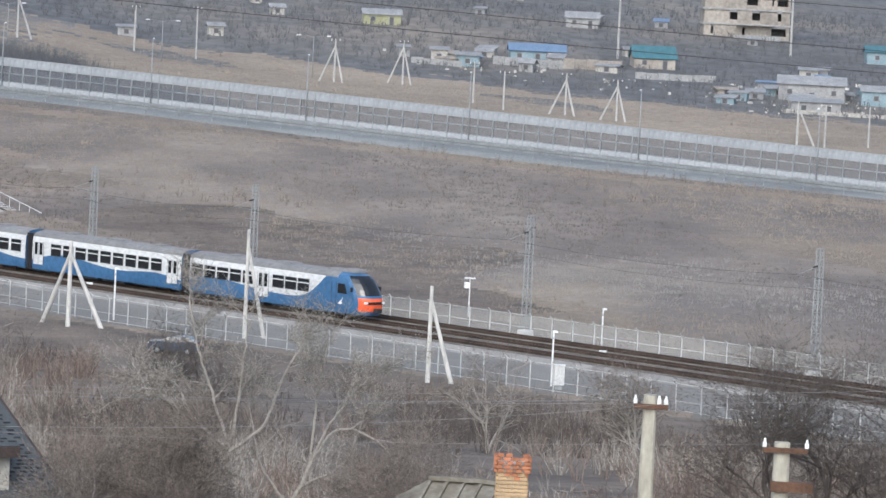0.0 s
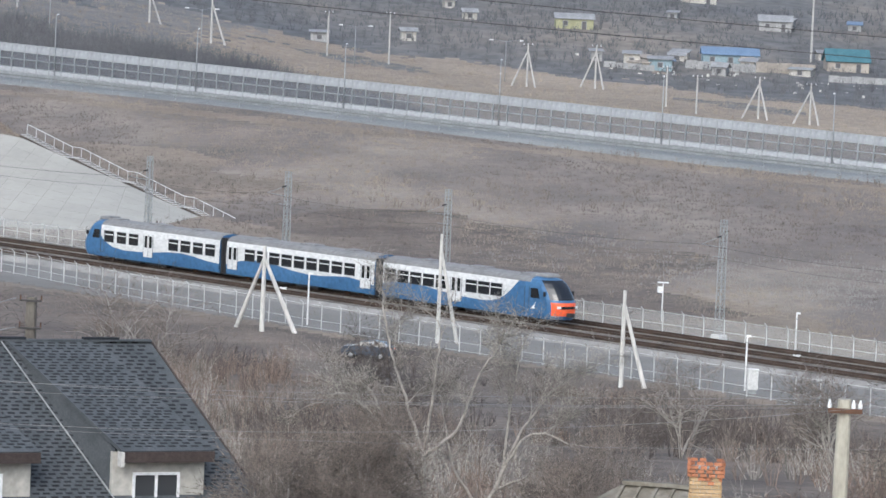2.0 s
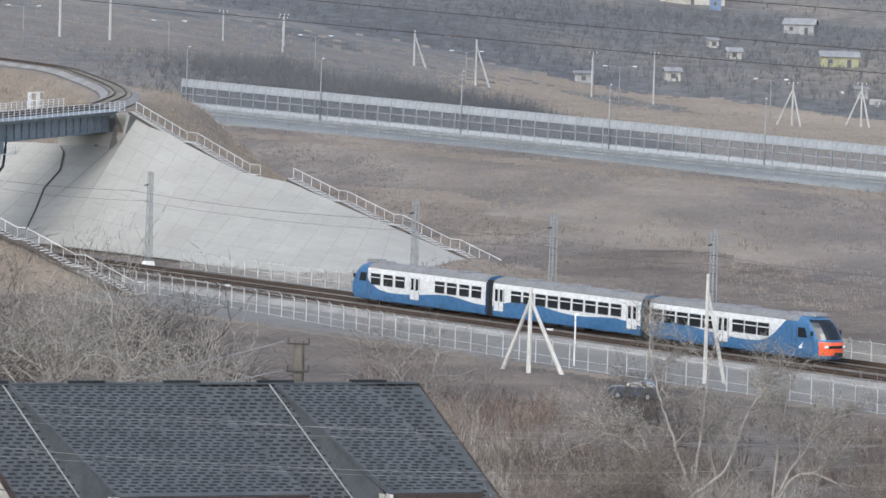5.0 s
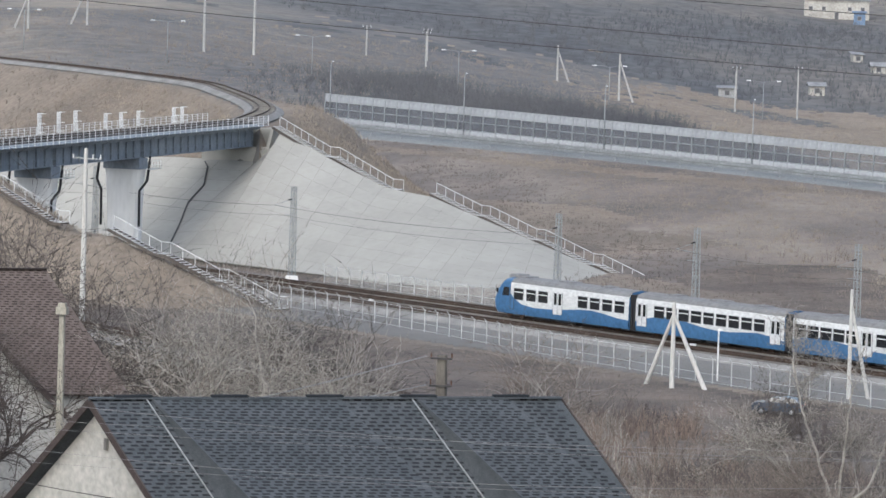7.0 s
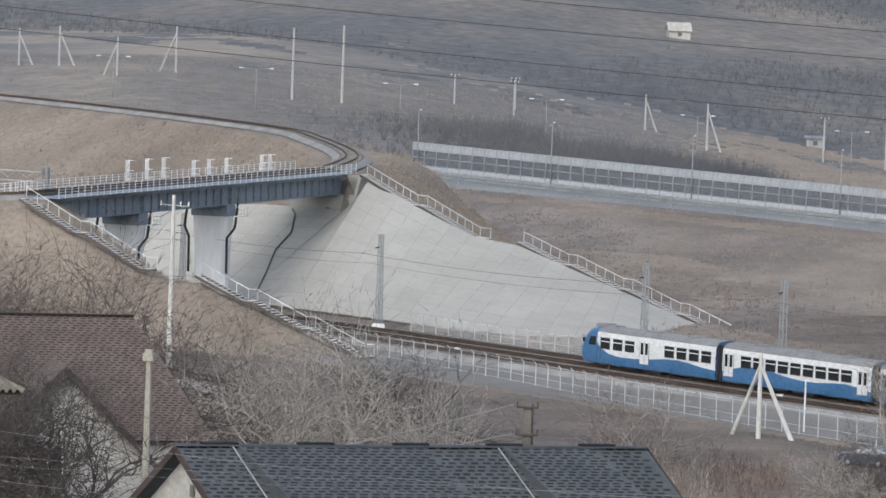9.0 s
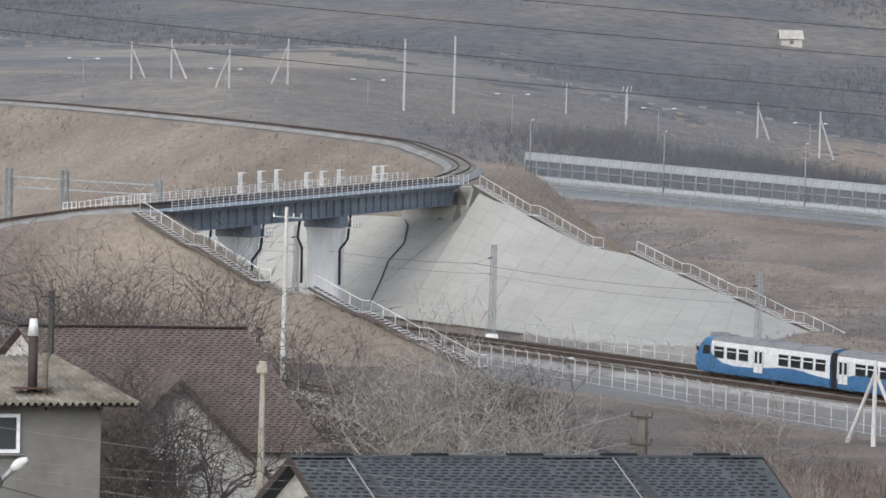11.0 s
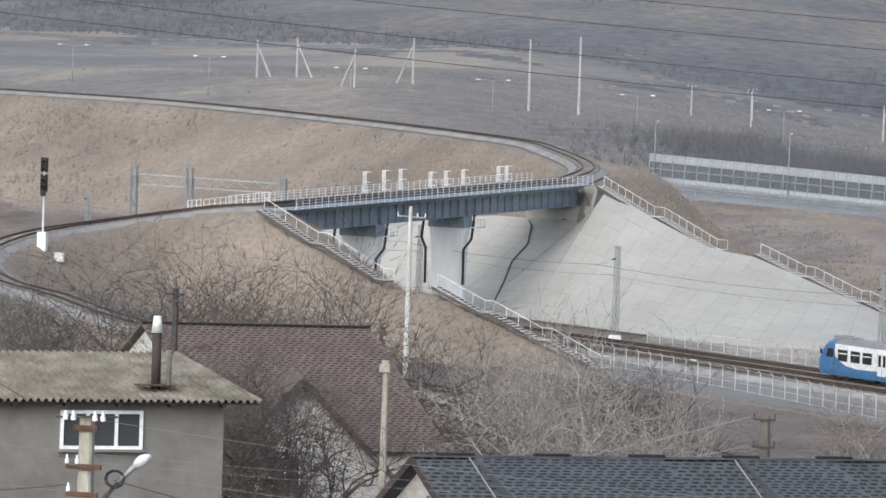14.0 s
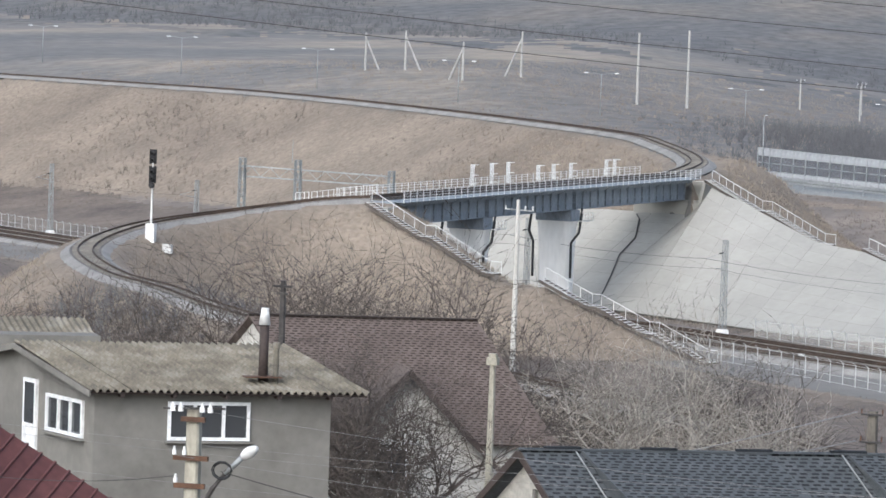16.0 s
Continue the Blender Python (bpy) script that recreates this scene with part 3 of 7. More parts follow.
    # abutments
    part("abutment", Mesh().box((L + 1.2, 0, -3.9), (3.6, 8.2, 1.9)).box((L - 0.45, 0, -4.35), (0.9, 9.0, 2.0)).box((L + 2.0, 0, -1.8), (2.0, 8.2, 2.3)).prism([(L - 0.8, -4.5, -5.2), (L + 0.1, -4.5, -5.2), (L + 2.8, -4.5, -0.6), (L + 1.0, -4.5, -0.6), (L - 0.5, -4.5, -3.2)], (0, 0, 0), (0, 0.38, 0)), M_CONC, ob, "pale concrete abutment")
    part("abutment", Mesh().box((-1.2, 0, -2.7), (2.6, 7.2, 4.0)), M_CONC, ob, "pale concrete abutment")
    

build_bridge()


M_JOINT = mat("dirty_joint", (0.17, 0.162, 0.14), (0.24, 0.23, 0.2), 0.6, 5.0, bump=0.2)


M_DRAIN = mat("grey_drain_pipe", (0.075, 0.074, 0.072), (0.12, 0.118, 0.114), 0.8, 6.0, rough=0.7, bump=0.1)


# ---- concrete slope under the far end of the bridge ----
def build_slope():
    # foot of the slope runs beside the line, then turns back to the foot of the stairs
    foot = curve_pts([at3(-172, 15.0, 0.6), at3(-150, 14.6, 0.5), at3(-128, 14.6, 0.4), at3(-104, 15.0, 0.4), at3(-84, 15.8, 0.4), at3(-68, 17.2, 0.3), at3(-56, 20.5, 0.25), at3(-48, 27, 0.2), Vector((-44.6, 469.4, 0.15))], 3.0)
    # its upper edge runs behind the abutment, then follows the stairs
    edge = [Vector(p) + Vector((-0.9, -0.6, -0.05)) for p in STAIR_R]
    crest = [at3(-172, 28.0, 8.6), from_end(1.0, 20, 10.4), from_end(0.2, 9, 11.0), from_end(-0.72, 4.3, 11.0), from_end(-0.72, -4.55, 11.0), from_end(2.0, -4.75, 15.1)] + [edge[0].lerp(edge[1], 0.5), edge[1], edge[2]] + [edge[2].lerp(edge[3], k / 4) for k in (1, 2, 3, 4)]
    def along(pts, u, cuts):
        u = min(max(u, 0.0), 1.0)
        i = max(k for k in range(len(pts)) if cuts[k] <= u + 1e-9)
        if i == len(pts) - 1:
            return pts[-1]
        return pts[i].lerp(pts[i + 1], (u - cuts[i]) / (cuts[i + 1] - cuts[i]))
    ccut = [0.0, 0.13, 0.2, 0.25, 0.31, 0.36, 0.47, 0.58, 0.62, 0.73, 0.83, 0.92, 1.0]
    arc = np.concatenate([[0], np.cumsum([(q - p).length for p, q in zip(foot[:-1], foot[1:])])])
    fcut = list(np.interp(arc / arc[-1], [0, 0.39, 0.49, 1], [0, 0.28, 0.36, 1]))
    def surf(u, v):
        return along(crest, u, ccut).lerp(along(foot, u, fcut), v)
    ob = thing("slope_paving", None, None, "pale concrete paving on the slope below the bridge", "slope paving", kind="structure")
    NU, NR = 30, 9
    rnd = random.Random(5)
    for i in range(NU):
        for j in range(NR):
            u0, u1, v0, v1 = i / NU + 0.0002, (i + 1) / NU - 0.0002, j / NR + 0.0007, (j + 1) / NR - 0.0007
            lift = Vector((0, -0.02, 0.03)) * rnd.random() * 0.3
            q = [surf(u0, v0) + lift, surf(u0, v1) + lift, surf(u1, v1) + lift, surf(u1, v0) + lift]
            if (q[0] - q[3]).length > 0.15:
                part("slab", Mesh().face(q), M_CONC, ob)
            else:
                part("slab", Mesh().face(q[:3]), M_CONC, ob)
    under = Mesh()
    drop = Vector((0.0, 0.1, -0.12))
    for i in range(NU):
        for j in range(NR):
            under.face([surf(i / NU, j / NR) + drop, surf(i / NU, (j + 1) / NR) + drop, surf((i + 1) / NU, (j + 1) / NR) + drop, surf((i + 1) / NU, j / NR) + drop])
    part("bedding", under, M_JOINT, ob)
    # dark rain channel down the slope beside the abutment
    ch = Mesh()
    pts = [surf(u, v) + Vector((0, -0.1, 0.1)) for u, v in ((0.255, 0.04), (0.262, 0.09), (0.277, 0.29), (0.28, 0.48), (0.295, 0.69), (0.31, 0.9))]
    ch.path(pts, 0.1, 6)
    thing("rain_channel", ch, M_DRAIN, "dark rain channel down the pale slope paving", "drain")


build_slope()


# dark stringer colour paints the strip of shade between stairs and slope
M_STRING_SHADE = mat("shade_dark_stair_string", (0.07, 0.06, 0.052), (0.12, 0.105, 0.09), 0.6, 6.0, rough=0.8, bump=0.1)


def stairs(pts, label, width=1.1):
    """Steel stairs down an embankment: treads, side strings and a handrail on the outer side."""
    ob = thing("embankment_stairs", None, None, label, "stairs", "embankment stairs")
    for a, b in zip(pts[:-1], pts[1:]):
        a, b = Vector(a), Vector(b)
        d = (b - a)
        flat = Vector((d.x, d.y, 0)).normalized()
        side = Vector((-flat.y, flat.x, 0))
        L = d.length
        fl = part("flight", Mesh().beam(a + side * width / 2, b + side * width / 2, 0.08, 0.25).beam(a - side * width / 2 - Vector((0, 0, 0.12)), b - side * width / 2 - Vector((0, 0, 0.12)), 0.1, 0.3), M_STRING_SHADE, ob, "stringers coloured dark for the shade below the stairs")
        n = max(2, int(L / 0.55))
        tr = Mesh().box((0, 0, 0.08), (0.3, width, 0.06), math.atan2(flat.y, flat.x)).data("tread", M_RAILING)
        for i in range(n):
            q = part("tread", tr, None, fl)
            q.location = a.lerp(b, (i + 0.5) / n)
        for sgn in (1,):
            o = side * (width / 2 * sgn)
            h = Mesh()
            for hh in (0.12, 1.25):
                h.beam(a + o + Vector((0, 0, hh)), b + o + Vector((0, 0, hh)), 0.06, 0.07)
            part("handrail", h, M_RAILING, ob, "pale grey handrail")
            k = max(1, int(L / 1.6))
            pm = Mesh().box((0, 0, 0.62), (0.06, 0.06, 1.28)).data("baluster", M_RAILING)
            for i in range(k + 1):
                q = part("baluster", pm, None, ob)
                q.location = a.lerp(b, i / k) + o
    return ob


def broken(pts, n):
    """Split long flights by short level landings."""
    out = []
    for a, b in zip(pts[:-1], pts[1:]):
        a, b = Vector(a), Vector(b)
        if abs(a.z - b.z) < 0.5:
            out.append(b)
            continue
        k = n
        for i in range(k):
            p, q = a.lerp(b, i / k), a.lerp(b, (i + 1) / k)
            flat = Vector((b.x - a.x, b.y - a.y, 0)) / k * 0.16
            if not out:
                out.append(a)
            out.append(Vector((q.x - flat.x, q.y - flat.y, q.z)))
            out.append(q)
    return out


stairs(broken(STAIR_R[:2], 2), "pale steel stairs down the bank beside the slope paving")
stairs(broken(STAIR_R[2:], 4), "pale steel stairs down the bank beside the slope paving")
stairs(broken(STAIR_L[:2], 2), "pale steel stairs down the grassy bank from the bridge")
stairs(broken(STAIR_L[2:], 3), "pale steel stairs down the grassy bank to the fence")


# ---- pale fence and gate beside the loop track, left of the bridge ----
def track_fence(a, b, h, label, step, cols):
    ob = thing("track_fence", None, None, label, "fence", "loop track fences")
    a, b = Vector(a), Vector(b)
    for z in (h * 0.1, h * 0.55, h):
        part("rail", Mesh().beam(a + Vector((0, 0, z)), b + Vector((0, 0, z)), 0.05, 0.05), cols, ob)
    n = max(2, int((b - a).length / step))
    pm = Mesh().box((0, 0, h / 2 - 0.2), (0.07, 0.07, h + 0.4)).data("post", cols)
    for i in range(n + 1):
        part("post", pm, None, ob).location = a.lerp(b, i / n)


track_fence((-126.6, 446.5, 13.35), (-119.9, 449.3, 14.4), 1.3, "pale railing beside the loop track", 0.6, M_RAILING)
track_fence((-128.4, 446.4, 13.1), (-126.9, 446.4, 13.25), 1.4, "white barred gate beside the loop track", 0.5, M_WHITE)


# ---- train: three coupled railcars ----
M_TWHITE = mat("train_white_paint", (0.54, 0.545, 0.535), (0.62, 0.625, 0.615), 0.3, 3.0, rough=0.35, bump=0.02, stretch=(1, 1, 2))
# blue is desaturated in the base colour to stand for haze
M_TBLUE = mat("hazed_train_blue_paint", (0.045, 0.115, 0.225), (0.06, 0.145, 0.275), 0.3, 3.0, rough=0.35, bump=0.02)
M_TROOF = mat("train_grey_roof", (0.17, 0.168, 0.165), (0.23, 0.228, 0.224), 0.4, 3.0, rough=0.6, bump=0.05)
M_TRED = mat("train_orange_red_paint", (0.72, 0.1, 0.035), (0.8, 0.135, 0.05), 0.5, 4.0, rough=0.4, bump=0.02)
M_TUNDER = mat("grimy_underframe", (0.022, 0.024, 0.028), (0.05, 0.05, 0.052), 0.8, 6.0, rough=0.8, bump=0.1)
M_TGLASS = glass_mat("dark_train_glass", (0.012, 0.014, 0.017), 0.12)
M_TFRAME = mat("window_rubber", (0.05, 0.052, 0.055), (0.08, 0.082, 0.085), 1.0, 6.0, rough=0.6, bump=0.02)

TRAIN_C = TRACKS[1]
SIDE = ((0.4, 1.46), (0.8, 1.54), (2.0, 1.56), (3.2, 1.53), (3.5, 1.47))


def side_y(z):
    return float(np.interp(z, [a for a, _ in SIDE], [b for _, b in SIDE]))


def rail_car(s0, s1, wave, wins, doors, cab, label):
    """A railcar from s0 to s1 along the track; cab: 1 in front, -1 behind, 0 none. Its own x runs along the track."""
    base = at3(s0, TRAIN_C, 0.75)
    M = Matrix.Translation(base) @ Matrix.Rotation(math.atan2(DV[1], DV[0]), 4, "Z")
    ob = thing("rail_car", None, None, label, "train", "railcars of the train", at=M)
    L = s1 - s0
    xa, xb = (3.6 if cab < 0 else 0.0), (L - 3.6 if cab > 0 else L)
    n = int((xb - xa) / 0.25)
    ws, wz = [a - s0 for a, _ in wave], [b for _, b in wave]
    xs = [xa + (xb - xa) * i / n for i in range(n + 1)]
    low, roof = Mesh(), Mesh()
    for sg in (-1, 1):
        up = Mesh()
        for a, b in zip(xs[:-1], xs[1:]):
            za, zb = min(3.5, float(np.interp(a, ws, wz))), min(3.5, float(np.interp(b, ws, wz)))
            def strip(mesh, f):
                lv = [i / 4 for i in range(5)]
                for p, q in zip(lv[:-1], lv[1:]):
                    (a0, a1), (b0, b1) = f(p, q, za), f(p, q, zb)
                    quad = [(a, sg * side_y(a0), a0), (b, sg * side_y(b0), b0), (b, sg * side_y(b1), b1), (a, sg * side_y(a1), a1)]
                    mesh.face(quad if sg < 0 else quad[::-1])
            strip(low, lambda p, q, z: (0.4 + (z - 0.4) * p, 0.4 + (z - 0.4) * q))
            if za < 3.48 or zb < 3.48:
                strip(up, lambda p, q, z: (z + (3.5 - z) * p, z + (3.5 - z) * q))
        part("upper_side", up, M_TWHITE, ob, "white upper side", True)
    prof = [(-1.47, 3.5), (-1.38, 3.68), (-1.1, 3.9), (-0.6, 4.04), (0, 4.09), (0.6, 4.04), (1.1, 3.9), (1.38, 3.68), (1.47, 3.5)]
    for (y0, z0), (y1, z1) in zip(prof[:-1], prof[1:]):
        roof.face([(xa, y0, z0), (xb, y0, z0), (xb, y1, z1), (xa, y1, z1)])
    for x, c in ((0.0, cab >= 0), (L, cab <= 0)):
        if c:
            low.face([(x, y, z) for y, z in [(-1.46, 0.4), (1.46, 0.4), (1.5, 3.4), (1.1, 3.9), (0, 4.09), (-1.1, 3.9), (-1.5, 3.4)]])
    low.box((L / 2, 0, 0.55), (L - 3.0, 2.5, 0.3), k=1)
    body = part("body", low, [M_TBLUE, M_TUNDER], ob, "blue wave-painted lower body", True)
    rf = part("roof", roof, M_TROOF, ob, "grey roof", True)
    for x, w in ((L * 0.2, 1.6), (L * 0.5, 2.4), (L * 0.78, 1.6)):
        fillet(part("roof_vent", Mesh().box((x, 0, 4.1), (w, 1.3, 0.14), taper=0.9), M_TROOF, rf), 0.03)
    for s in wins:
        for sg in (-1, 1):
            x = s - s0
            fr = Mesh()
            o = sg * (side_y(2.4) + 0.012)
            for c, sz in (((x, o, 2.97), (1.52, 0.04, 0.06)), ((x, o, 1.89), (1.52, 0.04, 0.06)), ((x - 0.74, o, 2.43), (0.06, 0.04, 1.1)), ((x + 0.74, o, 2.43), (0.06, 0.04, 1.1))):
                fr.box(c, sz)
            w = part("window", fr, M_TFRAME, ob, "dark framed train window")
            part("pane", Mesh().box((x, o, 2.43), (1.44, 0.02, 1.03)), M_TGLASS, w)
            part("transom", Mesh().box((x, o + sg * 0.012, 2.62), (1.44, 0.03, 0.09)), M_RAILING, w, "pale transom")
    for s in doors:
        for sg in (-1, 1):
            x = s - s0
            o = sg * (side_y(2.0) + 0.01)
            d = part("door", Mesh().box((x, o, 2.05), (1.5, 0.03, 2.3)), M_TWHITE, ob, "white double door")
            for dx in (-0.37, 0.37):
                part("door_pane", Mesh().box((x + dx, o + sg * 0.012, 2.4), (0.42, 0.03, 1.15)), M_TGLASS, d)
            for dx in (-0.75, 0.0, 0.75):
                part("door_seam", Mesh().box((x + dx, o + sg * 0.012, 2.0), (0.035, 0.03, 2.2)), M_TFRAME, d)
    for x in (3.6, L - 3.6):
        bg = part("bogie", Mesh().box((x, 0, 0.52), (3.0, 2.5, 0.22)).box((x, -1.1, 0.5), (3.2, 0.16, 0.36)).box((x, 1.1, 0.5), (3.2, 0.16, 0.36)), M_TUNDER, ob, "dark grimy bogie")
        for dx in (-1.05, 1.05):
            for y in (-0.8, 0.8):
                part("wheel", Mesh().tube((x + dx, y - 0.07, 0.43), (x + dx, y + 0.07, 0.43), 0.43, 0.43, 16), M_RUST, bg)
    for x, w in ((L * 0.38, 2.6), (L * 0.55, 3.2)):
        part("equipment_box", Mesh().box((x, 0, 0.5), (w, 2.7, 0.62)), M_TUNDER, ob)
    if cab:
        build_cab(ob, L if cab > 0 else 0.0, cab)
    return ob


def build_cab(ob, tip, dr):
    """Rounded, raked cab: blue shell, black windscreen, orange-red buffer beam. tip: where the nose ends, dr: which way it points."""
    zs = [0.4, 0.75, 1.05, 1.35, 1.6, 1.9, 2.1, 2.6, 3.1, 3.5, 3.75, 3.95, 4.05]
    fx = [3.3, 3.5, 3.56, 3.6, 3.58, 3.5, 3.4, 3.12, 2.72, 2.32, 1.95, 1.3, 0.4]
    hw = [1.4, 1.5, 1.53, 1.55, 1.56, 1.56, 1.56, 1.55, 1.53, 1.46, 1.3, 0.95, 0.5]
    us = [-1, -0.97, -0.9, -0.78, -0.6, -0.4, -0.2, 0, 0.2, 0.4, 0.6, 0.78, 0.9, 0.97, 1]
    def pt(i, u):
        w, f = hw[i], fx[i]
        return Vector((tip - dr * (3.6 - f + 1.15 * abs(u) ** 3.2), u * w, zs[i]))
    shell, glass, red, panel = Mesh(), Mesh(), Mesh(), Mesh()
    for i in range(len(zs) - 1):
        for a, b in zip(us[:-1], us[1:]):
            q = [pt(i, a), pt(i, b), pt(i + 1, b), pt(i + 1, a)]
            if dr < 0:
                q = q[::-1]
            mid, zc = abs(a + b) / 2, (zs[i] + zs[i + 1]) / 2
            if 2.0 < zc < 3.8 and mid < 0.88:
                glass.face(q)
            elif 0.7 < zc < 1.95 and mid < 0.9 and dr > 0:
                (panel if 1.35 < zc < 1.62 and mid < 0.62 else red).face(q)
            else:
                shell.face(q)
        for u in (-1, 1):
            a, b = pt(i, u), pt(i + 1, u)
            x0 = tip - dr * 3.6
            q = [(x0, u * hw[i], zs[i]), tuple(a), tuple(b), (x0, u * hw[i + 1], zs[i + 1])]
            shell.face(q if u * dr < 0 else q[::-1])
    cb = part("cab", shell, M_TBLUE, ob, "rounded blue driver's cab", True)
    part("windscreen", glass, M_TGLASS, cb, "black raked windscreen", True)
    if red.f:
        part("grille", panel, M_TGLASS, cb, "dark grille in the orange-red beam", True)
        part("buffer_beam", red, M_TRED, cb, "orange-red front beam", True)
        part("coupler", Mesh().box((tip + 0.1, 0, 0.85), (0.7, 0.5, 0.35)), M_TUNDER, cb)
        for y in (-0.95, 0.95):
            part("headlight", Mesh().box((tip - 0.28, y, 1.5), (0.2, 0.34, 0.2)), M_WHITE, cb)
    for sg in (-1, 1):
        o = sg * 1.575
        x = tip - dr * 2.95
        part("cab_window", Mesh().prism([(x - dr * 0.45, o, 2.15), (x + dr * 0.75, o, 2.15), (x + dr * 0.45, o, 3.0), (x - dr * 0.45, o, 3.0)], (0, 0, 0), (0, sg * 0.02, 0)), M_TGLASS, cb)
        part("cab_door", Mesh().box((x - dr * 1.25, o, 1.95), (0.04, 0.03, 2.3)).box((x - dr * 0.65, o, 1.95), (0.04, 0.03, 2.3)), M_TFRAME, cb)
        if dr > 0:
            part("emblem", Mesh().prism([(x - 0.35, o, 1.25), (x + 0.05, o, 1.3), (x + 0.3, o, 1.85), (x + 0.02, o, 1.55)], (0, 0, 0), (0, sg * 0.012, 0)).prism([(x - 0.45, o, 1.2), (x + 0.1, o, 1.2), (x + 0.2, o, 1.35)], (0, 0, 0), (0, sg * 0.016, 0)), M_WHITE, cb, "plain white emblem")
    rc = part("roof_unit", Mesh().box((tip - dr * 3.0, 0, 4.12), (1.7, 1.5, 0.3), taper=0.85), M_TROOF, cb)
    fillet(rc, 0.05)
    part("side_mirror", Mesh().box((tip - dr * 1.5, -1.68, 2.6), (0.12, 0.2, 0.4)).box((tip - dr * 1.5, 1.68, 2.6), (0.12, 0.2, 0.4)), M_BLACK, cb)


rail_car(-21.9, 1.0, [(-19.6, 3.5), (-18.7, 2.8), (-17.7, 1.95), (-16.4, 1.45), (-14.5, 1.25), (-12, 1.3), (-9.5, 1.45), (-7, 1.68), (-5, 1.75), (-3, 1.6), (-1, 1.35), (1.0, 1.25)],
         [-16.9, -14.85, -12.85, -6.35, -4.4, -2.4, -0.45], [-10.4], -1, "white and blue end railcar with a wavy paint line")
rail_car(2.1, 24.3, [(2.1, 1.3), (3.2, 1.55), (4.6, 1.85), (6.5, 2.05), (8.5, 2.0), (10.5, 1.78), (12.5, 1.55), (14.5, 1.42), (16.5, 1.45), (18.5, 1.6), (20.5, 1.7), (22.3, 1.55), (24.3, 1.25)],
         [5.75 + 1.875 * i for i in range(9)], [3.1, 23.1], 0, "white and blue middle railcar with nine wide windows")
rail_car(25.5, 49.3, [(25.5, 1.55), (27, 1.82), (28.7, 1.97), (30.5, 1.95), (32.5, 1.75), (34.5, 1.55), (37, 1.4), (39, 1.33), (40.5, 1.4), (41.7, 1.65), (42.7, 2.2), (43.5, 2.85), (44.2, 3.5)],
         [26.6, 28.4, 30.2, 32.0, 33.8, 37.9, 39.6, 41.3], [35.85], 1, "white and blue leading railcar with an orange-red nose")
for s0, s1 in ((1.0, 2.1), (24.3, 25.5)):
    g = thing("gangway_bellows", None, None, "black concertina gangway between two railcars", "gangway", "gangways", at=Matrix.Translation(at3(s0, TRAIN_C, 0.75)) @ Matrix.Rotation(math.atan2(DV[1], DV[0]), 4, "Z"))
    for i in range(5):
        part("fold", Mesh().box(((s1 - s0) * (i + 0.5) / 5, 0, 2.05), ((s1 - s0) / 5 - 0.03, 2.75 + 0.12 * (i % 2), 3.4)), M_BLACK, g)
    part("coupler", Mesh().box(((s1 - s0) / 2, 0, 0.6), (s1 - s0, 0.5, 0.4)), M_TUNDER, g)


# ---- overhead-line masts ----
def lattice(mesh, h, w0, w1, n, r=0.035):
    """Four-legged lattice column."""
    def corner(i, z):
        w = w0 + (w1 - w0) * z / h
        return Vector(((-1, 1, 1, -1)[i] * w / 2, (-1, -1, 1, 1)[i] * w / 2, z))
    for i in range(4):
        mesh.beam(corner(i, 0), corner(i, h), r * 2.4, r * 2.4)
    for k in range(n):
        z0, z1 = h * k / n, h * (k + 1) / n
        for i in range(4):
            j = (i + 1) % 4
            mesh.beam(corner(i, z1), corner(j, z1), r * 1.6, r * 1.6)
            mesh.beam(corner(i, z0) if k % 2 else corner(j, z0), corner(j, z1) if k % 2 else corner(i, z1), r * 1.4, r * 1.4)


def mast():
    ob = thing("railway_mast", None, None, "galvanised lattice mast beside the railway fence", "mast", "railway masts")
    m = Mesh()
    lattice(m, 10.4, 0.6, 0.42, 12, 0.032)
    part("column", m, M_GALV, ob)
    fillet(part("footing", Mesh().box((0, 0, 0.15), (1.1, 1.1, 0.5), taper=0.9), M_CONC2, ob), 0.04)
    b = Mesh().tube((0, -0.2, 8.0), (0, -2.6, 8.35), 0.035).tube((0, -0.2, 9.0), (0, -2.6, 8.35), 0.025).tube((0, -0.2, 7.2), (0, -1.2, 7.25), 0.03)
    part("bracket", b, M_GALV, ob)
    part("insulator", Mesh().tube((0, -0.25, 9.0), (0, -0.75, 8.9), 0.07, 0.07, 8), M_BLACK, ob)
    return ob


MAST_S = (-262.0, -212.0, -162.0, -120.0, -76.2, -26.3, -3.5, 20.7, 57.7, 91.6, 128.0)
turn = math.atan2(NV[1], NV[0]) - math.pi / 2
m0 = None
for s in MAST_S:
    m = Matrix.Translation(at3(s, 11.0, 0.1)) @ Matrix.Rotation(turn, 4, "Z")
    if m0 is None:
        m0 = mast()
        m0.matrix_world = m
    else:
        copy_thing(m0, m)


def wire(name, a, b, sag, r, label, group="wires", matl=None, n=16):
    a, b = Vector(a), Vector(b)
    pts = [a.lerp(b, i / n) - Vector((0, 0, sag * 4 * (i / n) * (1 - i / n))) for i in range(n + 1)]
    return thing(name, Mesh().path(pts, r, 5), matl or M_DARK, label, "wire", group)


for a, b in zip(MAST_S[:-1], MAST_S[1:]):
    wire("feeder_wire", at3(a, 8.4, 8.45), at3(b, 8.4, 8.45), 0.5, 0.018, "thin dark feeder wire between lattice masts", "feeder wires", n=8)
    wire("feeder_wire", at3(a, 9.7, 7.3), at3(b, 9.7, 7.3), 0.5, 0.014, "thin dark feeder wire between lattice masts", "feeder wires", n=8)


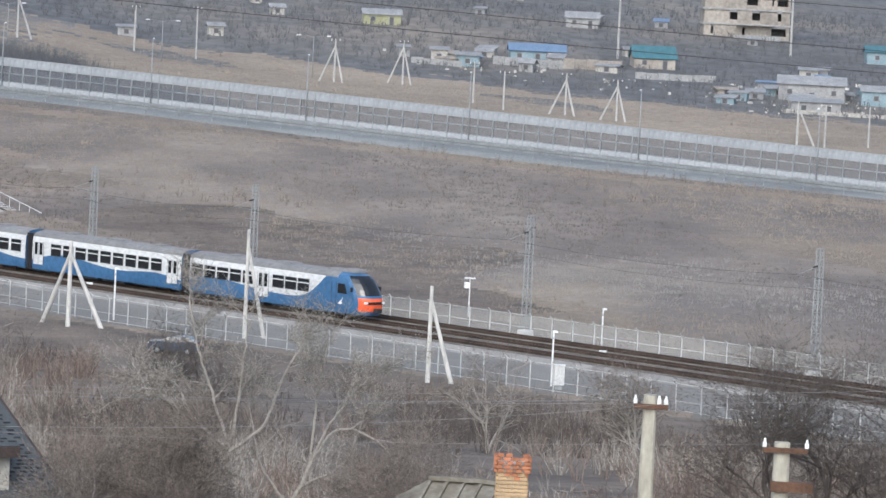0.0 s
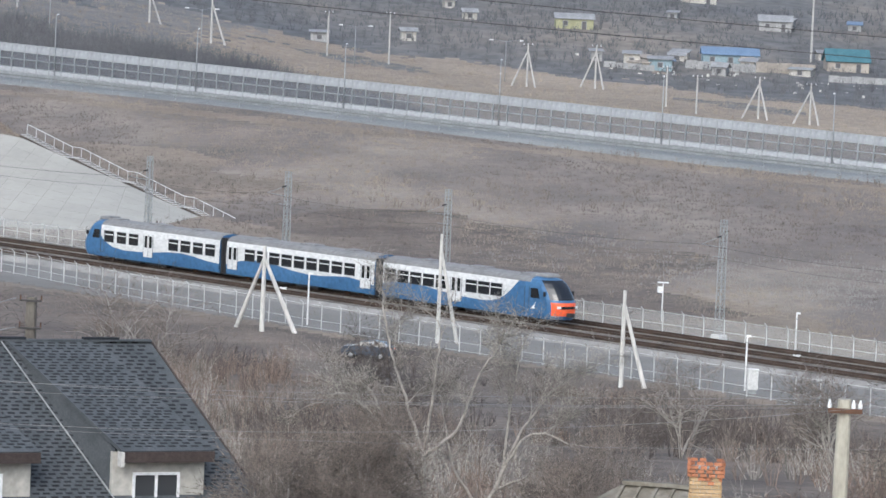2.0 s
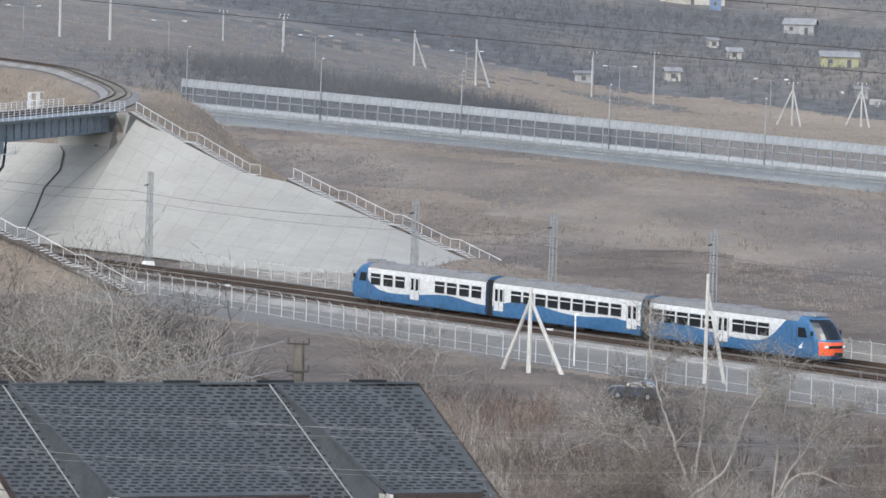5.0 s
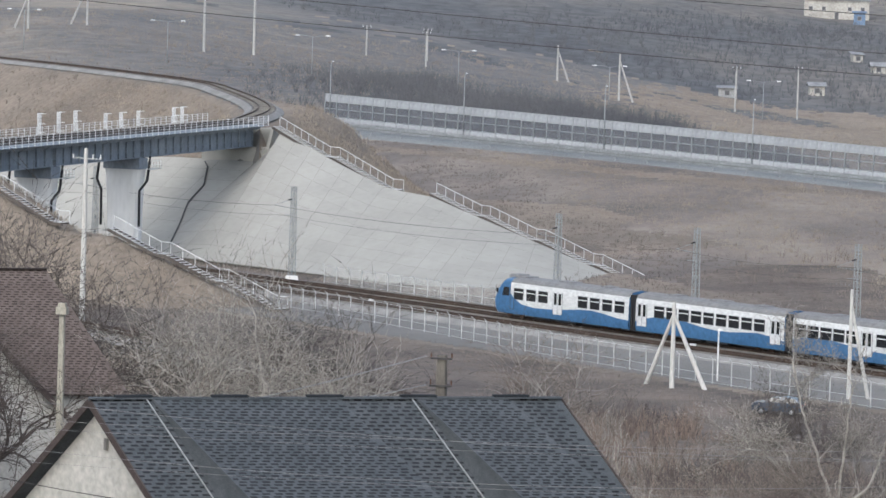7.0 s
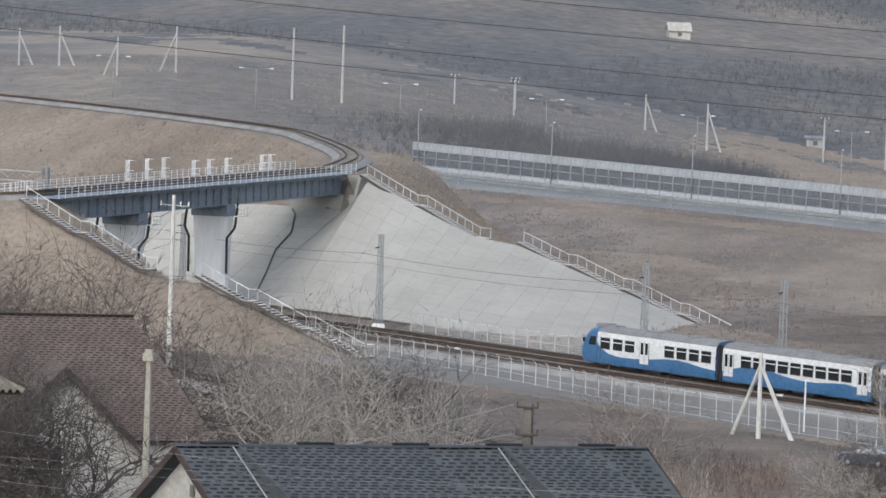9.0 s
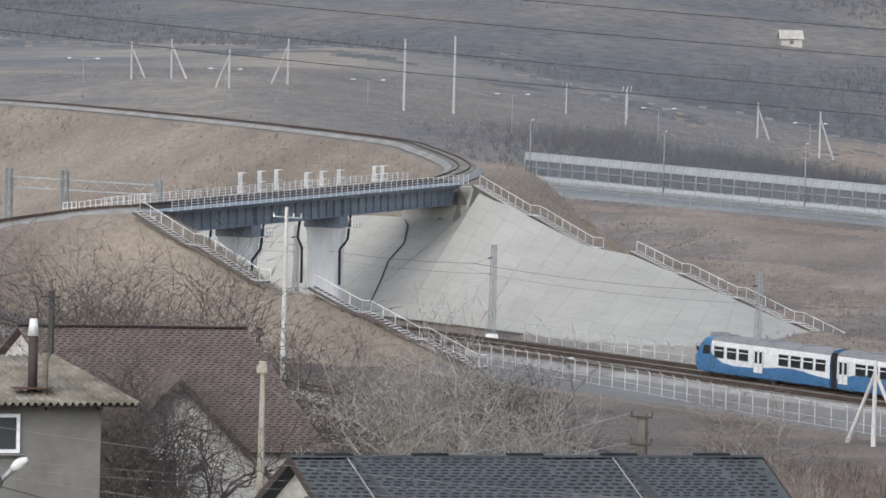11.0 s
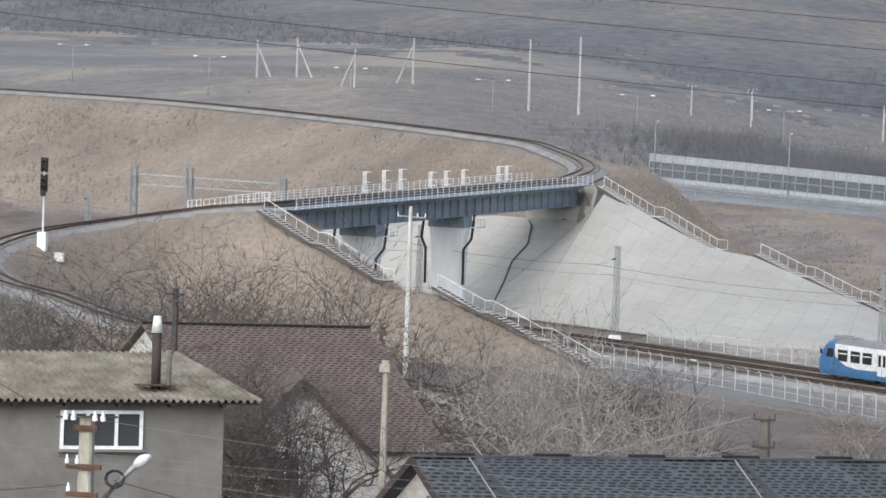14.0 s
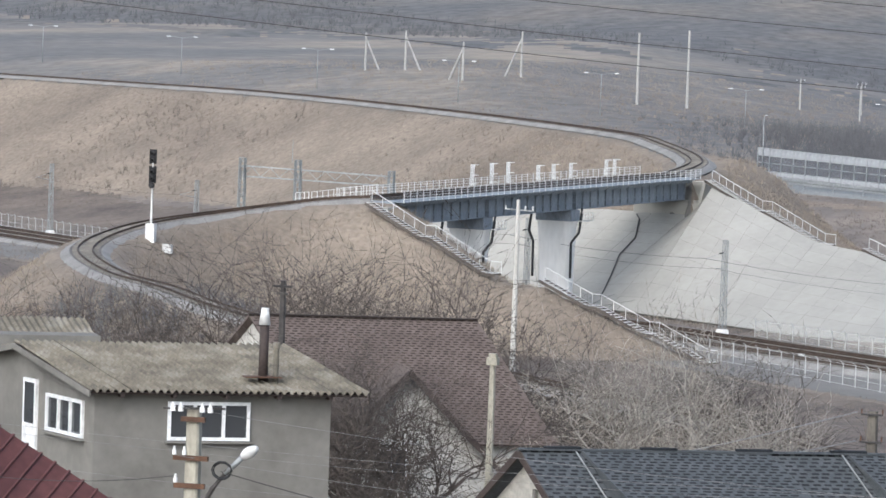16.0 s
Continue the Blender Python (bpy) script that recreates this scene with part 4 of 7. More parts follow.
# ---- fences along the line ----
M_FENCE = mat("dull_white_post", (0.42, 0.42, 0.405), (0.55, 0.55, 0.53), 0.8, 6.0, rough=0.6, bump=0.05)


def fence(pts, step, h, label, lean, netting=None):
    """Netting fence: white posts with a slanted top, three rails of wire and netting panels."""
    ob = thing("railway_fence", None, None, label, "fence", "railway fences")
    pm = Mesh().box((0, 0, h / 2), (0.075, 0.075, h)).beam((0, 0, h - 0.03), (0, lean * 0.3, h + 0.22), 0.06, 0.06).data("post", M_FENCE)
    run = [Vector(p) for p in pts]
    out, acc = [], 0.0
    for a, b in zip(run[:-1], run[1:]):
        L = (b - a).length
        while acc < L:
            out.append(a.lerp(b, acc / L))
            acc += step
        acc -= L
    rnd = random.Random(3)
    for i, p in enumerate(out):
        d = out[min(i + 1, len(out) - 1)] - out[max(i - 1, 0)]
        q = part("post", pm, None, ob)
        q.matrix_local = Matrix.Translation(p) @ Matrix.Rotation(math.atan2(d.y, d.x), 4, "Z") @ Matrix.Rotation(rnd.uniform(-0.015, 0.015), 4, "Y")
        if i + 1 < len(out):
            e = out[i + 1]
            u = Vector((0, 0, 1))
            net = part("netting", Mesh().face([p + u * 0.08, e + u * 0.08, e + u * h, p + u * h]), netting or M_NET, ob)
            for z in (0.12, 0.8, h - 0.05):
                part("wire_rail", Mesh().beam(p + u * z, e + u * z, 0.025, 0.03), M_FENCE, net)
    return ob


fence([at3(150, -20.2, 0), at3(38, -20.0, 0), at3(12, -18.0, 0), at3(-12, -14.5, 0), at3(-36, -11.8, 0), at3(-62, -9.6, 0), at3(-84, -8.6, 0)], 2.6, 2.15, "white-posted netting fence along the near side of the line", 1)
fence([at3(150, 10.4, 0), at3(-20, 10.4, 0)], 2.6, 1.9, "white-posted netting fence along the far side of the line", 1, M_NET2)
fence([at3(-196, 11.6, 0), at3(-320, 11.6, 0)], 2.6, 1.9, "white-posted netting fence along the line beyond the bridge", 1)
fence([at3(-20, 11.6, 0), at3(-72, 12.6, 0)], 2.6, 1.9, "white-posted netting fence at the foot of the slope paving", 1, M_NET2)


# ---- small trackside things ----
def box_thing(name, p, size, matl, label, cat, group=""):
    ob = thing(name, Mesh().box((0, 0, size[2] / 2), size, taper=0.92).box((0, 0, size[2] * 1.02), (size[0] * 1.08, size[1] * 1.08, size[2] * 0.08)), matl, label, cat, group)
    ob.location = p
    fillet(ob, 0.02)
    return ob


for s, c in ((75.5, 2.7), (-21, 2.9), (12.0, -1.4), (-42, -1.4)):
    box_thing("track_box", at3(s, c, 0.1), (0.6, 0.42, 0.62), M_WHITE, "small white equipment box between the tracks", "equipment box", "track boxes")


def small_lamp(p, h, label):
    ob = thing("small_lamp", None, None, label, "lamp post", "small lamp posts", at=Matrix.Translation(p))
    part("post", Mesh().tube((0, 0, -0.3), (0, 0, h), 0.085, 0.07, 8), M_WHITE, ob)
    part("lamp_head", Mesh().box((0.12, 0, h + 0.06), (0.42, 0.2, 0.16), taper=0.8), M_WHITE, ob)
    part("collar", Mesh().tube((0, 0, h - 0.5), (0, 0, h - 0.4), 0.11, 0.11, 8), M_GALV, ob)


for p, h in (((8.9, 327.3, 0), 4.2), ((14.0, 362.5, 0), 3.2), ((-28.2, 365.6, 0), 4.4), ((-31.0, 411.6, 0), 3.4), ((37.0, 331, 0), 3.4)):
    small_lamp(p, h, "short white lamp post beside the railway fence")
cabinet = thing("trackside_cabinet", None, None, "light grey trackside cabinet by the fence", "cabinet", at=Matrix.Translation((9.4, 325.0, 0)))
fillet(part("body", Mesh().box((0, 0, 1.1), (0.85, 0.6, 1.5)), M_RAILING, cabinet), 0.03)
part("stand", Mesh().box((0, 0, 0.2), (0.6, 0.4, 0.5)), M_GALV, cabinet)
part("lid", Mesh().box((0, 0, 1.9), (0.95, 0.7, 0.08)), M_WHITE, cabinet)
cm = thing("camera_post", None, None, "white camera post with a small hood by the far fence", "camera post", at=Matrix.Translation((2.6, 384.5, 0)))
part("post", Mesh().tube((0, 0, 0), (0, 0, 3.6), 0.07, 0.06, 8), M_WHITE, cm)
part("housing", Mesh().box((-0.25, 0, 3.0), (0.5, 0.4, 0.55)), M_WHITE, cm)
part("hood", Mesh().box((0, 0, 3.65), (1.0, 0.7, 0.09)), M_WHITE, cm)


# ---- concrete poles with struts ----
def strut_pole(p, h, feet, label, group, r=0.17, arm=True, matl=None):
    """Tapered concrete pole with slanting struts; feet: where the struts stand, from the pole's foot."""
    ob = thing("strutted_pole", None, None, label, "utility pole", group, at=Matrix.Translation(p))
    matl = matl or M_POLE
    part("pole", Mesh().tube((0, 0, -0.5), (0, 0, h), r * 1.15, r * 0.8, 8), matl, ob)
    for fx, fy in feet:
        part("strut", Mesh().tube((fx, fy, -0.4), (0, 0, h * 0.86), r * 1.1, r * 0.75, 8), matl, ob)
    if arm:
        part("crossarm", Mesh().beam((-0.8, 0, h - 0.2), (0.8, 0, h - 0.2), 0.08, 0.1), M_DARK, ob)
        for x in (-0.75, 0.0, 0.75):
            part("insulator", Mesh().tube((x, 0, h - 0.15), (x, 0, h + 0.18), 0.07, 0.05, 7), M_WHITE, ob)
    return ob


strut_pole((-31.4, 357.2, 0), 7.3, [(-2.6, 3.0), (3.0, -0.2)], "pale concrete pole with two slanting struts by the fence", "poles by the fence", 0.2, False)
strut_pole((-0.7, 325.2, 0), 7.5, [(1.95, 0.1)], "pale concrete pole with one slanting strut by the fence", "poles by the fence", 0.18, False)
strut_pole((-16.3, 354.1, 0), 9.2, [(1.7, 0.6)], "pale concrete pole with one slanting strut by the fence", "poles by the fence", 0.17, False)
M_POLE_F = mat("grey_concrete_pole", (0.33, 0.325, 0.31), (0.46, 0.45, 0.43), 0.5, 6.0, rough=0.9, bump=0.1, stretch=(1, 1, 0.25))
FAR_POLES = ((-212.1, 782.4, 7.2, 2.8), (-203.7, 780.4, 7.6, 3.0), (-188.6, 765.0, 7.2, -2.9), (-179.6, 774.2, 8.6, -3.4), (-94.7, 805.6, 6.8, 2.2), (-80.0, 778.8, 8.6, 2.6), (56.4, 686.2, 7.2, 3.0))
for x, y, h, f in FAR_POLES:
    strut_pole((x, y, gz(x, y)), h, [(f, 0.6)], "pale concrete pole with one strut on the far slope", "far poles", 0.2, False, M_POLE_F)
for x, y, h in ((-20.9, 756.7, 7.6), (-8.8, 766.0, 7.8), (19.4, 713.8, 7.0), (27.9, 709.6, 6.8)):
    strut_pole((x, y, gz(x, y)), h, [(-2.9, 0.5), (1.6, -0.6)], "pale concrete pole with two struts in the reed field", "far poles", 0.18, matl=M_POLE_F)
for x, y, h in ((-153.1, 753.6, 13.0), (-145.2, 760.5, 14.2), (-129.9, 794, 5.6), (-119.7, 803.8, 6.0), (3.9, 728.1, 6.8), (9.0, 716.5, 6.4), (33.8, 868.9, 14.0), (60.8, 685.2, 6.8), (68.3, 689.6, 6.4), (-59.8, 796.2, 7.6), (-47.6, 787.8, 7.6), (-117.8, 789.8, 6.4), (-62.0, 826.9, 6.2), (-50.8, 840.3, 6.0), (72.0, 905.0, 12.0)):
    strut_pole((x, y, gz(x, y)), h, [], "slim pale pole on the far slope", "far poles", 0.16 if h < 10 else 0.24, h < 7, M_POLE_F)


# ---- signal, portal and lamp pole by the loop ----
sg = thing("railway_signal", None, None, "two-headed black railway signal on a white post", "railway signal", at=Matrix.Translation((-136.57, 420.7, gz(-136.57, 420.7) - 0.2)))
part("base_cabinet", Mesh().box((0, 0, 0.9), (0.95, 0.9, 2.0)), M_WHITE, sg, "white base cabinet")
part("post", Mesh().tube((0, 0, 1.8), (0, 0, 8.8), 0.12, 0.09, 8), M_RAILING, sg)
for z, hh in ((8.9, 1.3), (7.0, 1.6)):
    hd = part("signal_head", Mesh().box((0, 0, z), (0.62, 0.3, hh)).box((0, -0.02, z), (0.8, 0.05, hh + 0.2)), M_BLACK, sg, "black signal head")
    for k in (-0.35, 0.35):
        part("lens_hood", Mesh().tube((0, -0.15, z + k), (0, -0.5, z + k - 0.05), 0.17, 0.19, 10, caps=False), M_DARK, hd)
part("lower_lamp", Mesh().tube((0, -0.1, 5.9), (0, -0.4, 5.9), 0.3, 0.3, 12), M_BLACK, sg)
box_thing("relay_box", (-134.6, 420.4, gz(-134.6, 420.4)), (1.0, 0.6, 0.9), M_RAILING, "pale relay box beside the signal", "equipment box")

pt_ = thing("lattice_portal", None, None, "galvanised lattice portal behind the loop track", "portal", at=Matrix.Translation((-139.6, 463, 5.2)))
for x in (0.0, 6.6, 17.6):
    m = Mesh()
    lattice(m, 12.3 if x < 17 else 11.5, 0.75, 0.6, 12, 0.045)
    q = part("column", m, M_GALV, pt_)
    q.location = (x, 0, 0)
part("beam", Mesh().beam((0, -0.2, 11.4), (17.6, -0.2, 10.9), 0.12, 0.16).beam((0, 0.2, 10.2), (17.6, 0.2, 9.8), 0.12, 0.16), M_GALV, pt_)
lc = Mesh()
for i in range(16):
    a, b = i / 16 * 17.6, (i + 1) / 16 * 17.6
    lc.beam((a, 0, 11.4 - 0.5 * i / 16 if i % 2 else 10.2), (b, 0, 10.2 if i % 2 else 11.2), 0.06, 0.06)
part("lacing", lc, M_GALV, pt_)
part("rod", Mesh().tube((5.9, 0, 12), (5.9, 0, 14.6), 0.05, 0.03), M_GALV, pt_)

lp = thing("lamp_pole", None, None, "tall pale concrete pole with a short crossarm on the bank", "utility pole", at=Matrix.Translation((-78.7, 340.0, gz(-78.7, 340.0) - 0.3)))
hz = 19.6 - gz(-78.7, 340.0)
part("pole", Mesh().tube((0, 0, 0), (0, 0, hz * 0.55), 0.26, 0.21, 10).tube((0, 0, hz * 0.55), (0, 0, hz), 0.2, 0.15, 10), M_POLE, lp)
part("crossarm", Mesh().beam((-1.1, 0, hz - 0.8), (1.3, 0, hz - 0.9), 0.08, 0.1), M_GALV, lp)
for x in (-1.05, 0.6, 1.25):
    part("insulator", Mesh().tube((x, 0, hz - 0.85), (x, 0, hz - 0.5), 0.07, 0.05, 7), M_WHITE, lp)


# ---- parked car ----
def car():
    ob = thing("parked_car", None, None, "dark blue-grey hatchback parked on the dirt track", "car", at=Matrix.Translation((-21.1, 338.3, gz(-21.1, 338.3))) @ Matrix.Rotation(radians(-8), 4, "Z"))
    paint = mat("dark_car_paint", (0.055, 0.066, 0.085), (0.075, 0.088, 0.11), 0.5, 4.0, rough=0.25, bump=0.0, coat=0.6)
    prof = [(-2.0, 0.35), (-2.05, 0.75), (-1.9, 0.98), (-1.1, 1.05), (-0.45, 1.42), (0.6, 1.5), (1.45, 1.38), (1.95, 1.05), (2.05, 0.8), (2.0, 0.35)]
    bd = Mesh()
    for (x0, z0), (x1, z1) in zip(prof[:-1], prof[1:]):
        w0, w1 = 0.86 - max(0, z0 - 1.0) * 0.35, 0.86 - max(0, z1 - 1.0) * 0.35
        bd.face([(x0, -w0, z0), (x1, -w1, z1), (x1, w1, z1), (x0, w0, z0)])
    for sgn in (-1, 1):
        lowp = [(x, sgn * 0.86, z) for x, z in [(-2.0, 0.35), (-2.05, 0.75), (-1.9, 0.98), (-1.1, 1.03), (1.95, 1.03), (2.05, 0.8), (2.0, 0.35)]]
        bd.face(lowp if sgn > 0 else lowp[::-1])
        upq = [(-1.1, sgn * 0.85, 1.03), (-0.45, sgn * 0.71, 1.42), (0.6, sgn * 0.685, 1.5), (1.45, sgn * 0.73, 1.38), (1.95, sgn * 0.85, 1.04)]
        bd.face(upq if sgn < 0 else upq[::-1])
    part("body", bd, paint, ob)
    for x0, x1 in ((-0.85, 0.3), (0.4, 1.45)):
        for sgn in (-1, 1):
            part("side_window", Mesh().face([(x0, sgn * 0.86, 1.08), (x1, sgn * 0.86, 1.08), (x1 - 0.15, sgn * 0.74, 1.38), (x0 + 0.35, sgn * 0.74, 1.38)]), M_TGLASS, ob)
    part("windscreen", Mesh().face([(-1.07, -0.7, 1.08), (-1.07, 0.7, 1.08), (-0.5, 0.62, 1.42), (-0.5, -0.62, 1.42)]), M_TGLASS, ob)
    for x in (-1.25, 1.25):
        for y in (-0.78, 0.78):
            w = part("wheel", Mesh().tube((x, y - 0.1, 0.31), (x, y + 0.1, 0.31), 0.31, 0.31, 16), M_BLACK, ob)
            part("rim", Mesh().tube((x, y - 0.11, 0.31), (x, y + 0.11, 0.31), 0.19, 0.19, 12), M_GALV, w)
    for y in (-0.65, 0.65):
        part("headlight", Mesh().box((-2.0, y, 0.8), (0.1, 0.3, 0.16)), M_WHITE, ob)
        part("tail_light", Mesh().box((2.0, y, 0.9), (0.08, 0.26, 0.2)), M_TRED, ob)


car()


# ---- village houses below the viewer ----
M_RENDER = mat("grey_cement_render", (0.145, 0.139, 0.124), (0.215, 0.207, 0.186), 0.5, 3.5, rough=0.92, bump=0.15, c3=(0.182, 0.176, 0.158), grain=0.1)
M_SLATE = mat("mossy_corrugated_sheet", (0.1, 0.095, 0.08), (0.225, 0.213, 0.182), 1.3, 9.0, rough=0.95, bump=0.3, c3=(0.158, 0.142, 0.112), island=0.12)
M_CREAM = mat("cream_plaster", (0.39, 0.375, 0.332), (0.47, 0.455, 0.405), 0.6, 4.0, rough=0.9, bump=0.1)
M_SHINGLE = mat("dark_grey_shingle", (0.056, 0.063, 0.068), (0.086, 0.094, 0.1), 1.2, 18.0, rough=0.85, bump=0.3)
# near-black and dark brown paint the shadowed slots between shingles; ridge pieces share them
M_SLOT = mat("near_black_slot_shade_and_ridge", (0.013, 0.015, 0.018), (0.024, 0.027, 0.031), 1.5, 20.0, rough=0.85, bump=0.3, island=0.3)
M_BSHINGLE = mat("brown_shingle", (0.098, 0.078, 0.069), (0.145, 0.117, 0.103), 1.2, 18.0, rough=0.88, bump=0.3)
M_BSLOT = mat("dark_brown_slot_shade_and_ridge", (0.034, 0.026, 0.023), (0.055, 0.041, 0.035), 1.5, 20.0, rough=0.88, bump=0.3, island=0.3)
M_FASCIA = mat("dark_brown_trim", (0.042, 0.032, 0.029), (0.072, 0.056, 0.05), 1.0, 10.0, rough=0.7, bump=0.1)
M_PVC = mat("white_window_frame", (0.74, 0.75, 0.75), (0.82, 0.83, 0.83), 1.0, 6.0, rough=0.35, bump=0.0)
# dark pane colour raised to grey, painting the reflections in the glass
M_PANE = glass_mat("reflection_grey_house_pane", (0.05, 0.054, 0.058), 0.04)
M_BRICK = mat("orange_brick", (0.3, 0.115, 0.06), (0.42, 0.19, 0.1), 2.0, 25.0, rough=0.9, bump=0.3, island=0.25)
M_OCHRE = mat("ochre_brick", (0.38, 0.25, 0.13), (0.5, 0.37, 0.22), 2.0, 25.0, rough=0.9, bump=0.3, island=0.15)
M_MORTAR = mat("pale_mortar", (0.4, 0.38, 0.34), (0.5, 0.48, 0.44), 2.0, 25.0, rough=0.95, bump=0.3)
M_REDROOF = mat("maroon_metal_roof", (0.075, 0.03, 0.028), (0.11, 0.045, 0.04), 0.8, 5.0, rough=0.5, bump=0.05)
M_PALEWALL = mat("weathered_white_wall", (0.4, 0.39, 0.355), (0.54, 0.53, 0.49), 0.8, 5.0, rough=0.9, bump=0.2)
M_PORC = mat("white_porcelain", (0.75, 0.75, 0.73), (0.85, 0.85, 0.83), 1.0, 6.0, rough=0.2, bump=0.0)


def dirv(deg):
    return Vector((math.cos(radians(deg)), math.sin(radians(deg)), 0))


U28, W44 = dirv(28), dirv(134)
FRONT = Vector((math.sin(radians(48)), -math.cos(radians(48)), 0))


def slab(a, b, c, d, t):
    """Plate of thickness t below the four corners."""
    n = (Vector(b) - Vector(a)).cross(Vector(d) - Vector(a)).normalized()
    if n.z < 0:
        n = -n
    q = [Vector(p) for p in (a, b, c, d)]
    m = Mesh()
    lo = [p - n * t for p in q]
    m.face(q).face(lo[::-1])
    for i in range(4):
        m.face([q[i], lo[i], lo[(i + 1) % 4], q[(i + 1) % 4]])
    return m


def window(parent, origin, ax, out, x0, x1, z0, z1, splits, name="window", bar=0.09):
    """White-framed window set in a wall: frame bars, a pane for each light, a sill. ax runs along the wall, out faces outwards."""
    o, up = Vector(origin), Vector((0, 0, 1))
    def P(x, z, d):
        return Vector((o.x, o.y, 0)) + ax * x + up * z + out * d
    rz = math.atan2(ax.y, ax.x)
    fr = Mesh()
    for x in (x0, *splits, x1):
        c = P(min(max(x, x0 + bar / 2), x1 - bar / 2), (z0 + z1) / 2, 0.03)
        fr.box(c, (bar, 0.1, z1 - z0), rz)
    for z in (z0 + bar / 2, z1 - bar / 2):
        fr.box(P((x0 + x1) / 2, z, 0.03), (x1 - x0 - 0.01, 0.096, bar), rz)
    w = part(name, fr, M_PVC, parent, "white plastic frame")
    xs = (x0, *splits, x1)
    for a, b in zip(xs[:-1], xs[1:]):
        part("pane", Mesh().box(P((a + b) / 2, (z0 + z1) / 2, 0.008), (b - a - 0.02, 0.02, z1 - z0 - 0.06), rz), M_PANE, w, "dark glass pane, greyed for reflections")
    part("sill", Mesh().box(P((x0 + x1) / 2, z0 - 0.04, 0.07), (x1 - x0 + 0.12, 0.2, 0.05), rz), M_RENDER, w)
    return w


def corrugated(parent, a, along, down, length, run, sheets, rows, pitch=0.2, amp=0.055):
    """Corrugated sheets: a is the upper corner, along the ridge, down the slope."""
    n = along.cross(down).normalized()
    if n.z < 0:
        n = -n
    sw, sl = length / sheets, run / rows
    rnd = random.Random(8)
    for r in range(rows):
        for s in range(sheets):
            m = Mesh()
            k = int(sw / pitch * 6)
            base = a + along * (sw * s) + down * (sl * r) + n * (0.02 * (rows - r) + rnd.uniform(0, 0.012))
            top, low = [], []
            for i in range(k + 1):
                x = sw * i / k + (0.02 if i == k else 0)
                h = amp * math.sin(2 * math.pi * (sw * s + x) / pitch)
                top.append(base + along * x + n * h)
                low.append(base + along * x + n * h + down * (sl + 0.08) - n * 0.01)
            i0 = len(m.v)
            m.v.extend([tuple(p) for p in top + low] + [tuple(p - n * 0.012) for p in low])
            q = k + 1
            for i in range(k):
                m.f.append((i0 + i, i0 + q + i, i0 + q + i + 1, i0 + i + 1))
                m.f.append((i0 + q + i, i0 + 2 * q + i, i0 + 2 * q + i + 1, i0 + q + i + 1))
                m.mi.extend((0, 0))
            part("roof_sheet", m, M_SLATE, parent, smooth=True)


def shingle_slots(parent, a, along, down, length, run, matl, near=120, skip=None):
    """Rows of thin dark pads that paint the shadowed slots of a shingled slope; the first ones are single parts, the
    rest are joined.
    """
    n = along.cross(down).normalized()
    if n.z < 0:
        n = -n
    tm = Mesh()
    A, B, C, D = along * 0.0, along * 0.25, along * 0.25 + down * 0.075, down * 0.075
    up = n * 0.012
    tm.face([A + up, D + up, C + up, B + up]).face([D + up, D, C, C + up]).face([A, A + up, B + up, B]).face([A, D, D + up, A + up]).face([B, B + up, C + up, C])
    slot_pad = tm.data("shingle_tab", matl)
    rest = Mesh()
    rows, cnt = int(run / 0.185), 0
    rnd = random.Random(4)
    for r in range(rows):
        off = (0.0, 0.19, 0.07, 0.27)[r % 4]
        for c in range(int(length / 0.41)):
            x = c * 0.41 + off + rnd.uniform(-0.03, 0.03)
            if x + 0.26 > length or (skip and skip(x, r * 0.185)):
                continue
            p = a + along * x + down * (r * 0.185 + 0.05)
            if cnt < near and r > rows * 0.25:
                q = part("shingle_tab", slot_pad, None, parent)
                q.location = p
                cnt += 1
            else:
                i0 = len(rest.v)
                rest.v.extend([tuple(Vector(v) + p) for v in tm.v])
                rest.f.extend([tuple(i + i0 for i in f) for f in tm.f])
                rest.mi.extend(tm.mi)
    tagged(part("shingle_layer", rest, matl, parent, "layer of dark pads drawn for the shadowed shingle slots"), kind="stuff")


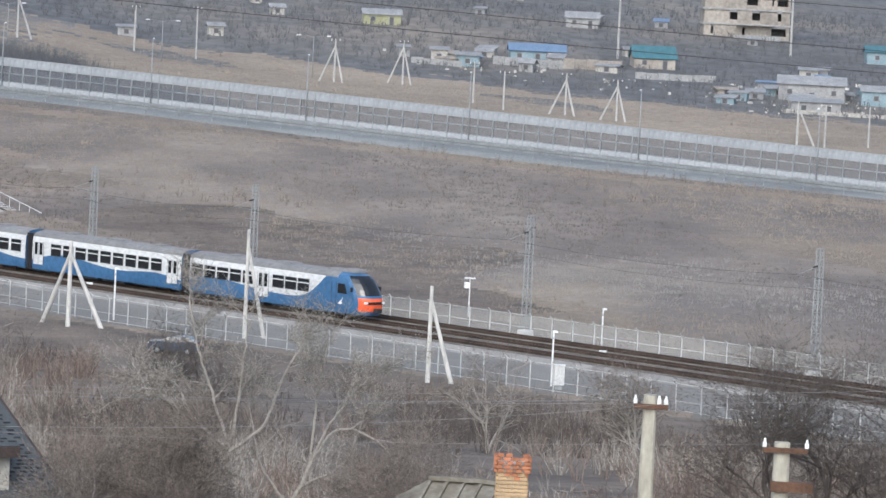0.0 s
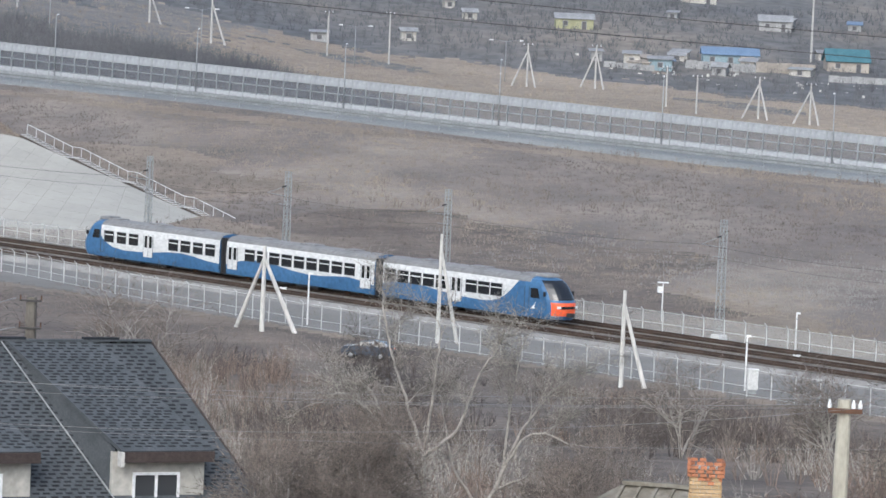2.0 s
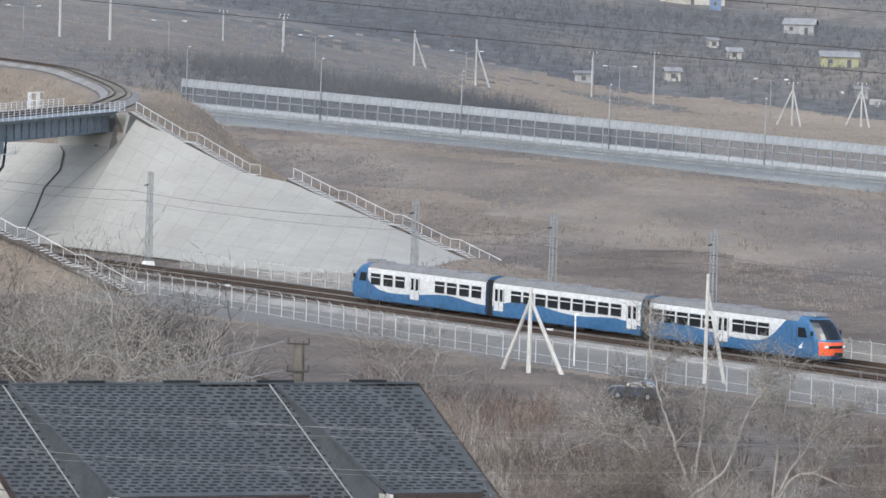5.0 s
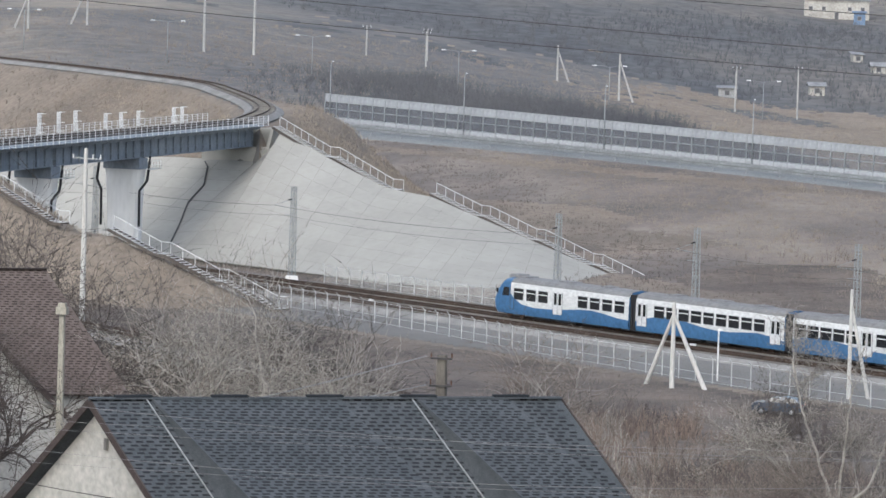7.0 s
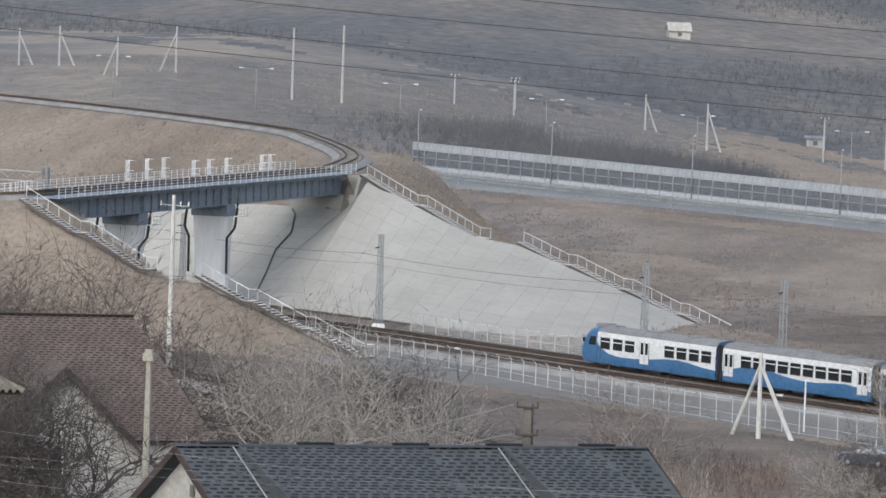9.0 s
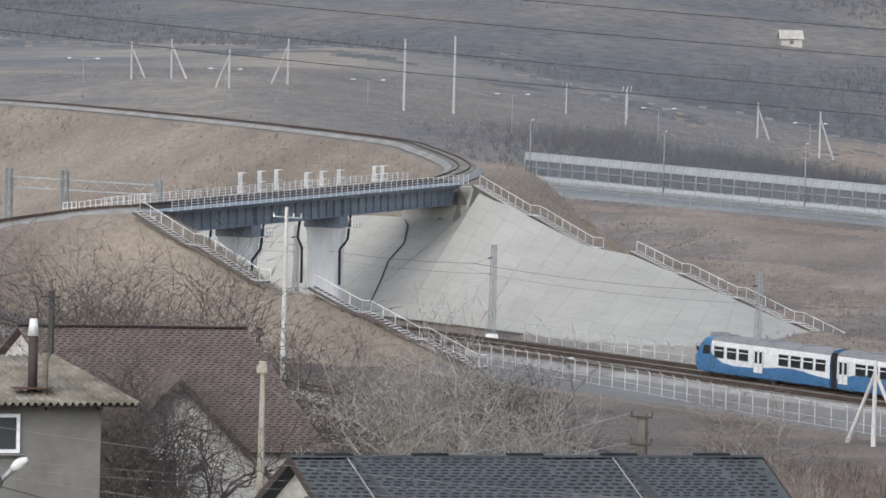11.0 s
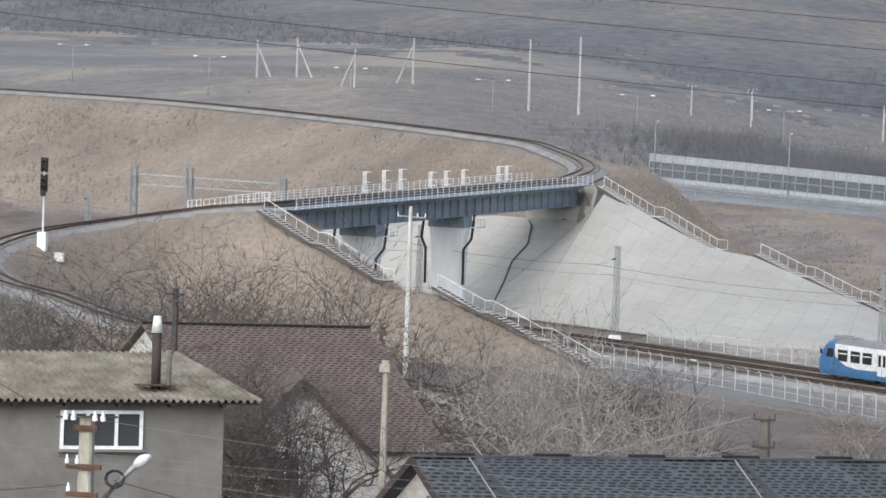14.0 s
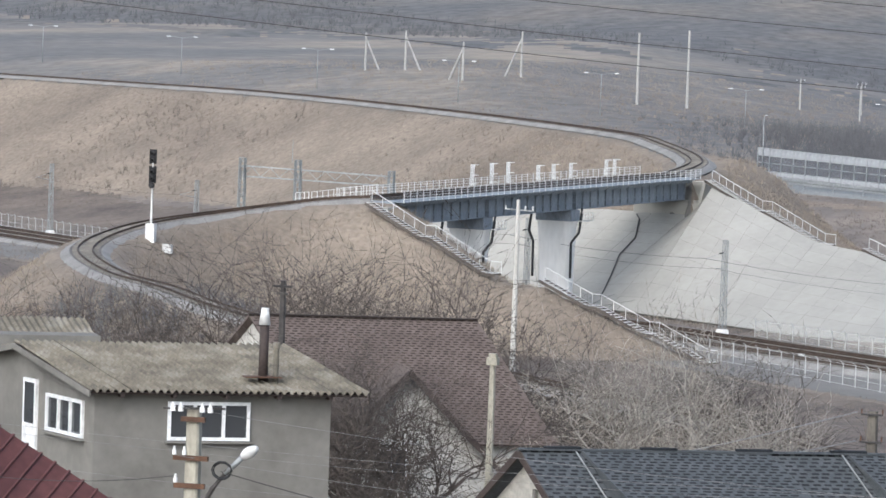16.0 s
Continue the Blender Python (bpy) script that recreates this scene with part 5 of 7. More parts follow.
def grey_house():
    C, g = Vector((-35.58, 105.3, 0)), 16.0
    ob = thing("grey_house", None, None, "two-storey grey rendered house with a mossy corrugated roof", "house")
    Lf, Lg, ez, rz = 6.35, 8.8, 23.62, 24.42
    E, G = C + U28 * Lf, C + W44 * Lg
    F = E + W44 * Lg
    t = 0.3
    up = Vector((0, 0, 1))
    part("front_wall", Mesh().prism([C + up * g, E + up * g, E + up * ez, C + up * ez], (0, 0, 0), W44 * t), M_RENDER, ob, "stained grey render")
    pk = C + W44 * (Lg / 2) + up * rz
    part("gable_wall", Mesh().prism([C + W44 * t + up * g, C + W44 * t + up * (ez - 0.02), pk - up * 0.02, G + up * (ez - 0.02), G + up * g], (0, 0, 0), U28 * t), M_RENDER, ob, "stained grey render")
    part("back_wall", Mesh().prism([G + up * g, F + up * g, F + up * ez, G + up * ez], (0, 0, 0), -W44 * t), M_RENDER, ob)
    pk2 = E + W44 * (Lg / 2) + up * rz
    part("gable_wall", Mesh().prism([E + W44 * t + up * g, E + W44 * t + up * (ez - 0.02), pk2 - up * 0.02, F - W44 * t + up * (ez - 0.02), F - W44 * t + up * g], (0, 0, 0), -U28 * t), M_RENDER, ob)
    outF = Vector((U28.y, -U28.x, 0))
    outG = Vector((-W44.y, W44.x, 0))
    window(ob, C, U28, outF, 1.95, 4.16, 22.3, 23.33, (2.68, 3.45))
    window(ob, C, W44, outG, 0.6, 2.92, 22.26, 23.26, (1.38, 2.12))
    dr = part("balcony_door", Mesh().box(C + W44 * 3.95 + up * 22.55 + outG * 0.03, (0.85, 0.1, 2.0), math.atan2(W44.y, W44.x)), M_PVC, ob, "white glazed balcony door")
    part("pane", Mesh().box(C + W44 * 3.95 + up * 22.9 + outG * 0.07, (0.6, 0.04, 1.1), math.atan2(W44.y, W44.x)), M_PANE, dr)
    bal = part("balcony", Mesh().box(C + W44 * 4.9 + up * 21.5 + outG * 0.6, (2.6, 1.2, 0.12), math.atan2(W44.y, W44.x)), M_RENDER, ob)
    for i in range(9):
        part("baluster", Mesh().box(C + W44 * (3.7 + 0.3 * i) + up * 22.0 + outG * 1.15, (0.03, 0.03, 0.95)), M_DARK, bal)
    for z in (22.05, 22.25, 22.47):
        part("balcony_rail", Mesh().beam(C + W44 * 3.65 + up * z + outG * 1.15, C + W44 * 6.2 + up * z + outG * 1.15, 0.035, 0.035), M_DARK, bal)
    # roof
    ridge0 = C + W44 * (Lg / 2) - U28 * 0.35 + up * (rz + 0.07)
    eave0 = C - W44 * 0.5 - U28 * 0.35 + up * (ez + 0.02)
    dn = eave0 - ridge0
    run = dn.length
    dn.normalize()
    rf = part("roof", slab(ridge0 - up * 0.05, ridge0 - up * 0.05 + U28 * (Lf + 1.1), ridge0 - up * 0.05 + U28 * (Lf + 1.1) + dn * (run - 0.05), ridge0 - up * 0.05 + dn * (run - 0.05), 0.06), M_FASCIA, ob)
    corrugated(rf, ridge0, U28, dn, Lf + 1.15, run, 7, 2)
    dn2 = (G + W44 * 0.5 - U28 * 0.35 + up * (ez + 0.02)) - ridge0
    r2 = dn2.length
    dn2.normalize()
    part("roof_rear", slab(ridge0, ridge0 + U28 * (Lf + 1.1), ridge0 + U28 * (Lf + 1.1) + dn2 * r2, ridge0 + dn2 * r2, 0.06), M_SLATE, ob)
    part("verge_board", Mesh().beam(ridge0 - up * 0.1, ridge0 - up * 0.1 + dn * run, 0.05, 0.16), M_RENDER, ob)
    part("verge_board", Mesh().beam(ridge0 - up * 0.1, ridge0 - up * 0.1 + dn2 * r2, 0.05, 0.16), M_RENDER, ob)
    for i in range(5):
        part("rafter_end", Mesh().box(C + U28 * (0.6 + 1.4 * i) - W44 * 0.2 + up * (ez - 0.1), (0.1, 0.5, 0.14), radians(28)), M_FASCIA, ob)
    fl = part("flue", Mesh().tube((-31.8, 108.0, 23.7), (-31.8, 108.0, 25.35), 0.13, 0.13, 12), M_FASCIA, ob, "dark rusty steel flue", True)
    part("flue_cap", Mesh().tube((-31.8, 108.0, 25.35), (-31.8, 108.0, 25.8), 0.16, 0.1, 12), M_RAILING, fl, "pale galvanised cap", True)
    part("rust_plate", Mesh().box((-31.75, 107.75, 23.98), (1.0, 0.5, 0.03), radians(28)), M_RUST, fl)
    part("vent_pipe", Mesh().tube((-31.42, 107.9, 23.8), (-31.42, 107.9, 24.75), 0.075, 0.075, 10).tube((-31.42, 107.9, 24.75), (-31.42, 107.9, 24.9), 0.1, 0.1, 10), M_SLATE, ob)


grey_house()


def shingle_house():
    up = Vector((0, 0, 1))
    L, R = Vector((-32.54, 142.0, 18.95)), Vector((-17.08, 149.5, 18.95))
    al = (R - L).normalized()
    ln = (R - L).length
    ob = thing("dark_roofed_house", None, None, "cream house under a steep dark grey shingle roof with dormers", "house")
    run, drop, back = 7.2, 5.75, 7.2
    dn = (FRONT * run - up * drop)
    rl = dn.length
    dn.normalize()
    db = (-FRONT * back - up * drop).normalized()
    front = part("roof_slope", slab(L, R, R + dn * rl, L + dn * rl, 0.12), M_SHINGLE, ob, "dark grey shingled slope")
    rear = part("roof_slope", slab(L, R, R + db * rl, L + db * rl, 0.12), M_SHINGLE, ob, "dark grey shingled slope")
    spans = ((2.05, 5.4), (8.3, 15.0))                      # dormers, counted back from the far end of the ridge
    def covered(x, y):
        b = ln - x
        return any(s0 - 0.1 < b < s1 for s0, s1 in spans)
    shingle_slots(front, L, al, dn, ln, rl, M_SLOT, 120, covered)
    # ridge caps
    for i in range(5):
        part("ridge_vent", Mesh().box(L.lerp(R, (i + 0.45) / 5) + up * 0.08, (1.3, 0.3, 0.1), math.atan2(al.y, al.x)), M_SLOT, ob)
    part("ridge_cap", Mesh().beam(L + up * 0.02, R + up * 0.02, 0.34, 0.06), M_SHINGLE, ob)
    # gable walls
    for P, s in ((L + al * 0.55, 1), (R - al * 0.55, -1)):
        a, b = P + FRONT * 6.6 - up * 5.4, P - FRONT * 6.6 - up * 5.4
        part("gable_wall", Mesh().prism([P - up * 0.18, a - up * 0.1, a - up * 4, b - up * 4, b - up * 0.1], (0, 0, 0), al * 0.3 * s), M_CREAM, ob, "cream plaster gable")
    part("gable_vent", Mesh().box(L + al * 0.5 - up * 1.55 + FRONT * 0.2, (0.08, 0.3, 0.4), math.atan2(al.y, al.x)), M_RENDER, ob)
    for e in (L, R):
        part("verge_trim", Mesh().beam(e - up * 0.12, e + dn * rl - up * 0.12, 0.07, 0.24), M_FASCIA, ob)
        part("verge_trim", Mesh().beam(e - up * 0.12, e + db * rl - up * 0.12, 0.07, 0.24), M_FASCIA, ob)
    # shed dormers
    dd = (FRONT * 6.45 - up * 3.22)
    dl = dd.length
    dd.normalize()
    outf = Vector((al.y, -al.x, 0))
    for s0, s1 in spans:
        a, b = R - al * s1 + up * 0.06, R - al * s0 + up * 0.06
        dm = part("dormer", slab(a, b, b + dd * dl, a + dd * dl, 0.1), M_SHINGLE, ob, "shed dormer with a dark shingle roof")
        shingle_slots(dm, a, al, dd, (b - a).length, dl, M_SLOT, 90)
        ea, eb = a + dd * dl, b + dd * dl
        part("fascia", Mesh().beam(ea - up * 0.22, eb - up * 0.22, 0.06, 0.36), M_FASCIA, dm, "dark brown fascia board")
        part("verge_trim", Mesh().beam(a - up * 0.03, ea - up * 0.03, 0.06, 0.12), M_SHINGLE, dm)
        fa, fb = a + FRONT * 5.95 - up * 3.3, b + FRONT * 5.95 - up * 3.3
        part("dormer_wall", Mesh().prism([fa, fb, fb - up * 2.4, fa - up * 2.4], (0, 0, 0), -outf * 0.2), M_CREAM, dm, "cream plaster dormer wall")
        for q, t in ((a, 1), (b, -1)):
            part("dormer_cheek", Mesh().face([q + al * 0.1 * t - up * 0.1, q + al * 0.1 * t + FRONT * 5.95 - up * 3.2, q + al * 0.1 * t + FRONT * 5.95 - up * 4.9]), M_SHINGLE, dm)
        base = Vector((fa.x, fa.y, 0))
        w = (fb - fa).length
        zt = fa.z - 0.72
        if w < 4:
            window(dm, base, al, outf, 0.75, 2.45, zt - 1.5, zt, (1.6,))
        else:
            window(dm, base, al, outf, 0.9, 2.5, zt - 1.5, zt, (1.7,))
            window(dm, base, al, outf, 4.1, 5.7, zt - 1.5, zt, (4.9,))
        part("end_flashing", Mesh().box(ea - up * 0.28 - al * 0.03, (0.12, 0.4, 0.5), math.atan2(al.y, al.x)), M_PALEWALL, dm, "pale metal flashing")
        # valley pipe beside the dormer
        v0, v1 = a - al * 0.25 + up * 0.05, a - al * 0.05 + dn * rl * 0.99 + up * 0.12
        part("lightning_rod", Mesh().path([v0, v0.lerp(v1, 0.5), v1], 0.026, 6), M_GALV, ob, "pale metal conductor along the valley")
    part("front_wall", Mesh().prism([L + FRONT * 6.6 - up * 5.4, R + FRONT * 6.6 - up * 5.4, R + FRONT * 6.6 - up * 9.4, L + FRONT * 6.6 - up * 9.4], (0, 0, 0), -outf * 0.3), M_CREAM, ob)


shingle_house()


def brown_house():
    up = Vector((0, 0, 1))
    L, R = Vector((-60.62, 203.0, 18.66)), Vector((-49.94, 207.5, 18.66))
    al = (R - L).normalized()
    ln = (R - L).length
    ob = thing("brown_roofed_house", None, None, "pale old house under a steep brown shingle roof", "house")
    dn = FRONT * 7.46 - up * 5.6
    rl = dn.length
    dn.normalize()
    db = -FRONT * 7.46 - up * 5.6
    db.normalize()
    fr = part("roof_slope", slab(L, R, R + dn * rl, L + dn * rl, 0.12), M_BSHINGLE, ob, "brown shingled slope")
    part("roof_slope", slab(L, R, R + db * rl, L + db * rl, 0.12), M_BSHINGLE, ob, "brown shingled slope")
    shingle_slots(fr, L, al, dn, ln, rl, M_BSLOT, 90)
    part("ridge_cap", Mesh().beam(L + up * 0.02, R + up * 0.02, 0.36, 0.08), M_BSLOT, ob)
    for P, s in ((L + al * 0.4, 1), (R - al * 0.4, -1)):
        a, b = P + FRONT * 6.8 - up * 5.2, P - FRONT * 6.8 - up * 5.2
        part("gable_wall", Mesh().prism([P - up * 0.2, a, a - up * 5, b - up * 5, b], (0, 0, 0), al * 0.3 * s), M_PALEWALL, ob)
    outf = Vector((al.y, -al.x, 0))
    part("front_wall", Mesh().prism([L + FRONT * 6.8 - up * 5.2, R + FRONT * 6.8 - up * 5.2, R + FRONT * 6.8 - up * 10, L + FRONT * 6.8 - up * 10], (0, 0, 0), -outf * 0.3), M_PALEWALL, ob)
    # front gable wing
    pk = Vector((-51.0, 198.2, 16.75))
    hw, gd = 4.6, 4.7
    back = -outf
    a, b = pk - al * hw - up * gd, pk + al * hw - up * gd
    wing = part("wing", Mesh().prism([pk - up * 0.15, b - up * 0.15, b - up * 5, a - up * 5, a - up * 0.15], outf * -0.25, back * 0.3), M_PALEWALL, ob, "weathered white gable wing")
    for e in (a, b):
        part("wing_roof", slab(pk + outf * 0.5, pk + back * 4.5, e + back * 4.5, e + outf * 0.5, 0.12), M_BSHINGLE, wing, "brown shingled wing roof")
        part("verge_trim", Mesh().beam(pk + outf * 0.52 - up * 0.14, e + outf * 0.52 - up * 0.14, 0.08, 0.3), M_FASCIA, wing)
    part("lattice_trim", Mesh().box(pk - up * 3.55 - outf * 0.2 - al * 0.5, (2.2, 0.12, 0.28), math.atan2(al.y, al.x)), M_WHITE, wing, "white lattice trim")
    window(wing, Vector((pk.x, pk.y, 0)) - al * 1.4 - outf * 0.25, al, outf, 0, 1.5, pk.z - 5.4, pk.z - 3.9, (0.75,))


brown_house()


def chimney_house():
    ob = thing("slate_roofed_house", None, None, "low house with an old grey sheet roof and brick chimney", "house")
    up = Vector((0, 0, 1))
    a = Vector((-0.05, 82.4, 23.12))
    al, dn = Vector((1.0, -0.1, -0.02)).normalized(), Vector((-0.25, -0.75, -0.42)).normalized()
    rf = part("roof", slab(a, a + al * 1.75, a + al * 1.75 + dn * 3.6, a + dn * 3.6, 0.08), M_SLATE, ob, "old grey sheet roof")
    dl = Vector((-0.78, -0.3, -0.42)).normalized()
    part("roof_hip", slab(a, a + dn * 3.6, a + dn * 3.6 + dl * 3.0, a + dl * 3.0, 0.08), M_SLATE, ob, "old grey sheet roof")
    for i in range(6):
        part("sheet_lap", Mesh().beam(a + al * (0.05 + 0.33 * i) + up * 0.03, a + al * (0.05 + 0.33 * i) + dn * 3.4 + up * 0.03, 0.06, 0.04), M_SLATE, rf)
    part("ridge_piece", Mesh().beam(a + up * 0.04, a + al * 0.9 + up * 0.05, 0.22, 0.08), M_SLATE, rf)
    part("ridge_piece", Mesh().beam(a + al * 0.85 + up * 0.06, a + al * 1.7 + up * 0.03, 0.2, 0.08), M_SLATE, rf)
    part("wall", Mesh().box((0.6, 82.0, 20.3), (3.4, 4.5, 4.0), radians(-6)), M_PALEWALL, ob)
    ch = part("chimney", Mesh().box((1.53, 80.6, 22.6), (0.54, 0.54, 2.3)), M_MORTAR, ob, "worn brick chimney")
    bl = Mesh().box((0, 0, 0), (0.125, 0.066, 0.062), taper=0.97)
    meshes = {m: bl.data("brick", m) for m in (M_BRICK, M_OCHRE)}
    rnd = random.Random(12)
    z, row = 21.9, 0
    while z < 23.86:
        flare = 0.045 if z > 23.58 else 0.0
        n = 4
        half = 0.27 + flare
        for side in range(4):
            for i in range(n):
                x = -half + 0.07 + (2 * half - 0.14) * i / (n - 1) + (0.03 if row % 2 else -0.02)
                if z > 23.8 and rnd.random() < 0.3:
                    continue
                y = -half - 0.008 + rnd.uniform(-0.006, 0.008)
                q = part("brick", meshes[M_BRICK if z > 23.62 or rnd.random() < 0.35 and z > 23.45 else M_OCHRE], None, ch)
                a2 = side * math.pi / 2
                q.matrix_local = Matrix.Translation((1.53 + x * math.cos(a2) - y * math.sin(a2), 80.6 + x * math.sin(a2) + y * math.cos(a2), z)) @ Matrix.Rotation(a2 + rnd.uniform(-0.03, 0.03), 4, "Z")
        z += 0.075
        row += 1


chimney_house()

mr = thing("maroon_roof", None, None, "maroon ribbed metal roof of a lean-to", "roof")
a, al, dn = Vector((-27.6, 76.4, 25.45)), Vector((0.8, 0.1, -0.47)).normalized(), Vector((-0.1, -1.0, -0.45)).normalized()
part("sheet", slab(a - al * 1.5, a + al * 4.2, a + al * 4.2 + dn * 4, a - al * 1.5 + dn * 4, 0.05), M_REDROOF, mr)
for i in range(18):
    p = a - al * 1.4 + al * 0.32 * i
    part("rib", Mesh().beam(p + Vector((0, 0, 0.02)), p + dn * 4 + Vector((0, 0, 0.02)), 0.05, 0.04), M_REDROOF, mr)
part("wall", Mesh().box((-26.3, 75.4, 21.5), (4.6, 1.6, 3.6)), M_PALEWALL, mr)
br = thing("shed_roof", None, None, "pale corrugated shed roof behind the grey house", "roof")
a = Vector((-43.6, 118.5, 24.35))
corrugated(br, a, U28, Vector((0.55, -0.75, -0.36)).normalized(), 3.0, 3.0, 3, 1, 0.2, 0.035)
part("shed_wall", Mesh().box((-41.6, 118.3, 20.5), (3.0, 2.2, 7.0), radians(28)), M_RENDER, br)


# ---- near utility poles ----
def insulator(parent, p, h=0.125, r=0.03):
    part("insulator", Mesh().tube(p, p + Vector((0, 0, h * 0.55)), r, r * 1.05, 10).tube(p + Vector((0, 0, h * 0.55)), p + Vector((0, 0, h)), r * 0.7, r * 0.5, 10), M_PORC, parent, "white porcelain insulator")


M_OLDPOLE = mat("sooty_old_pole", (0.085, 0.075, 0.064), (0.17, 0.155, 0.13), 1.5, 14.0, rough=0.9, bump=0.3, stretch=(1, 1, 0.4))


def concrete_pole(x, y, top, arms, label, w=0.22, matl=None):
    ob = thing("concrete_pole", None, None, label, "utility pole", "near utility poles", at=Matrix.Translation((x, y, 0)))
    g = gz(x, y) - 0.4
    m = Mesh()
    i0 = 0
    for z, s in ((g, w * 1.5), (top, w * 0.86)):
        for dx, dy in ((-1, -0.7), (-0.7, -1), (0.7, -1), (1, -0.7), (1, 0.7), (0.7, 1), (-0.7, 1), (-1, 0.7)):
            m.v.append((dx * s / 2, dy * s / 2, z))
    for j in range(8):
        m.f.append((j, (j + 1) % 8, 8 + (j + 1) % 8, 8 + j))
    m.f.append(tuple(range(8, 16)))
    m.mi = [0] * 9
    part("pole", m, matl or M_POLE_Y, ob)
    for z, x0, x1, ins in arms:
        part("crossarm", Mesh().beam((x0, -w * 0.55, z), (x1, -w * 0.55, z), 0.06, 0.07), M_DARK if matl else M_RUST, ob, "dark steel crossarm" if matl else "rusty steel crossarm")
        for xi in ins:
            insulator(ob, Vector((xi, -w * 0.55, z + 0.04)))
    return ob


concrete_pole(3.15, 62, 27.1, [(26.94, -0.24, 0.26, (-0.22, 0.13, 0.23))], "weathered concrete utility pole with white insulators", 0.22)
p2 = concrete_pole(4.96, 60, 26.72, [(26.62, -0.28, 0.36, (-0.26, 0.34))], "grey concrete utility pole with two insulators", 0.25)
part("fuse_box", Mesh().box((0.15, -0.1, 26.1), (0.6, 0.2, 0.14)), M_RUST, p2)
l1 = concrete_pole(-18.08, 58, 27.86, [(27.72, -0.16, 0.2, ()), (27.16, -0.26, 0.26, (-0.25, -0.1)), (26.76, -0.24, 0.22, (-0.22,))], "weathered concrete pole carrying a street light and wires", 0.22)
part("top_rail", Mesh().beam((-0.42, -0.15, 27.86), (0.5, -0.15, 27.9), 0.03, 0.03), M_DARK, l1)
for x in (-0.28, -0.16, 0.16, 0.28):
    insulator(l1, Vector((x, -0.15, 27.83)), 0.13, 0.04)
la = part("lamp_arm", Mesh().path([(0.05, -0.1, 26.2), (0.35, -0.15, 26.75), (0.58, -0.18, 27.02)], 0.035, 8), M_DARK, l1, "dark steel lamp arm")
part("lamp_neck", Mesh().tube((0.54, -0.18, 26.97), (0.82, -0.2, 27.25), 0.032, 0.045, 10), M_GALV, la, "grey lamp neck", True)
hd = Mesh()
rings = []
for i in range(10):
    u = i / 9
    c, r = Vector((0.79, -0.2, 27.23)).lerp(Vector((1.02, -0.22, 27.38)), u), 0.03 + 0.055 * math.sin(math.pi * min(1, u * 0.88 + 0.1))
    ax = Vector((0.29, -0.02, 0.17)).normalized()
    e1 = ax.orthogonal().normalized()
    e2 = ax.cross(e1)
    rings.append(len(hd.v))
    hd.v.extend(tuple(c + (e1 * math.cos(k * math.pi / 6) + e2 * math.sin(k * math.pi / 6)) * r) for k in range(12))
for a, b in zip(rings[:-1], rings[1:]):
    hd.f.extend((a + k, a + (k + 1) % 12, b + (k + 1) % 12, b + k) for k in range(12))
hd.f.extend((tuple(rings[0] + k for k in reversed(range(12))), tuple(rings[-1] + k for k in range(12))))
hd.mi = [0] * len(hd.f)
part("lamp_head", hd, M_RAILING, la, "pale grey lamp head", True)
cl = Mesh()
for k in range(2):
    pts = [Vector((0.5 + (0.13 + 0.02 * k) * math.cos(a / 10 * 6.283), -0.2 - 0.02 * k, 27.02 + (0.11 + 0.02 * k) * math.sin(a / 10 * 6.283))) for a in range(11)]
    cl.path(pts, 0.012, 5)
part("cable_coil", cl, M_BLACK, la, "coil of black cable")
ip = concrete_pole(-21.75, 152, 20.1, [(19.98, -0.4, 0.4, ()), (18.98, -0.42, 0.4, ())], "sooty old utility pole with two short crossarms behind the dark roof", 0.4, M_OLDPOLE)
for x in (-0.38, 0.38):
    part("hook", Mesh().path([(x, -0.16, 18.98), (x, -0.16, 19.2)], 0.03), M_RUST, ip)
    part("hook", Mesh().path([(x, -0.16, 19.98), (x, -0.16, 20.18)], 0.03), M_RUST, ip)
bp = concrete_pole(-44.91, 190, 18.0, [], "grey concrete pole with a boxy head among bare trees", 0.26, M_POLE_Y)
part("pole_head", Mesh().box((0, 0, 18.05), (0.5, 0.5, 0.34)).box((0, 0, 18.3), (0.34, 0.34, 0.2)), M_POLE_Y, bp)
rp = concrete_pole(-40.6, 140, 24.5, [(24.3, -0.35, 0.35, ()), (24.05, -0.2, 0.2, ())], "dark utility pole with a crossarm behind the grey house", 0.2, M_DARK)

# ---- wires ----
M_WIRE_L = mat("bare_aluminium_wire", (0.2, 0.2, 0.2), (0.28, 0.28, 0.28), 1.0, 5.0, rough=0.5, bump=0.0)
for i, (za, zb) in enumerate(((25.0, 25.3), (24.7, 25.0), (23.9, 24.0))):
    wire("service_wire", (-36.0, 88 + i, za - 0.4), (14.0, 84 + i, zb + 0.2), 0.9, 0.0032, "thin pale service wire over the gardens", "service wires", M_WIRE_L)
for a, b, s in (((-18.3, 57.8, 27.9), (3.0, 61.8, 27.05), 0.5), ((-18.3, 57.8, 27.2), (3.4, 61.8, 27.0), 0.7)):
    wire("service_wire", a, b, s, 0.003, "thin pale service wire over the gardens", "service wires", M_WIRE_L)
wire("stay_wire", (-22.3, 151.8, 20.05), (-34.0, 158.0, 16.5), 0.1, 0.022, "pale stay wire from the old pole", "service wires", M_WIRE_L)
wire("stay_wire", (-22.3, 151.8, 19.0), (-30.0, 157.0, 17.0), 0.1, 0.022, "pale stay wire from the old pole", "service wires", M_WIRE_L)
wire("service_wire", (-17.6, 57.8, 27.0), (-9.5, 62.0, 25.4), 0.25, 0.007, "dark cable hanging from the street light pole", "service wires")
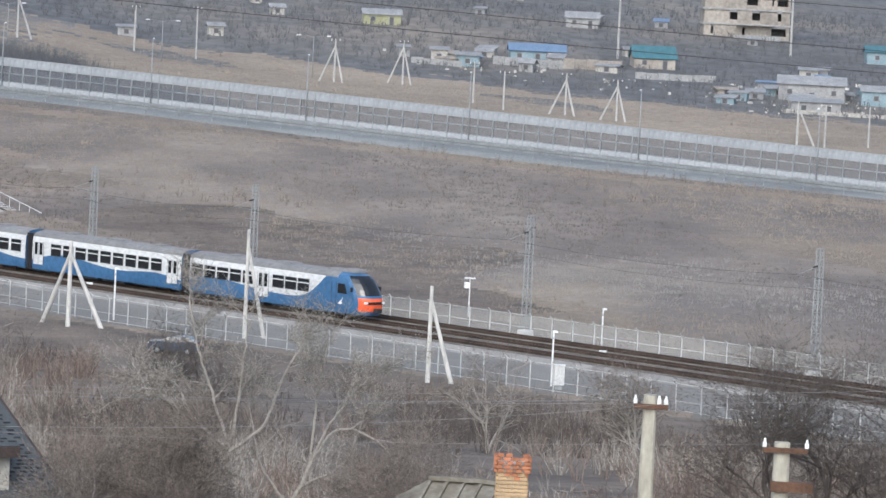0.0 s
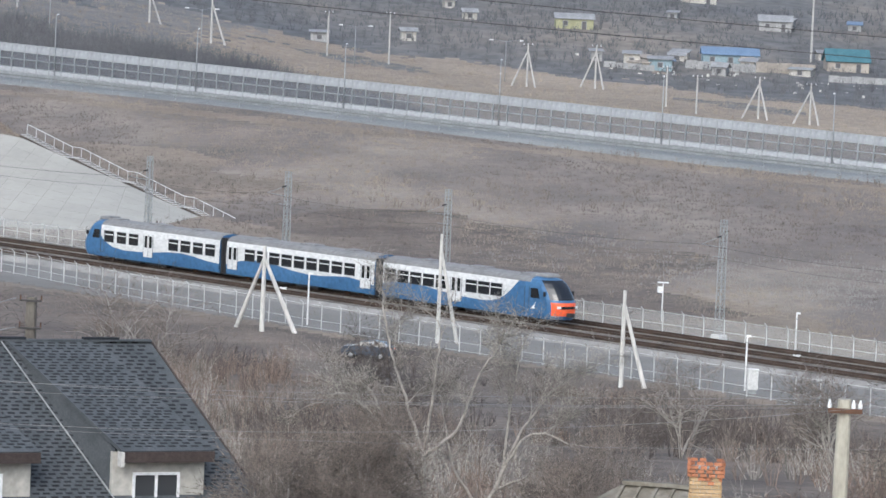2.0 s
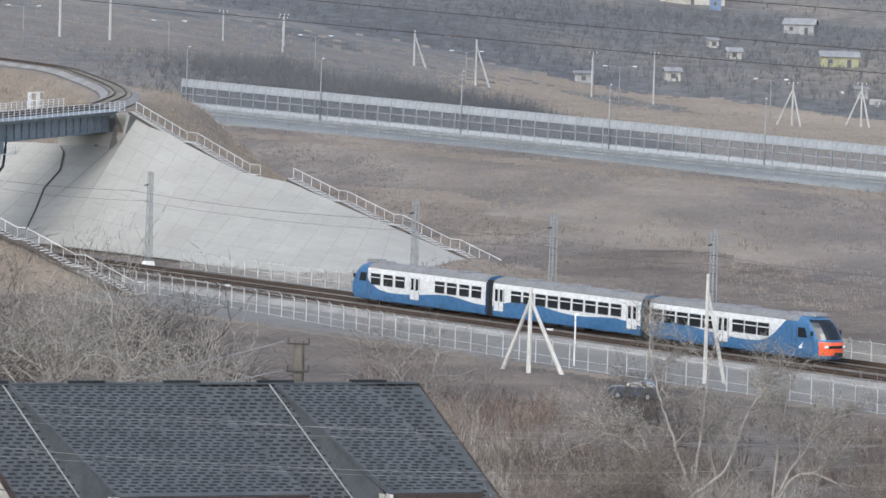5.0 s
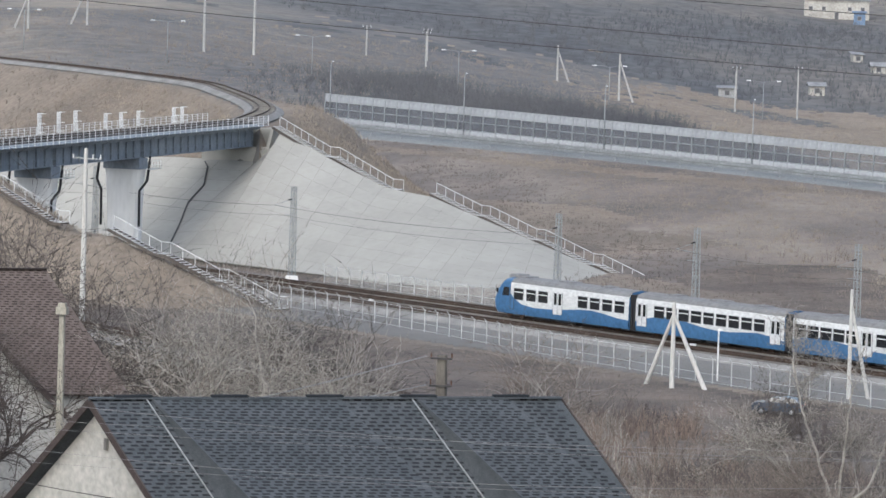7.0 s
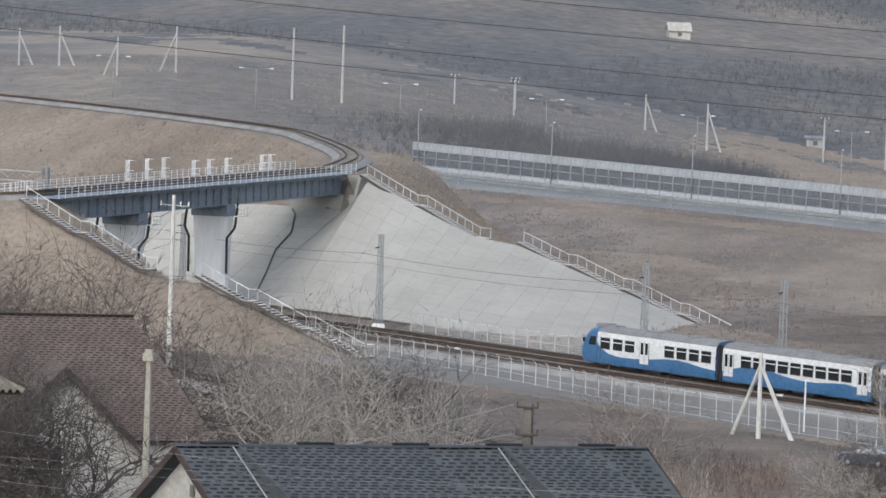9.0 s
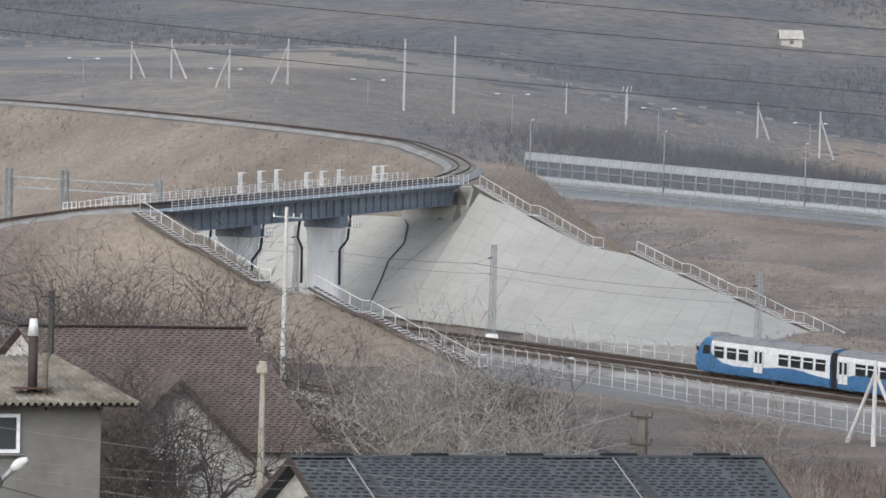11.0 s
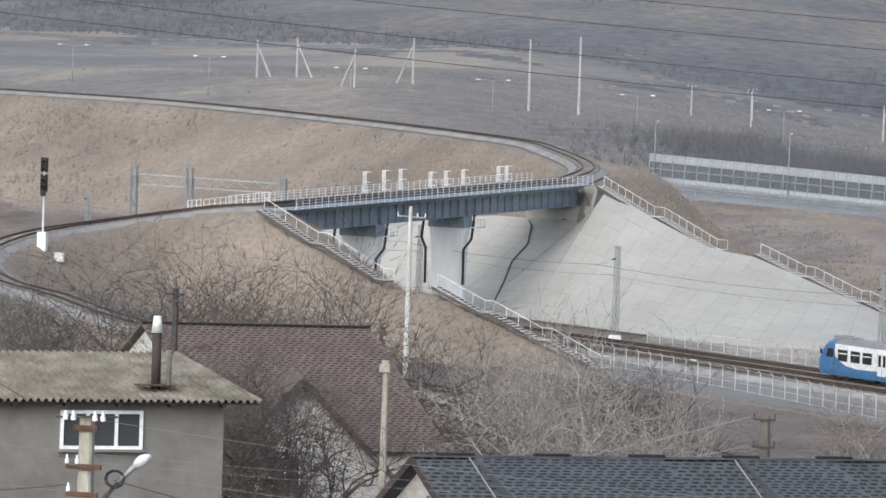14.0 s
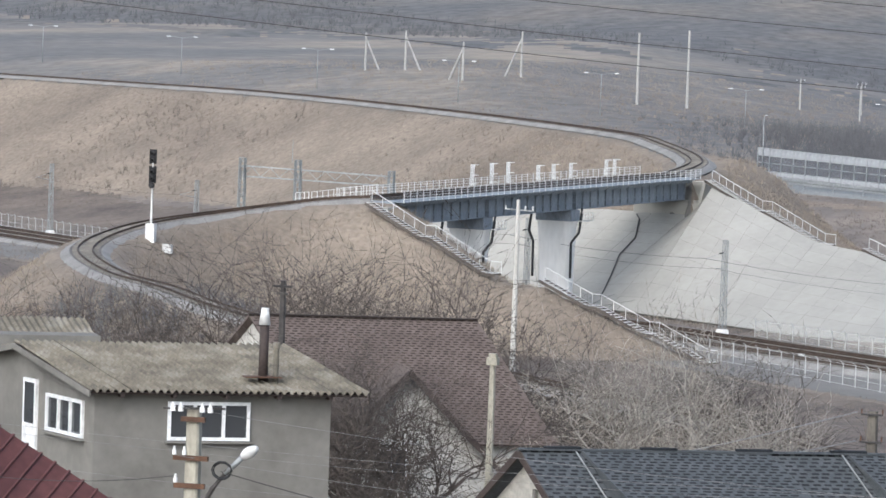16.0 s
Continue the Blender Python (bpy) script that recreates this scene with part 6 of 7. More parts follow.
wire("service_wire", (-18.3, 57.8, 26.9), (-25.0, 64.0, 26.2), 0.2, 0.006, "dark cable hanging from the street light pole", "service wires")


# ---- far village on the hillside ----
# blue roof and pale blue wall have haze mixed in as lower saturation
M_BLUE_ROOF = mat("hazed_blue_sheet_roof", (0.12, 0.18, 0.27), (0.16, 0.225, 0.32), 0.5, 3.0, rough=0.5, bump=0.05)
M_TEAL_ROOF = mat("teal_sheet_roof", (0.045, 0.12, 0.145), (0.075, 0.165, 0.19), 0.5, 3.0, rough=0.5, bump=0.05)
M_PALE_BLUE = mat("hazed_pale_blue_wall", (0.19, 0.265, 0.295), (0.26, 0.335, 0.365), 0.5, 3.0, rough=0.8, bump=0.05)
M_GREY_WALL = mat("grey_block_wall", (0.24, 0.24, 0.24), (0.34, 0.34, 0.335), 0.5, 3.0, rough=0.9, bump=0.1)
M_WHITE_BLOCK = mat("white_block_wall", (0.3, 0.285, 0.255), (0.47, 0.45, 0.41), 0.25, 2.0, rough=0.9, bump=0.1)
M_GREY_ROOF = mat("grey_sheet_roof", (0.2, 0.205, 0.21), (0.3, 0.305, 0.31), 0.5, 3.0, rough=0.8, bump=0.1)
M_YELLOW = mat("yellow_green_wall", (0.26, 0.26, 0.16), (0.33, 0.33, 0.21), 0.5, 3.0, rough=0.8, bump=0.05)
M_RUIN = mat("dirty_beige_block", (0.24, 0.215, 0.19), (0.38, 0.345, 0.3), 0.3, 1.5, rough=0.95, bump=0.2, island=0.12)
# colour stands for the shade inside far openings, lifted to grey for haze
M_HOLE = mat("hazed_opening_shade", (0.085, 0.085, 0.09), (0.12, 0.12, 0.125), 1.0, 5.0, rough=0.9, bump=0)


def cottage(x, y, w, d, h, rise, wall, roof, label, turn=0.0, shed=False):
    ob = thing("cottage", None, None, label, "house", "far cottages", at=Matrix.Translation((x, y, gz(x, y) - 0.4)) @ Matrix.Rotation(radians(turn), 4, "Z"))
    t = 0.25
    for n, c, s in (("wall", (0, -d / 2 + t / 2, h / 2), (w, t, h)), ("wall", (0, d / 2 - t / 2, h / 2), (w, t, h)), ("wall", (-w / 2 + t / 2, 0, h / 2), (t, d - 2 * t, h)), ("wall", (w / 2 - t / 2, 0, h / 2), (t, d - 2 * t, h))):
        part(n, Mesh().box(c, s), wall, ob)
    e = 0.4
    up = Vector((0, 0, 1))
    if shed:
        part("roof", slab((-w / 2 - e, d / 2 + e, h + rise), (w / 2 + e, d / 2 + e, h + rise), (w / 2 + e, -d / 2 - e, h), (-w / 2 - e, -d / 2 - e, h), 0.15), roof, ob)
    else:
        a, b = Vector((-w / 2 - e, 0, h + rise)), Vector((w / 2 + e, 0, h + rise))
        for sg in (-1, 1):
            o = Vector((0, sg * (d / 2 + e), -rise * (1 + 2 * e / d)))
            part("roof_slope", slab(a, b, b + o, a + o, 0.15), roof, ob)
        for sg in (-1, 1):
            part("gable", Mesh().prism([(sg * (w / 2 - 0.15), -d / 2, h), (sg * (w / 2 - 0.15), d / 2, h), (sg * (w / 2 - 0.15), 0, h + rise - 0.1)], (0, 0, 0), (0.12 * sg, 0, 0)), wall, ob)
    n = max(1, int(w / 3.2))
    for i in range(n):
        xx = -w / 2 + w * (i + 0.5) / n
        nm = "door" if i == n // 2 and n > 1 else "window"
        hh, zc = (2.0, 1.0) if nm == "door" else (1.1, h * 0.55)
        wn_ = part(nm, Mesh().box((xx, -d / 2 - 0.03, zc), (1.1, 0.1, hh)), M_GREY_ROOF, ob)
        part("pane", Mesh().box((xx, -d / 2 - 0.07, zc), (0.85, 0.06, hh - 0.25)), M_HOLE, wn_)
    return ob


cottage(16.9, 852, 11.0, 6, 2.6, 1.3, M_PALE_BLUE, M_BLUE_ROOF, "low pale blue cottage with a bright blue sheet roof", 3)
cottage(3.0, 830, 4.6, 4, 2.6, 0.5, M_PALE_BLUE, M_GREY_ROOF, "small turquoise hut with a flat grey roof", 0, True)
cottage(-2.6, 832, 3.2, 4, 3.0, 0.5, M_WHITE_BLOCK, M_GREY_ROOF, "small white hut with a rusty flat roof", 0, True)
cottage(40.5, 858, 8.4, 6, 2.6, 2.2, M_RUIN, M_TEAL_ROOF, "beige cottage with a teal gabled roof", 6)
cottage(68.5, 806, 12.5, 7, 3.6, 1.4, M_GREY_WALL, M_GREY_ROOF, "grey block cottage with a grey sheet roof", -4)
cottage(80.5, 803, 5.5, 6, 3.2, 0.9, M_PALE_BLUE, M_GREY_ROOF, "pale turquoise cottage with a low grey roof", -4)
cottage(66.5, 772, 9.0, 5, 2.6, 0.5, M_GREY_WALL, M_GREY_ROOF, "long grey shed with a low roof", -2, True)
cottage(-15.5, 905, 8.0, 5, 2.6, 1.0, M_YELLOW, M_GREY_ROOF, "yellow-green cottage on the hillside", 5)
cottage(-47.7, 850, 3.0, 3, 2.4, 0.6, M_WHITE_BLOCK, M_GREY_ROOF, "tiny white hut in the dry grass", 10)
cottage(-58.5, 1124, 17.0, 8, 5.2, 0.8, M_WHITE_BLOCK, M_GREY_ROOF, "long white block building with a flat roof", 4, True)
cottage(-51.5, 1105, 3.0, 3, 3.6, 0.3, M_BLUE_ROOF, M_BLUE_ROOF, "bright blue metal tank shed beside the white building", 4, True)
cottage(-123.1, 1115, 5.6, 5, 2.6, 2.0, M_WHITE_BLOCK, M_WHITE_BLOCK, "small white hut on the hillside", 15)
cottage(92, 900, 9, 6, 3, 1.2, M_PALE_BLUE, M_TEAL_ROOF, "pale turquoise cottage with a teal roof", 0)
cottage(-26, 985, 7, 5, 2.8, 1.2, M_GREY_WALL, M_GREY_ROOF, "grey cottage high on the hillside", -8)
cottage(12, 1010, 8, 5, 2.8, 1.3, M_WHITE_BLOCK, M_GREY_ROOF, "whitish cottage high on the hillside", 6)
cottage(-64, 830, 3.4, 3, 2.2, 0.4, M_GREY_WALL, M_GREY_ROOF, "grey garden shed on the hillside", 6, True)
cottage(28, 930, 7, 5, 2.6, 1.2, M_GREY_WALL, M_GREY_ROOF, "grey cottage among bare bushes", 0)


# sheds and huts crowded along the foot of the hillside
rv = random.Random(31)
SHED_LOOKS = ((M_GREY_WALL, M_GREY_ROOF, "grey garden shed with a sheet roof"), (M_PALE_BLUE, M_GREY_ROOF, "turquoise garden hut with a grey roof"), (M_WHITE_BLOCK, M_GREY_ROOF, "whitish block hut with a flat roof"), (M_RUIN, M_RUIN, "beige lean-to of old boards"), (M_GREY_ROOF, M_GREY_ROOF, "dull grey metal shed"), (M_GREY_WALL, M_BLUE_ROOF, "grey hut with a blue sheet roof"))
for cx, cy, sx, sy, n in ((2, 834, 7, 8, 5), (22, 850, 9, 10, 7), (66, 800, 10, 16, 12), (82, 850, 9, 25, 6), (30, 960, 45, 45, 6)):
    for i in range(n):
        wall, roof, lb = rv.choice(SHED_LOOKS)
        cottage(rv.gauss(cx, sx), rv.gauss(cy, sy), rv.uniform(1.8, 4.6), rv.uniform(2, 3.5), rv.uniform(1.5, 2.4), rv.uniform(0.2, 0.7), wall, roof, lb, rv.uniform(-20, 20), rv.random() < 0.7)


def ruin():
    ob = thing("unfinished_building", None, None, "unfinished beige block building with empty window openings", "building", at=Matrix.Translation((64.5, 938, gz(64.5, 938) - 0.5)) @ Matrix.Rotation(radians(4), 4, "Z"))
    W, fl = 19.0, 3.3
    for f in range(4):
        z = f * fl
        part("floor_slab", Mesh().box((0, 3, z), (W + 0.8, 9.0, 0.35)), M_GREY_WALL, ob)
        xs = ((-9.5, -8.0, -7.4, -1.0, -0.4, 5.5, 8.8, 9.5), (-9.5, -3.9, -2.2, 1.1, 2.9, 6.8, 7.6, 9.5), (-9.5, -0.2, 2.2, 5.4, 5.8, 6.6, 9.0, 9.5), (-9.5, -3.9, -2.2, 1.1, 2.9, 6.8, 7.6, 9.5))[f]
        for i in range(0, 8, 2):
            part("wall", Mesh().box(((xs[i] + xs[i + 1]) / 2, -1.0, z + fl / 2), (xs[i + 1] - xs[i], 0.4, fl - 0.36)), M_RUIN, ob)
        for i in range(1, 7, 2):
            part("parapet", Mesh().box(((xs[i] + xs[i + 1]) / 2, -1.0, z + 0.6), (xs[i + 1] - xs[i] - 0.02, 0.38, 0.85)), M_RUIN, ob)
            part("lintel", Mesh().box(((xs[i] + xs[i + 1]) / 2, -1.0, z + fl - 0.42), (xs[i + 1] - xs[i] - 0.02, 0.38, 0.45)), M_GREY_WALL, ob)
        part("side_wall", Mesh().box((W / 2 - 0.2, 3, z + fl / 2), (0.4, 7.5, fl - 0.36)), M_RUIN, ob)
        part("side_wall", Mesh().box((-W / 2 + 0.2, 3, z + fl / 2), (0.4, 7.5, fl - 0.36)), M_RUIN, ob)
        # inner wall coloured dark for the shade behind the empty openings
        part("shade_dark_rear_wall", Mesh().box((0, 2.0, z + fl / 2), (W - 1, 0.4, fl - 0.36)), M_HOLE, ob)
    part("balcony_slab", Mesh().box((1.5, -2.2, fl), (8.0, 2.0, 0.25)), M_GREY_WALL, ob)
    part("ground_slab", Mesh().box((2, -3.0, 0.4), (10.0, 3.0, 1.2)), M_GREY_WALL, ob)


ruin()


def plank_fence(a, b, h, matl, label):
    ob = thing("garden_fence", None, None, label, "fence", "garden fences")
    a, b = Vector(a), Vector(b)
    n = max(3, int((b - a).length / 2.2))
    for i in range(n):
        p, q = a.lerp(b, i / n), a.lerp(b, (i + 0.96) / n)
        z = gz(p.x, p.y) - 0.2
        part("panel", Mesh().box(((p.x + q.x) / 2, (p.y + q.y) / 2, z + h / 2), ((q - p).length, 0.1, h + random.Random(i).uniform(-0.15, 0.15)), math.atan2(b.y - a.y, b.x - a.x)), matl, ob)


plank_fence((8, 838, 0), (22, 840, 0), 1.8, M_GREY_WALL, "grey garden fence of upright sheets")
plank_fence((22, 842, 0), (34, 846, 0), 2.2, M_RUIN, "beige garden wall of panels")
plank_fence((36, 832, 0), (52, 834, 0), 1.5, M_GREY_WALL, "grey garden wall below the teal-roofed cottage")
plank_fence((-8, 826, 0), (2, 826, 0), 1.3, M_GREY_WALL, "broken grey garden fence")
plank_fence((60, 766, 0), (80, 770, 0), 0.9, M_WHITE_BLOCK, "low whitish garden wall")

# rubbish and stones strewn round the gardens
rs = np.random.RandomState(77)
deb = Mesh()
for i in range(110):
    cx, cy, sx, sy = ((64, 776, 7, 14), (12, 826, 12, 9), (52, 812, 10, 16), (72, 800, 9, 22))[i % 4]
    x, y = rs.normal(cx, sx), rs.normal(cy, sy)
    s = rs.uniform(0.15, 0.55)
    deb.box((x, y, gz(x, y) + s * 0.3), (s * rs.uniform(0.8, 3.0), s, s * rs.uniform(0.5, 1.6)), rs.uniform(0, 3), taper=0.8)
tagged(new("rubble", deb.data("rubble", M_PALEWALL)), "pale rubble and scrap strewn round the gardens", "rubble", kind="stuff")

# ---- power line over the valley ----
for za, zb, ya, yb, sg in ((39.5, 26.0, 330, 330, 2.0), (37.6, 24.3, 332, 332, 2.0), (41.5, 29.5, 330, 330, 2.0), (43.8, 31.5, 331, 331, 2.0)):
    wire("power_line", (-150.0, ya, za), (70.0, yb, zb), sg, 0.035, "dark overhead power line across the valley", "power lines", n=24)


# ---- winter vegetation ----
M_TWIG = mat("grey_brown_twigs", (0.125, 0.104, 0.089), (0.24, 0.203, 0.172), 0.12, 2.0, rough=0.95, bump=0, island=0.5)
M_TWIG_R = mat("reddish_twigs", (0.13, 0.1, 0.083), (0.24, 0.187, 0.15), 0.12, 2.0, rough=0.95, bump=0, island=0.5)
M_TWIG_P = mat("pale_dry_stems", (0.2, 0.182, 0.158), (0.33, 0.302, 0.26), 0.12, 2.0, rough=0.95, bump=0, island=0.5)
M_BARK = mat("pale_grey_bark", (0.25, 0.23, 0.2), (0.4, 0.37, 0.325), 1.2, 10.0, rough=0.95, bump=0.3, island=0.08)
M_BARK_D = mat("dark_bark", (0.058, 0.049, 0.043), (0.12, 0.101, 0.088), 1.2, 10.0, rough=0.95, bump=0.3, island=0.1)
M_BLADE = mat("straw_blades", (0.22, 0.187, 0.15), (0.335, 0.284, 0.222), 0.08, 1.0, rough=0.95, bump=0, island=0.1, grain=0.1)
M_BLADE_D = mat("brown_blades", (0.165, 0.142, 0.122), (0.265, 0.228, 0.19), 0.06, 1.0, rough=0.95, bump=0, island=0.12, grain=0.1)
M_FARBUSH = mat("far_grey_thicket", (0.098, 0.101, 0.108), (0.14, 0.139, 0.138), 0.03, 1.0, rough=0.95, bump=0, island=0.12)
M_WEED = mat("pale_grey_weeds", (0.22, 0.209, 0.192), (0.31, 0.295, 0.272), 0.1, 1.0, rough=0.95, bump=0, island=0.12, grain=0.1)
M_BLADE_K = mat("dark_heath", (0.12, 0.103, 0.094), (0.18, 0.156, 0.138), 0.06, 1.0, rough=0.95, bump=0, island=0.12, grain=0.1)
M_TWIG_D = mat("dark_twigs", (0.07, 0.06, 0.053), (0.13, 0.111, 0.097), 0.12, 2.0, rough=0.95, bump=0, island=0.3)


def spikes(p, q, r, sides=3):
    """Tapered twigs from points p to points q, base radius r: vertices and triangles."""
    n = len(p)
    d = q - p
    d = d / np.maximum(np.linalg.norm(d, axis=1, keepdims=True), 1e-6)
    ref = np.where(np.abs(d[:, 2:3]) < 0.9, np.array([[0, 0, 1.0]]), np.array([[1.0, 0, 0]]))
    a = np.cross(d, ref)
    a /= np.linalg.norm(a, axis=1, keepdims=True)
    b = np.cross(d, a)
    vs = [p + (a * math.cos(2 * math.pi * k / sides) + b * math.sin(2 * math.pi * k / sides)) * r[:, None] for k in range(sides)] + [q]
    v = np.stack(vs, 1).reshape(-1, 3)
    i = np.arange(n)[:, None] * (sides + 1)
    f = np.concatenate([np.concatenate([i + k, i + (k + 1) % sides, i + sides], 1) for k in range(sides)])
    return v, f


def shrubs(name, pos, height, matl, label, seed, stems=9, twigs=9, r0=0.022, cat="shrubs"):
    """Leafless shrubs at the given places: stems that fan out, each with side twigs."""
    rs = np.random.RandomState(seed)
    n = len(pos)
    P = np.repeat(pos, stems, 0)
    H = np.repeat(height, stems) * rs.uniform(0.55, 1.05, n * stems)
    az, ln = rs.uniform(0, 6.283, n * stems), rs.uniform(0.05, 0.75, n * stems)
    d = np.stack([np.cos(az) * ln, np.sin(az) * ln, np.ones(n * stems)], 1)
    d /= np.linalg.norm(d, axis=1, keepdims=True)
    P = P + np.stack([np.cos(az), np.sin(az), np.zeros_like(az)], 1) * (0.1 * H)[:, None]
    Q = P + d * H[:, None]
    P2 = P - np.array([[0, 0, 0.15]])
    S = np.repeat(P, twigs, 0) + np.repeat(d, twigs, 0) * (np.repeat(H, twigs) * rs.uniform(0.15, 0.95, n * stems * twigs))[:, None]
    td = np.repeat(d, twigs, 0) + rs.normal(0, 0.65, (n * stems * twigs, 3)) + np.array([[0, 0, 0.15]])
    td /= np.linalg.norm(td, axis=1, keepdims=True)
    E = S + td * (np.repeat(H, twigs) * rs.uniform(0.12, 0.42, n * stems * twigs))[:, None]
    v1, f1 = spikes(P2, Q, r0 * (0.6 + H * 0.25))
    v2, f2 = spikes(S, E, np.full(len(S), r0 * 0.55))
    ob = new(name, arrays(name, np.concatenate([v1, v2]), np.concatenate([f1, f2 + len(v1)]), matl))
    return tagged(ob, label, cat, kind="stuff")


def tufts(name, pos, height, width, k, matl, label, seed):
    """Grass tufts: k thin upright blades each."""
    rs = np.random.RandomState(seed)
    n = len(pos) * k
    B = np.repeat(pos, k, 0) + np.concatenate([rs.normal(0, 0.35, (n, 2)), np.full((n, 1), -0.06)], 1)
    H = np.repeat(height, k) * rs.uniform(0.5, 1.15, n)
    az = rs.uniform(0, 3.14159, n)
    s = np.stack([np.cos(az), np.sin(az), np.zeros(n)], 1) * (width * rs.uniform(0.6, 1.3, n))[:, None]
    T = B + np.concatenate([rs.normal(0, 0.28, (n, 2)) * H[:, None], H[:, None]], 1)
    v = np.stack([B - s, B + s, T], 1).reshape(-1, 3)
    ob = new(name, arrays(name, v, np.arange(n * 3).reshape(-1, 3), matl))
    return tagged(ob, label, "grass", kind="stuff")


def scatter(n, seed, a0, a1, r0, r1, keep):
    """Places on the ground between two bearings and two distances, thinned by keep(x, y, z, s, c)."""
    rs = np.random.RandomState(seed)
    a, r = np.radians(rs.uniform(a0, a1, n)), np.sqrt(rs.uniform(r0 * r0, r1 * r1, n))
    x, y = r * np.sin(a), r * np.cos(a)
    z = ground_z(x, y)
    s, c = (x - P0[0]) * DV[0] + (y - P0[1]) * DV[1], (x - P0[0]) * NV[0] + (y - P0[1]) * NV[1]
    k = keep(x, y, z, s, c, rs)
    return np.stack([x, y, z], 1)[k], rs


def off_tracks(x, y):
    return np.maximum(spine(x, y, UPPER, 3.4, 0.01), spine(x, y, LOWER, 3.4, 0.01)) < -50


def clear_of_houses(x, y):
    ok = np.ones(x.shape, bool)
    for hx, hy, hr in ((-33, 110, 9), (-24.5, 146, 12), (-54, 204, 10), (0.7, 82, 5), (-21, 335, 7.5), (-22, 328, 6), (-51, 198, 5)):
        ok &= np.hypot(x - hx, y - hy) > hr
    return ok


def in_scrub(x, y, z, s, c, rs):
    edge = np.clip((-c - 26) / 8, 0, 1)
    lane = (np.abs(c + 31.5 + bumps(x, y, 0.08, 1.0, 31)) < 1.8)
    return (c < -26.5) & off_tracks(x, y) & clear_of_houses(x, y) & ~lane & (rs.uniform(0, 1, x.shape) < 0.35 + 0.65 * edge) & (z < 11.5)


p, rs = scatter(7600, 41, -18.5, 7.5, 165, 352, lambda x, y, z, s, c, r: in_scrub(x, y, z, s, c, r) & (bumps(x, y, 0.3, 2.0, 53) + bumps(x, y, 0.11, 1.5, 54) + r.normal(0, 0.35, x.shape) > 0.15))
tone = bumps(p[:, 0], p[:, 1], 0.07, 3.0, 17) + rs.normal(0, 0.45, len(p)) + np.clip((-24 - p[:, 0]) / 14, -0.55, 1.0)
cc = (p[:, 0] - P0[0]) * NV[0] + (p[:, 1] - P0[1]) * NV[1]
hh = rs.uniform(1.2, 3.0, len(p)) * np.clip((-cc - 22) / 26, 0.28, 1) * np.where(p[:, 2] > 3.5, 0.75, 1.0)
hh = np.where((np.abs(p[:, 0] + 20.3) < 5) & (p[:, 1] > 290), np.minimum(hh, 0.9), hh)
for nm, sel, ml, lb in (("dark_scrub", tone < -0.75, M_TWIG_D, "dark leafless bushes below the railway fence"), ("grey_scrub", (tone >= -0.75) & (tone < -0.1), M_TWIG, "leafless grey-brown scrub below the railway fence"), ("red_scrub", (tone >= -0.1) & (tone < 0.7), M_TWIG_R, "leafless reddish-brown scrub below the railway fence"), ("pale_scrub", tone >= 0.7, M_TWIG_P, "pale dry stems among the scrub")):
    shrubs(nm, p[sel], hh[sel], ml, lb, 5, 8, 7, 0.034)

# scrub and thickets on the banks, in the field and beyond the road
p, rs = scatter(2600, 43, -20, 7.5, 340, 620, lambda x, y, z, s, c, r: (c > 24) & (y < road_y(x) - 16) & off_tracks(x, y) & (bumps(x, y, 0.045, 3, 19) > 0.25) & (spine(x, y, STAIR_R, 3, 1.2) < z - 1.0))
shrubs("field_scrub", p, rs.uniform(0.5, 1.5, len(p)), M_TWIG, "low grey-brown scrub in the dry field", 6, 6, 5, 0.03)
p, rs = scatter(220, 44, -20, -8, 380, 470, lambda x, y, z, s, c, r: (c < -14) & (z > 0.5) & off_tracks(x, y) & (bumps(x, y, 0.09, 3, 29) > 0.4))
shrubs("bank_scrub", p, rs.uniform(0.6, 1.5, len(p)), M_TWIG_R, "low reddish scrub on the grassy bank", 7, 7, 6, 0.026)
p, rs = scatter(5200, 42, -20, -9, 335, 425, lambda x, y, z, s, c, r: (c < -13) & (z > 0.4) & (z < 9.5) & off_tracks(x, y) & (spine(x, y, STAIR_L, 2, 0.6) < z) & (bumps(x, y, 0.16, 2.5, 57) + np.clip((5.2 - z) / 3.5, -1.2, 1.1) + r.normal(0, 0.35, x.shape) > 0.45))
shrubs("foot_scrub", p, rs.uniform(0.6, 1.7, len(p)), M_TWIG_R, "reddish-brown bushes over the foot of the grassy bank", 22, 7, 6, 0.028)
p, rs = scatter(15000, 45, -12, -1.0, 600, 760, lambda x, y, z, s, c, r: (y > road_y(x) + 10) & (r.uniform(0, 1, x.shape) < (0.75 + 0.35 * bumps(x, y, 0.12, 2, 83)) * np.clip((x + 150) / 45, 0.08, 1) ** 1.5) & (y < road_y(x) + np.clip(-(x + 20) * 1.2, 10, 85) + 16 * bumps(x, y, 0.05, 2, 37)) & (x > -150 + 12 * bumps(x, y, 0.08, 1.5, 71)) & (x < -26) & (bumps(x, y, 0.03, 3, 61) > -1.2) & off_tracks(x, y) & (spine(x, y, UPPER, 9, 0.01) < -50))
M_THICKET = mat("blue_grey_thicket", (0.095, 0.098, 0.106), (0.145, 0.144, 0.146), 0.03, 1.0, rough=0.95, bump=0, island=0.12)
shrubs("thicket", p, rs.uniform(1.4, 4.2, len(p)) * np.clip(-(p[:, 0] + 15) / 30, 0.5, 1.1) * np.clip((p[:, 0] + 150) / 40, 0.35, 1), M_THICKET, "grey leafless thicket behind the noise barrier", 8, 6, 5, 0.055)
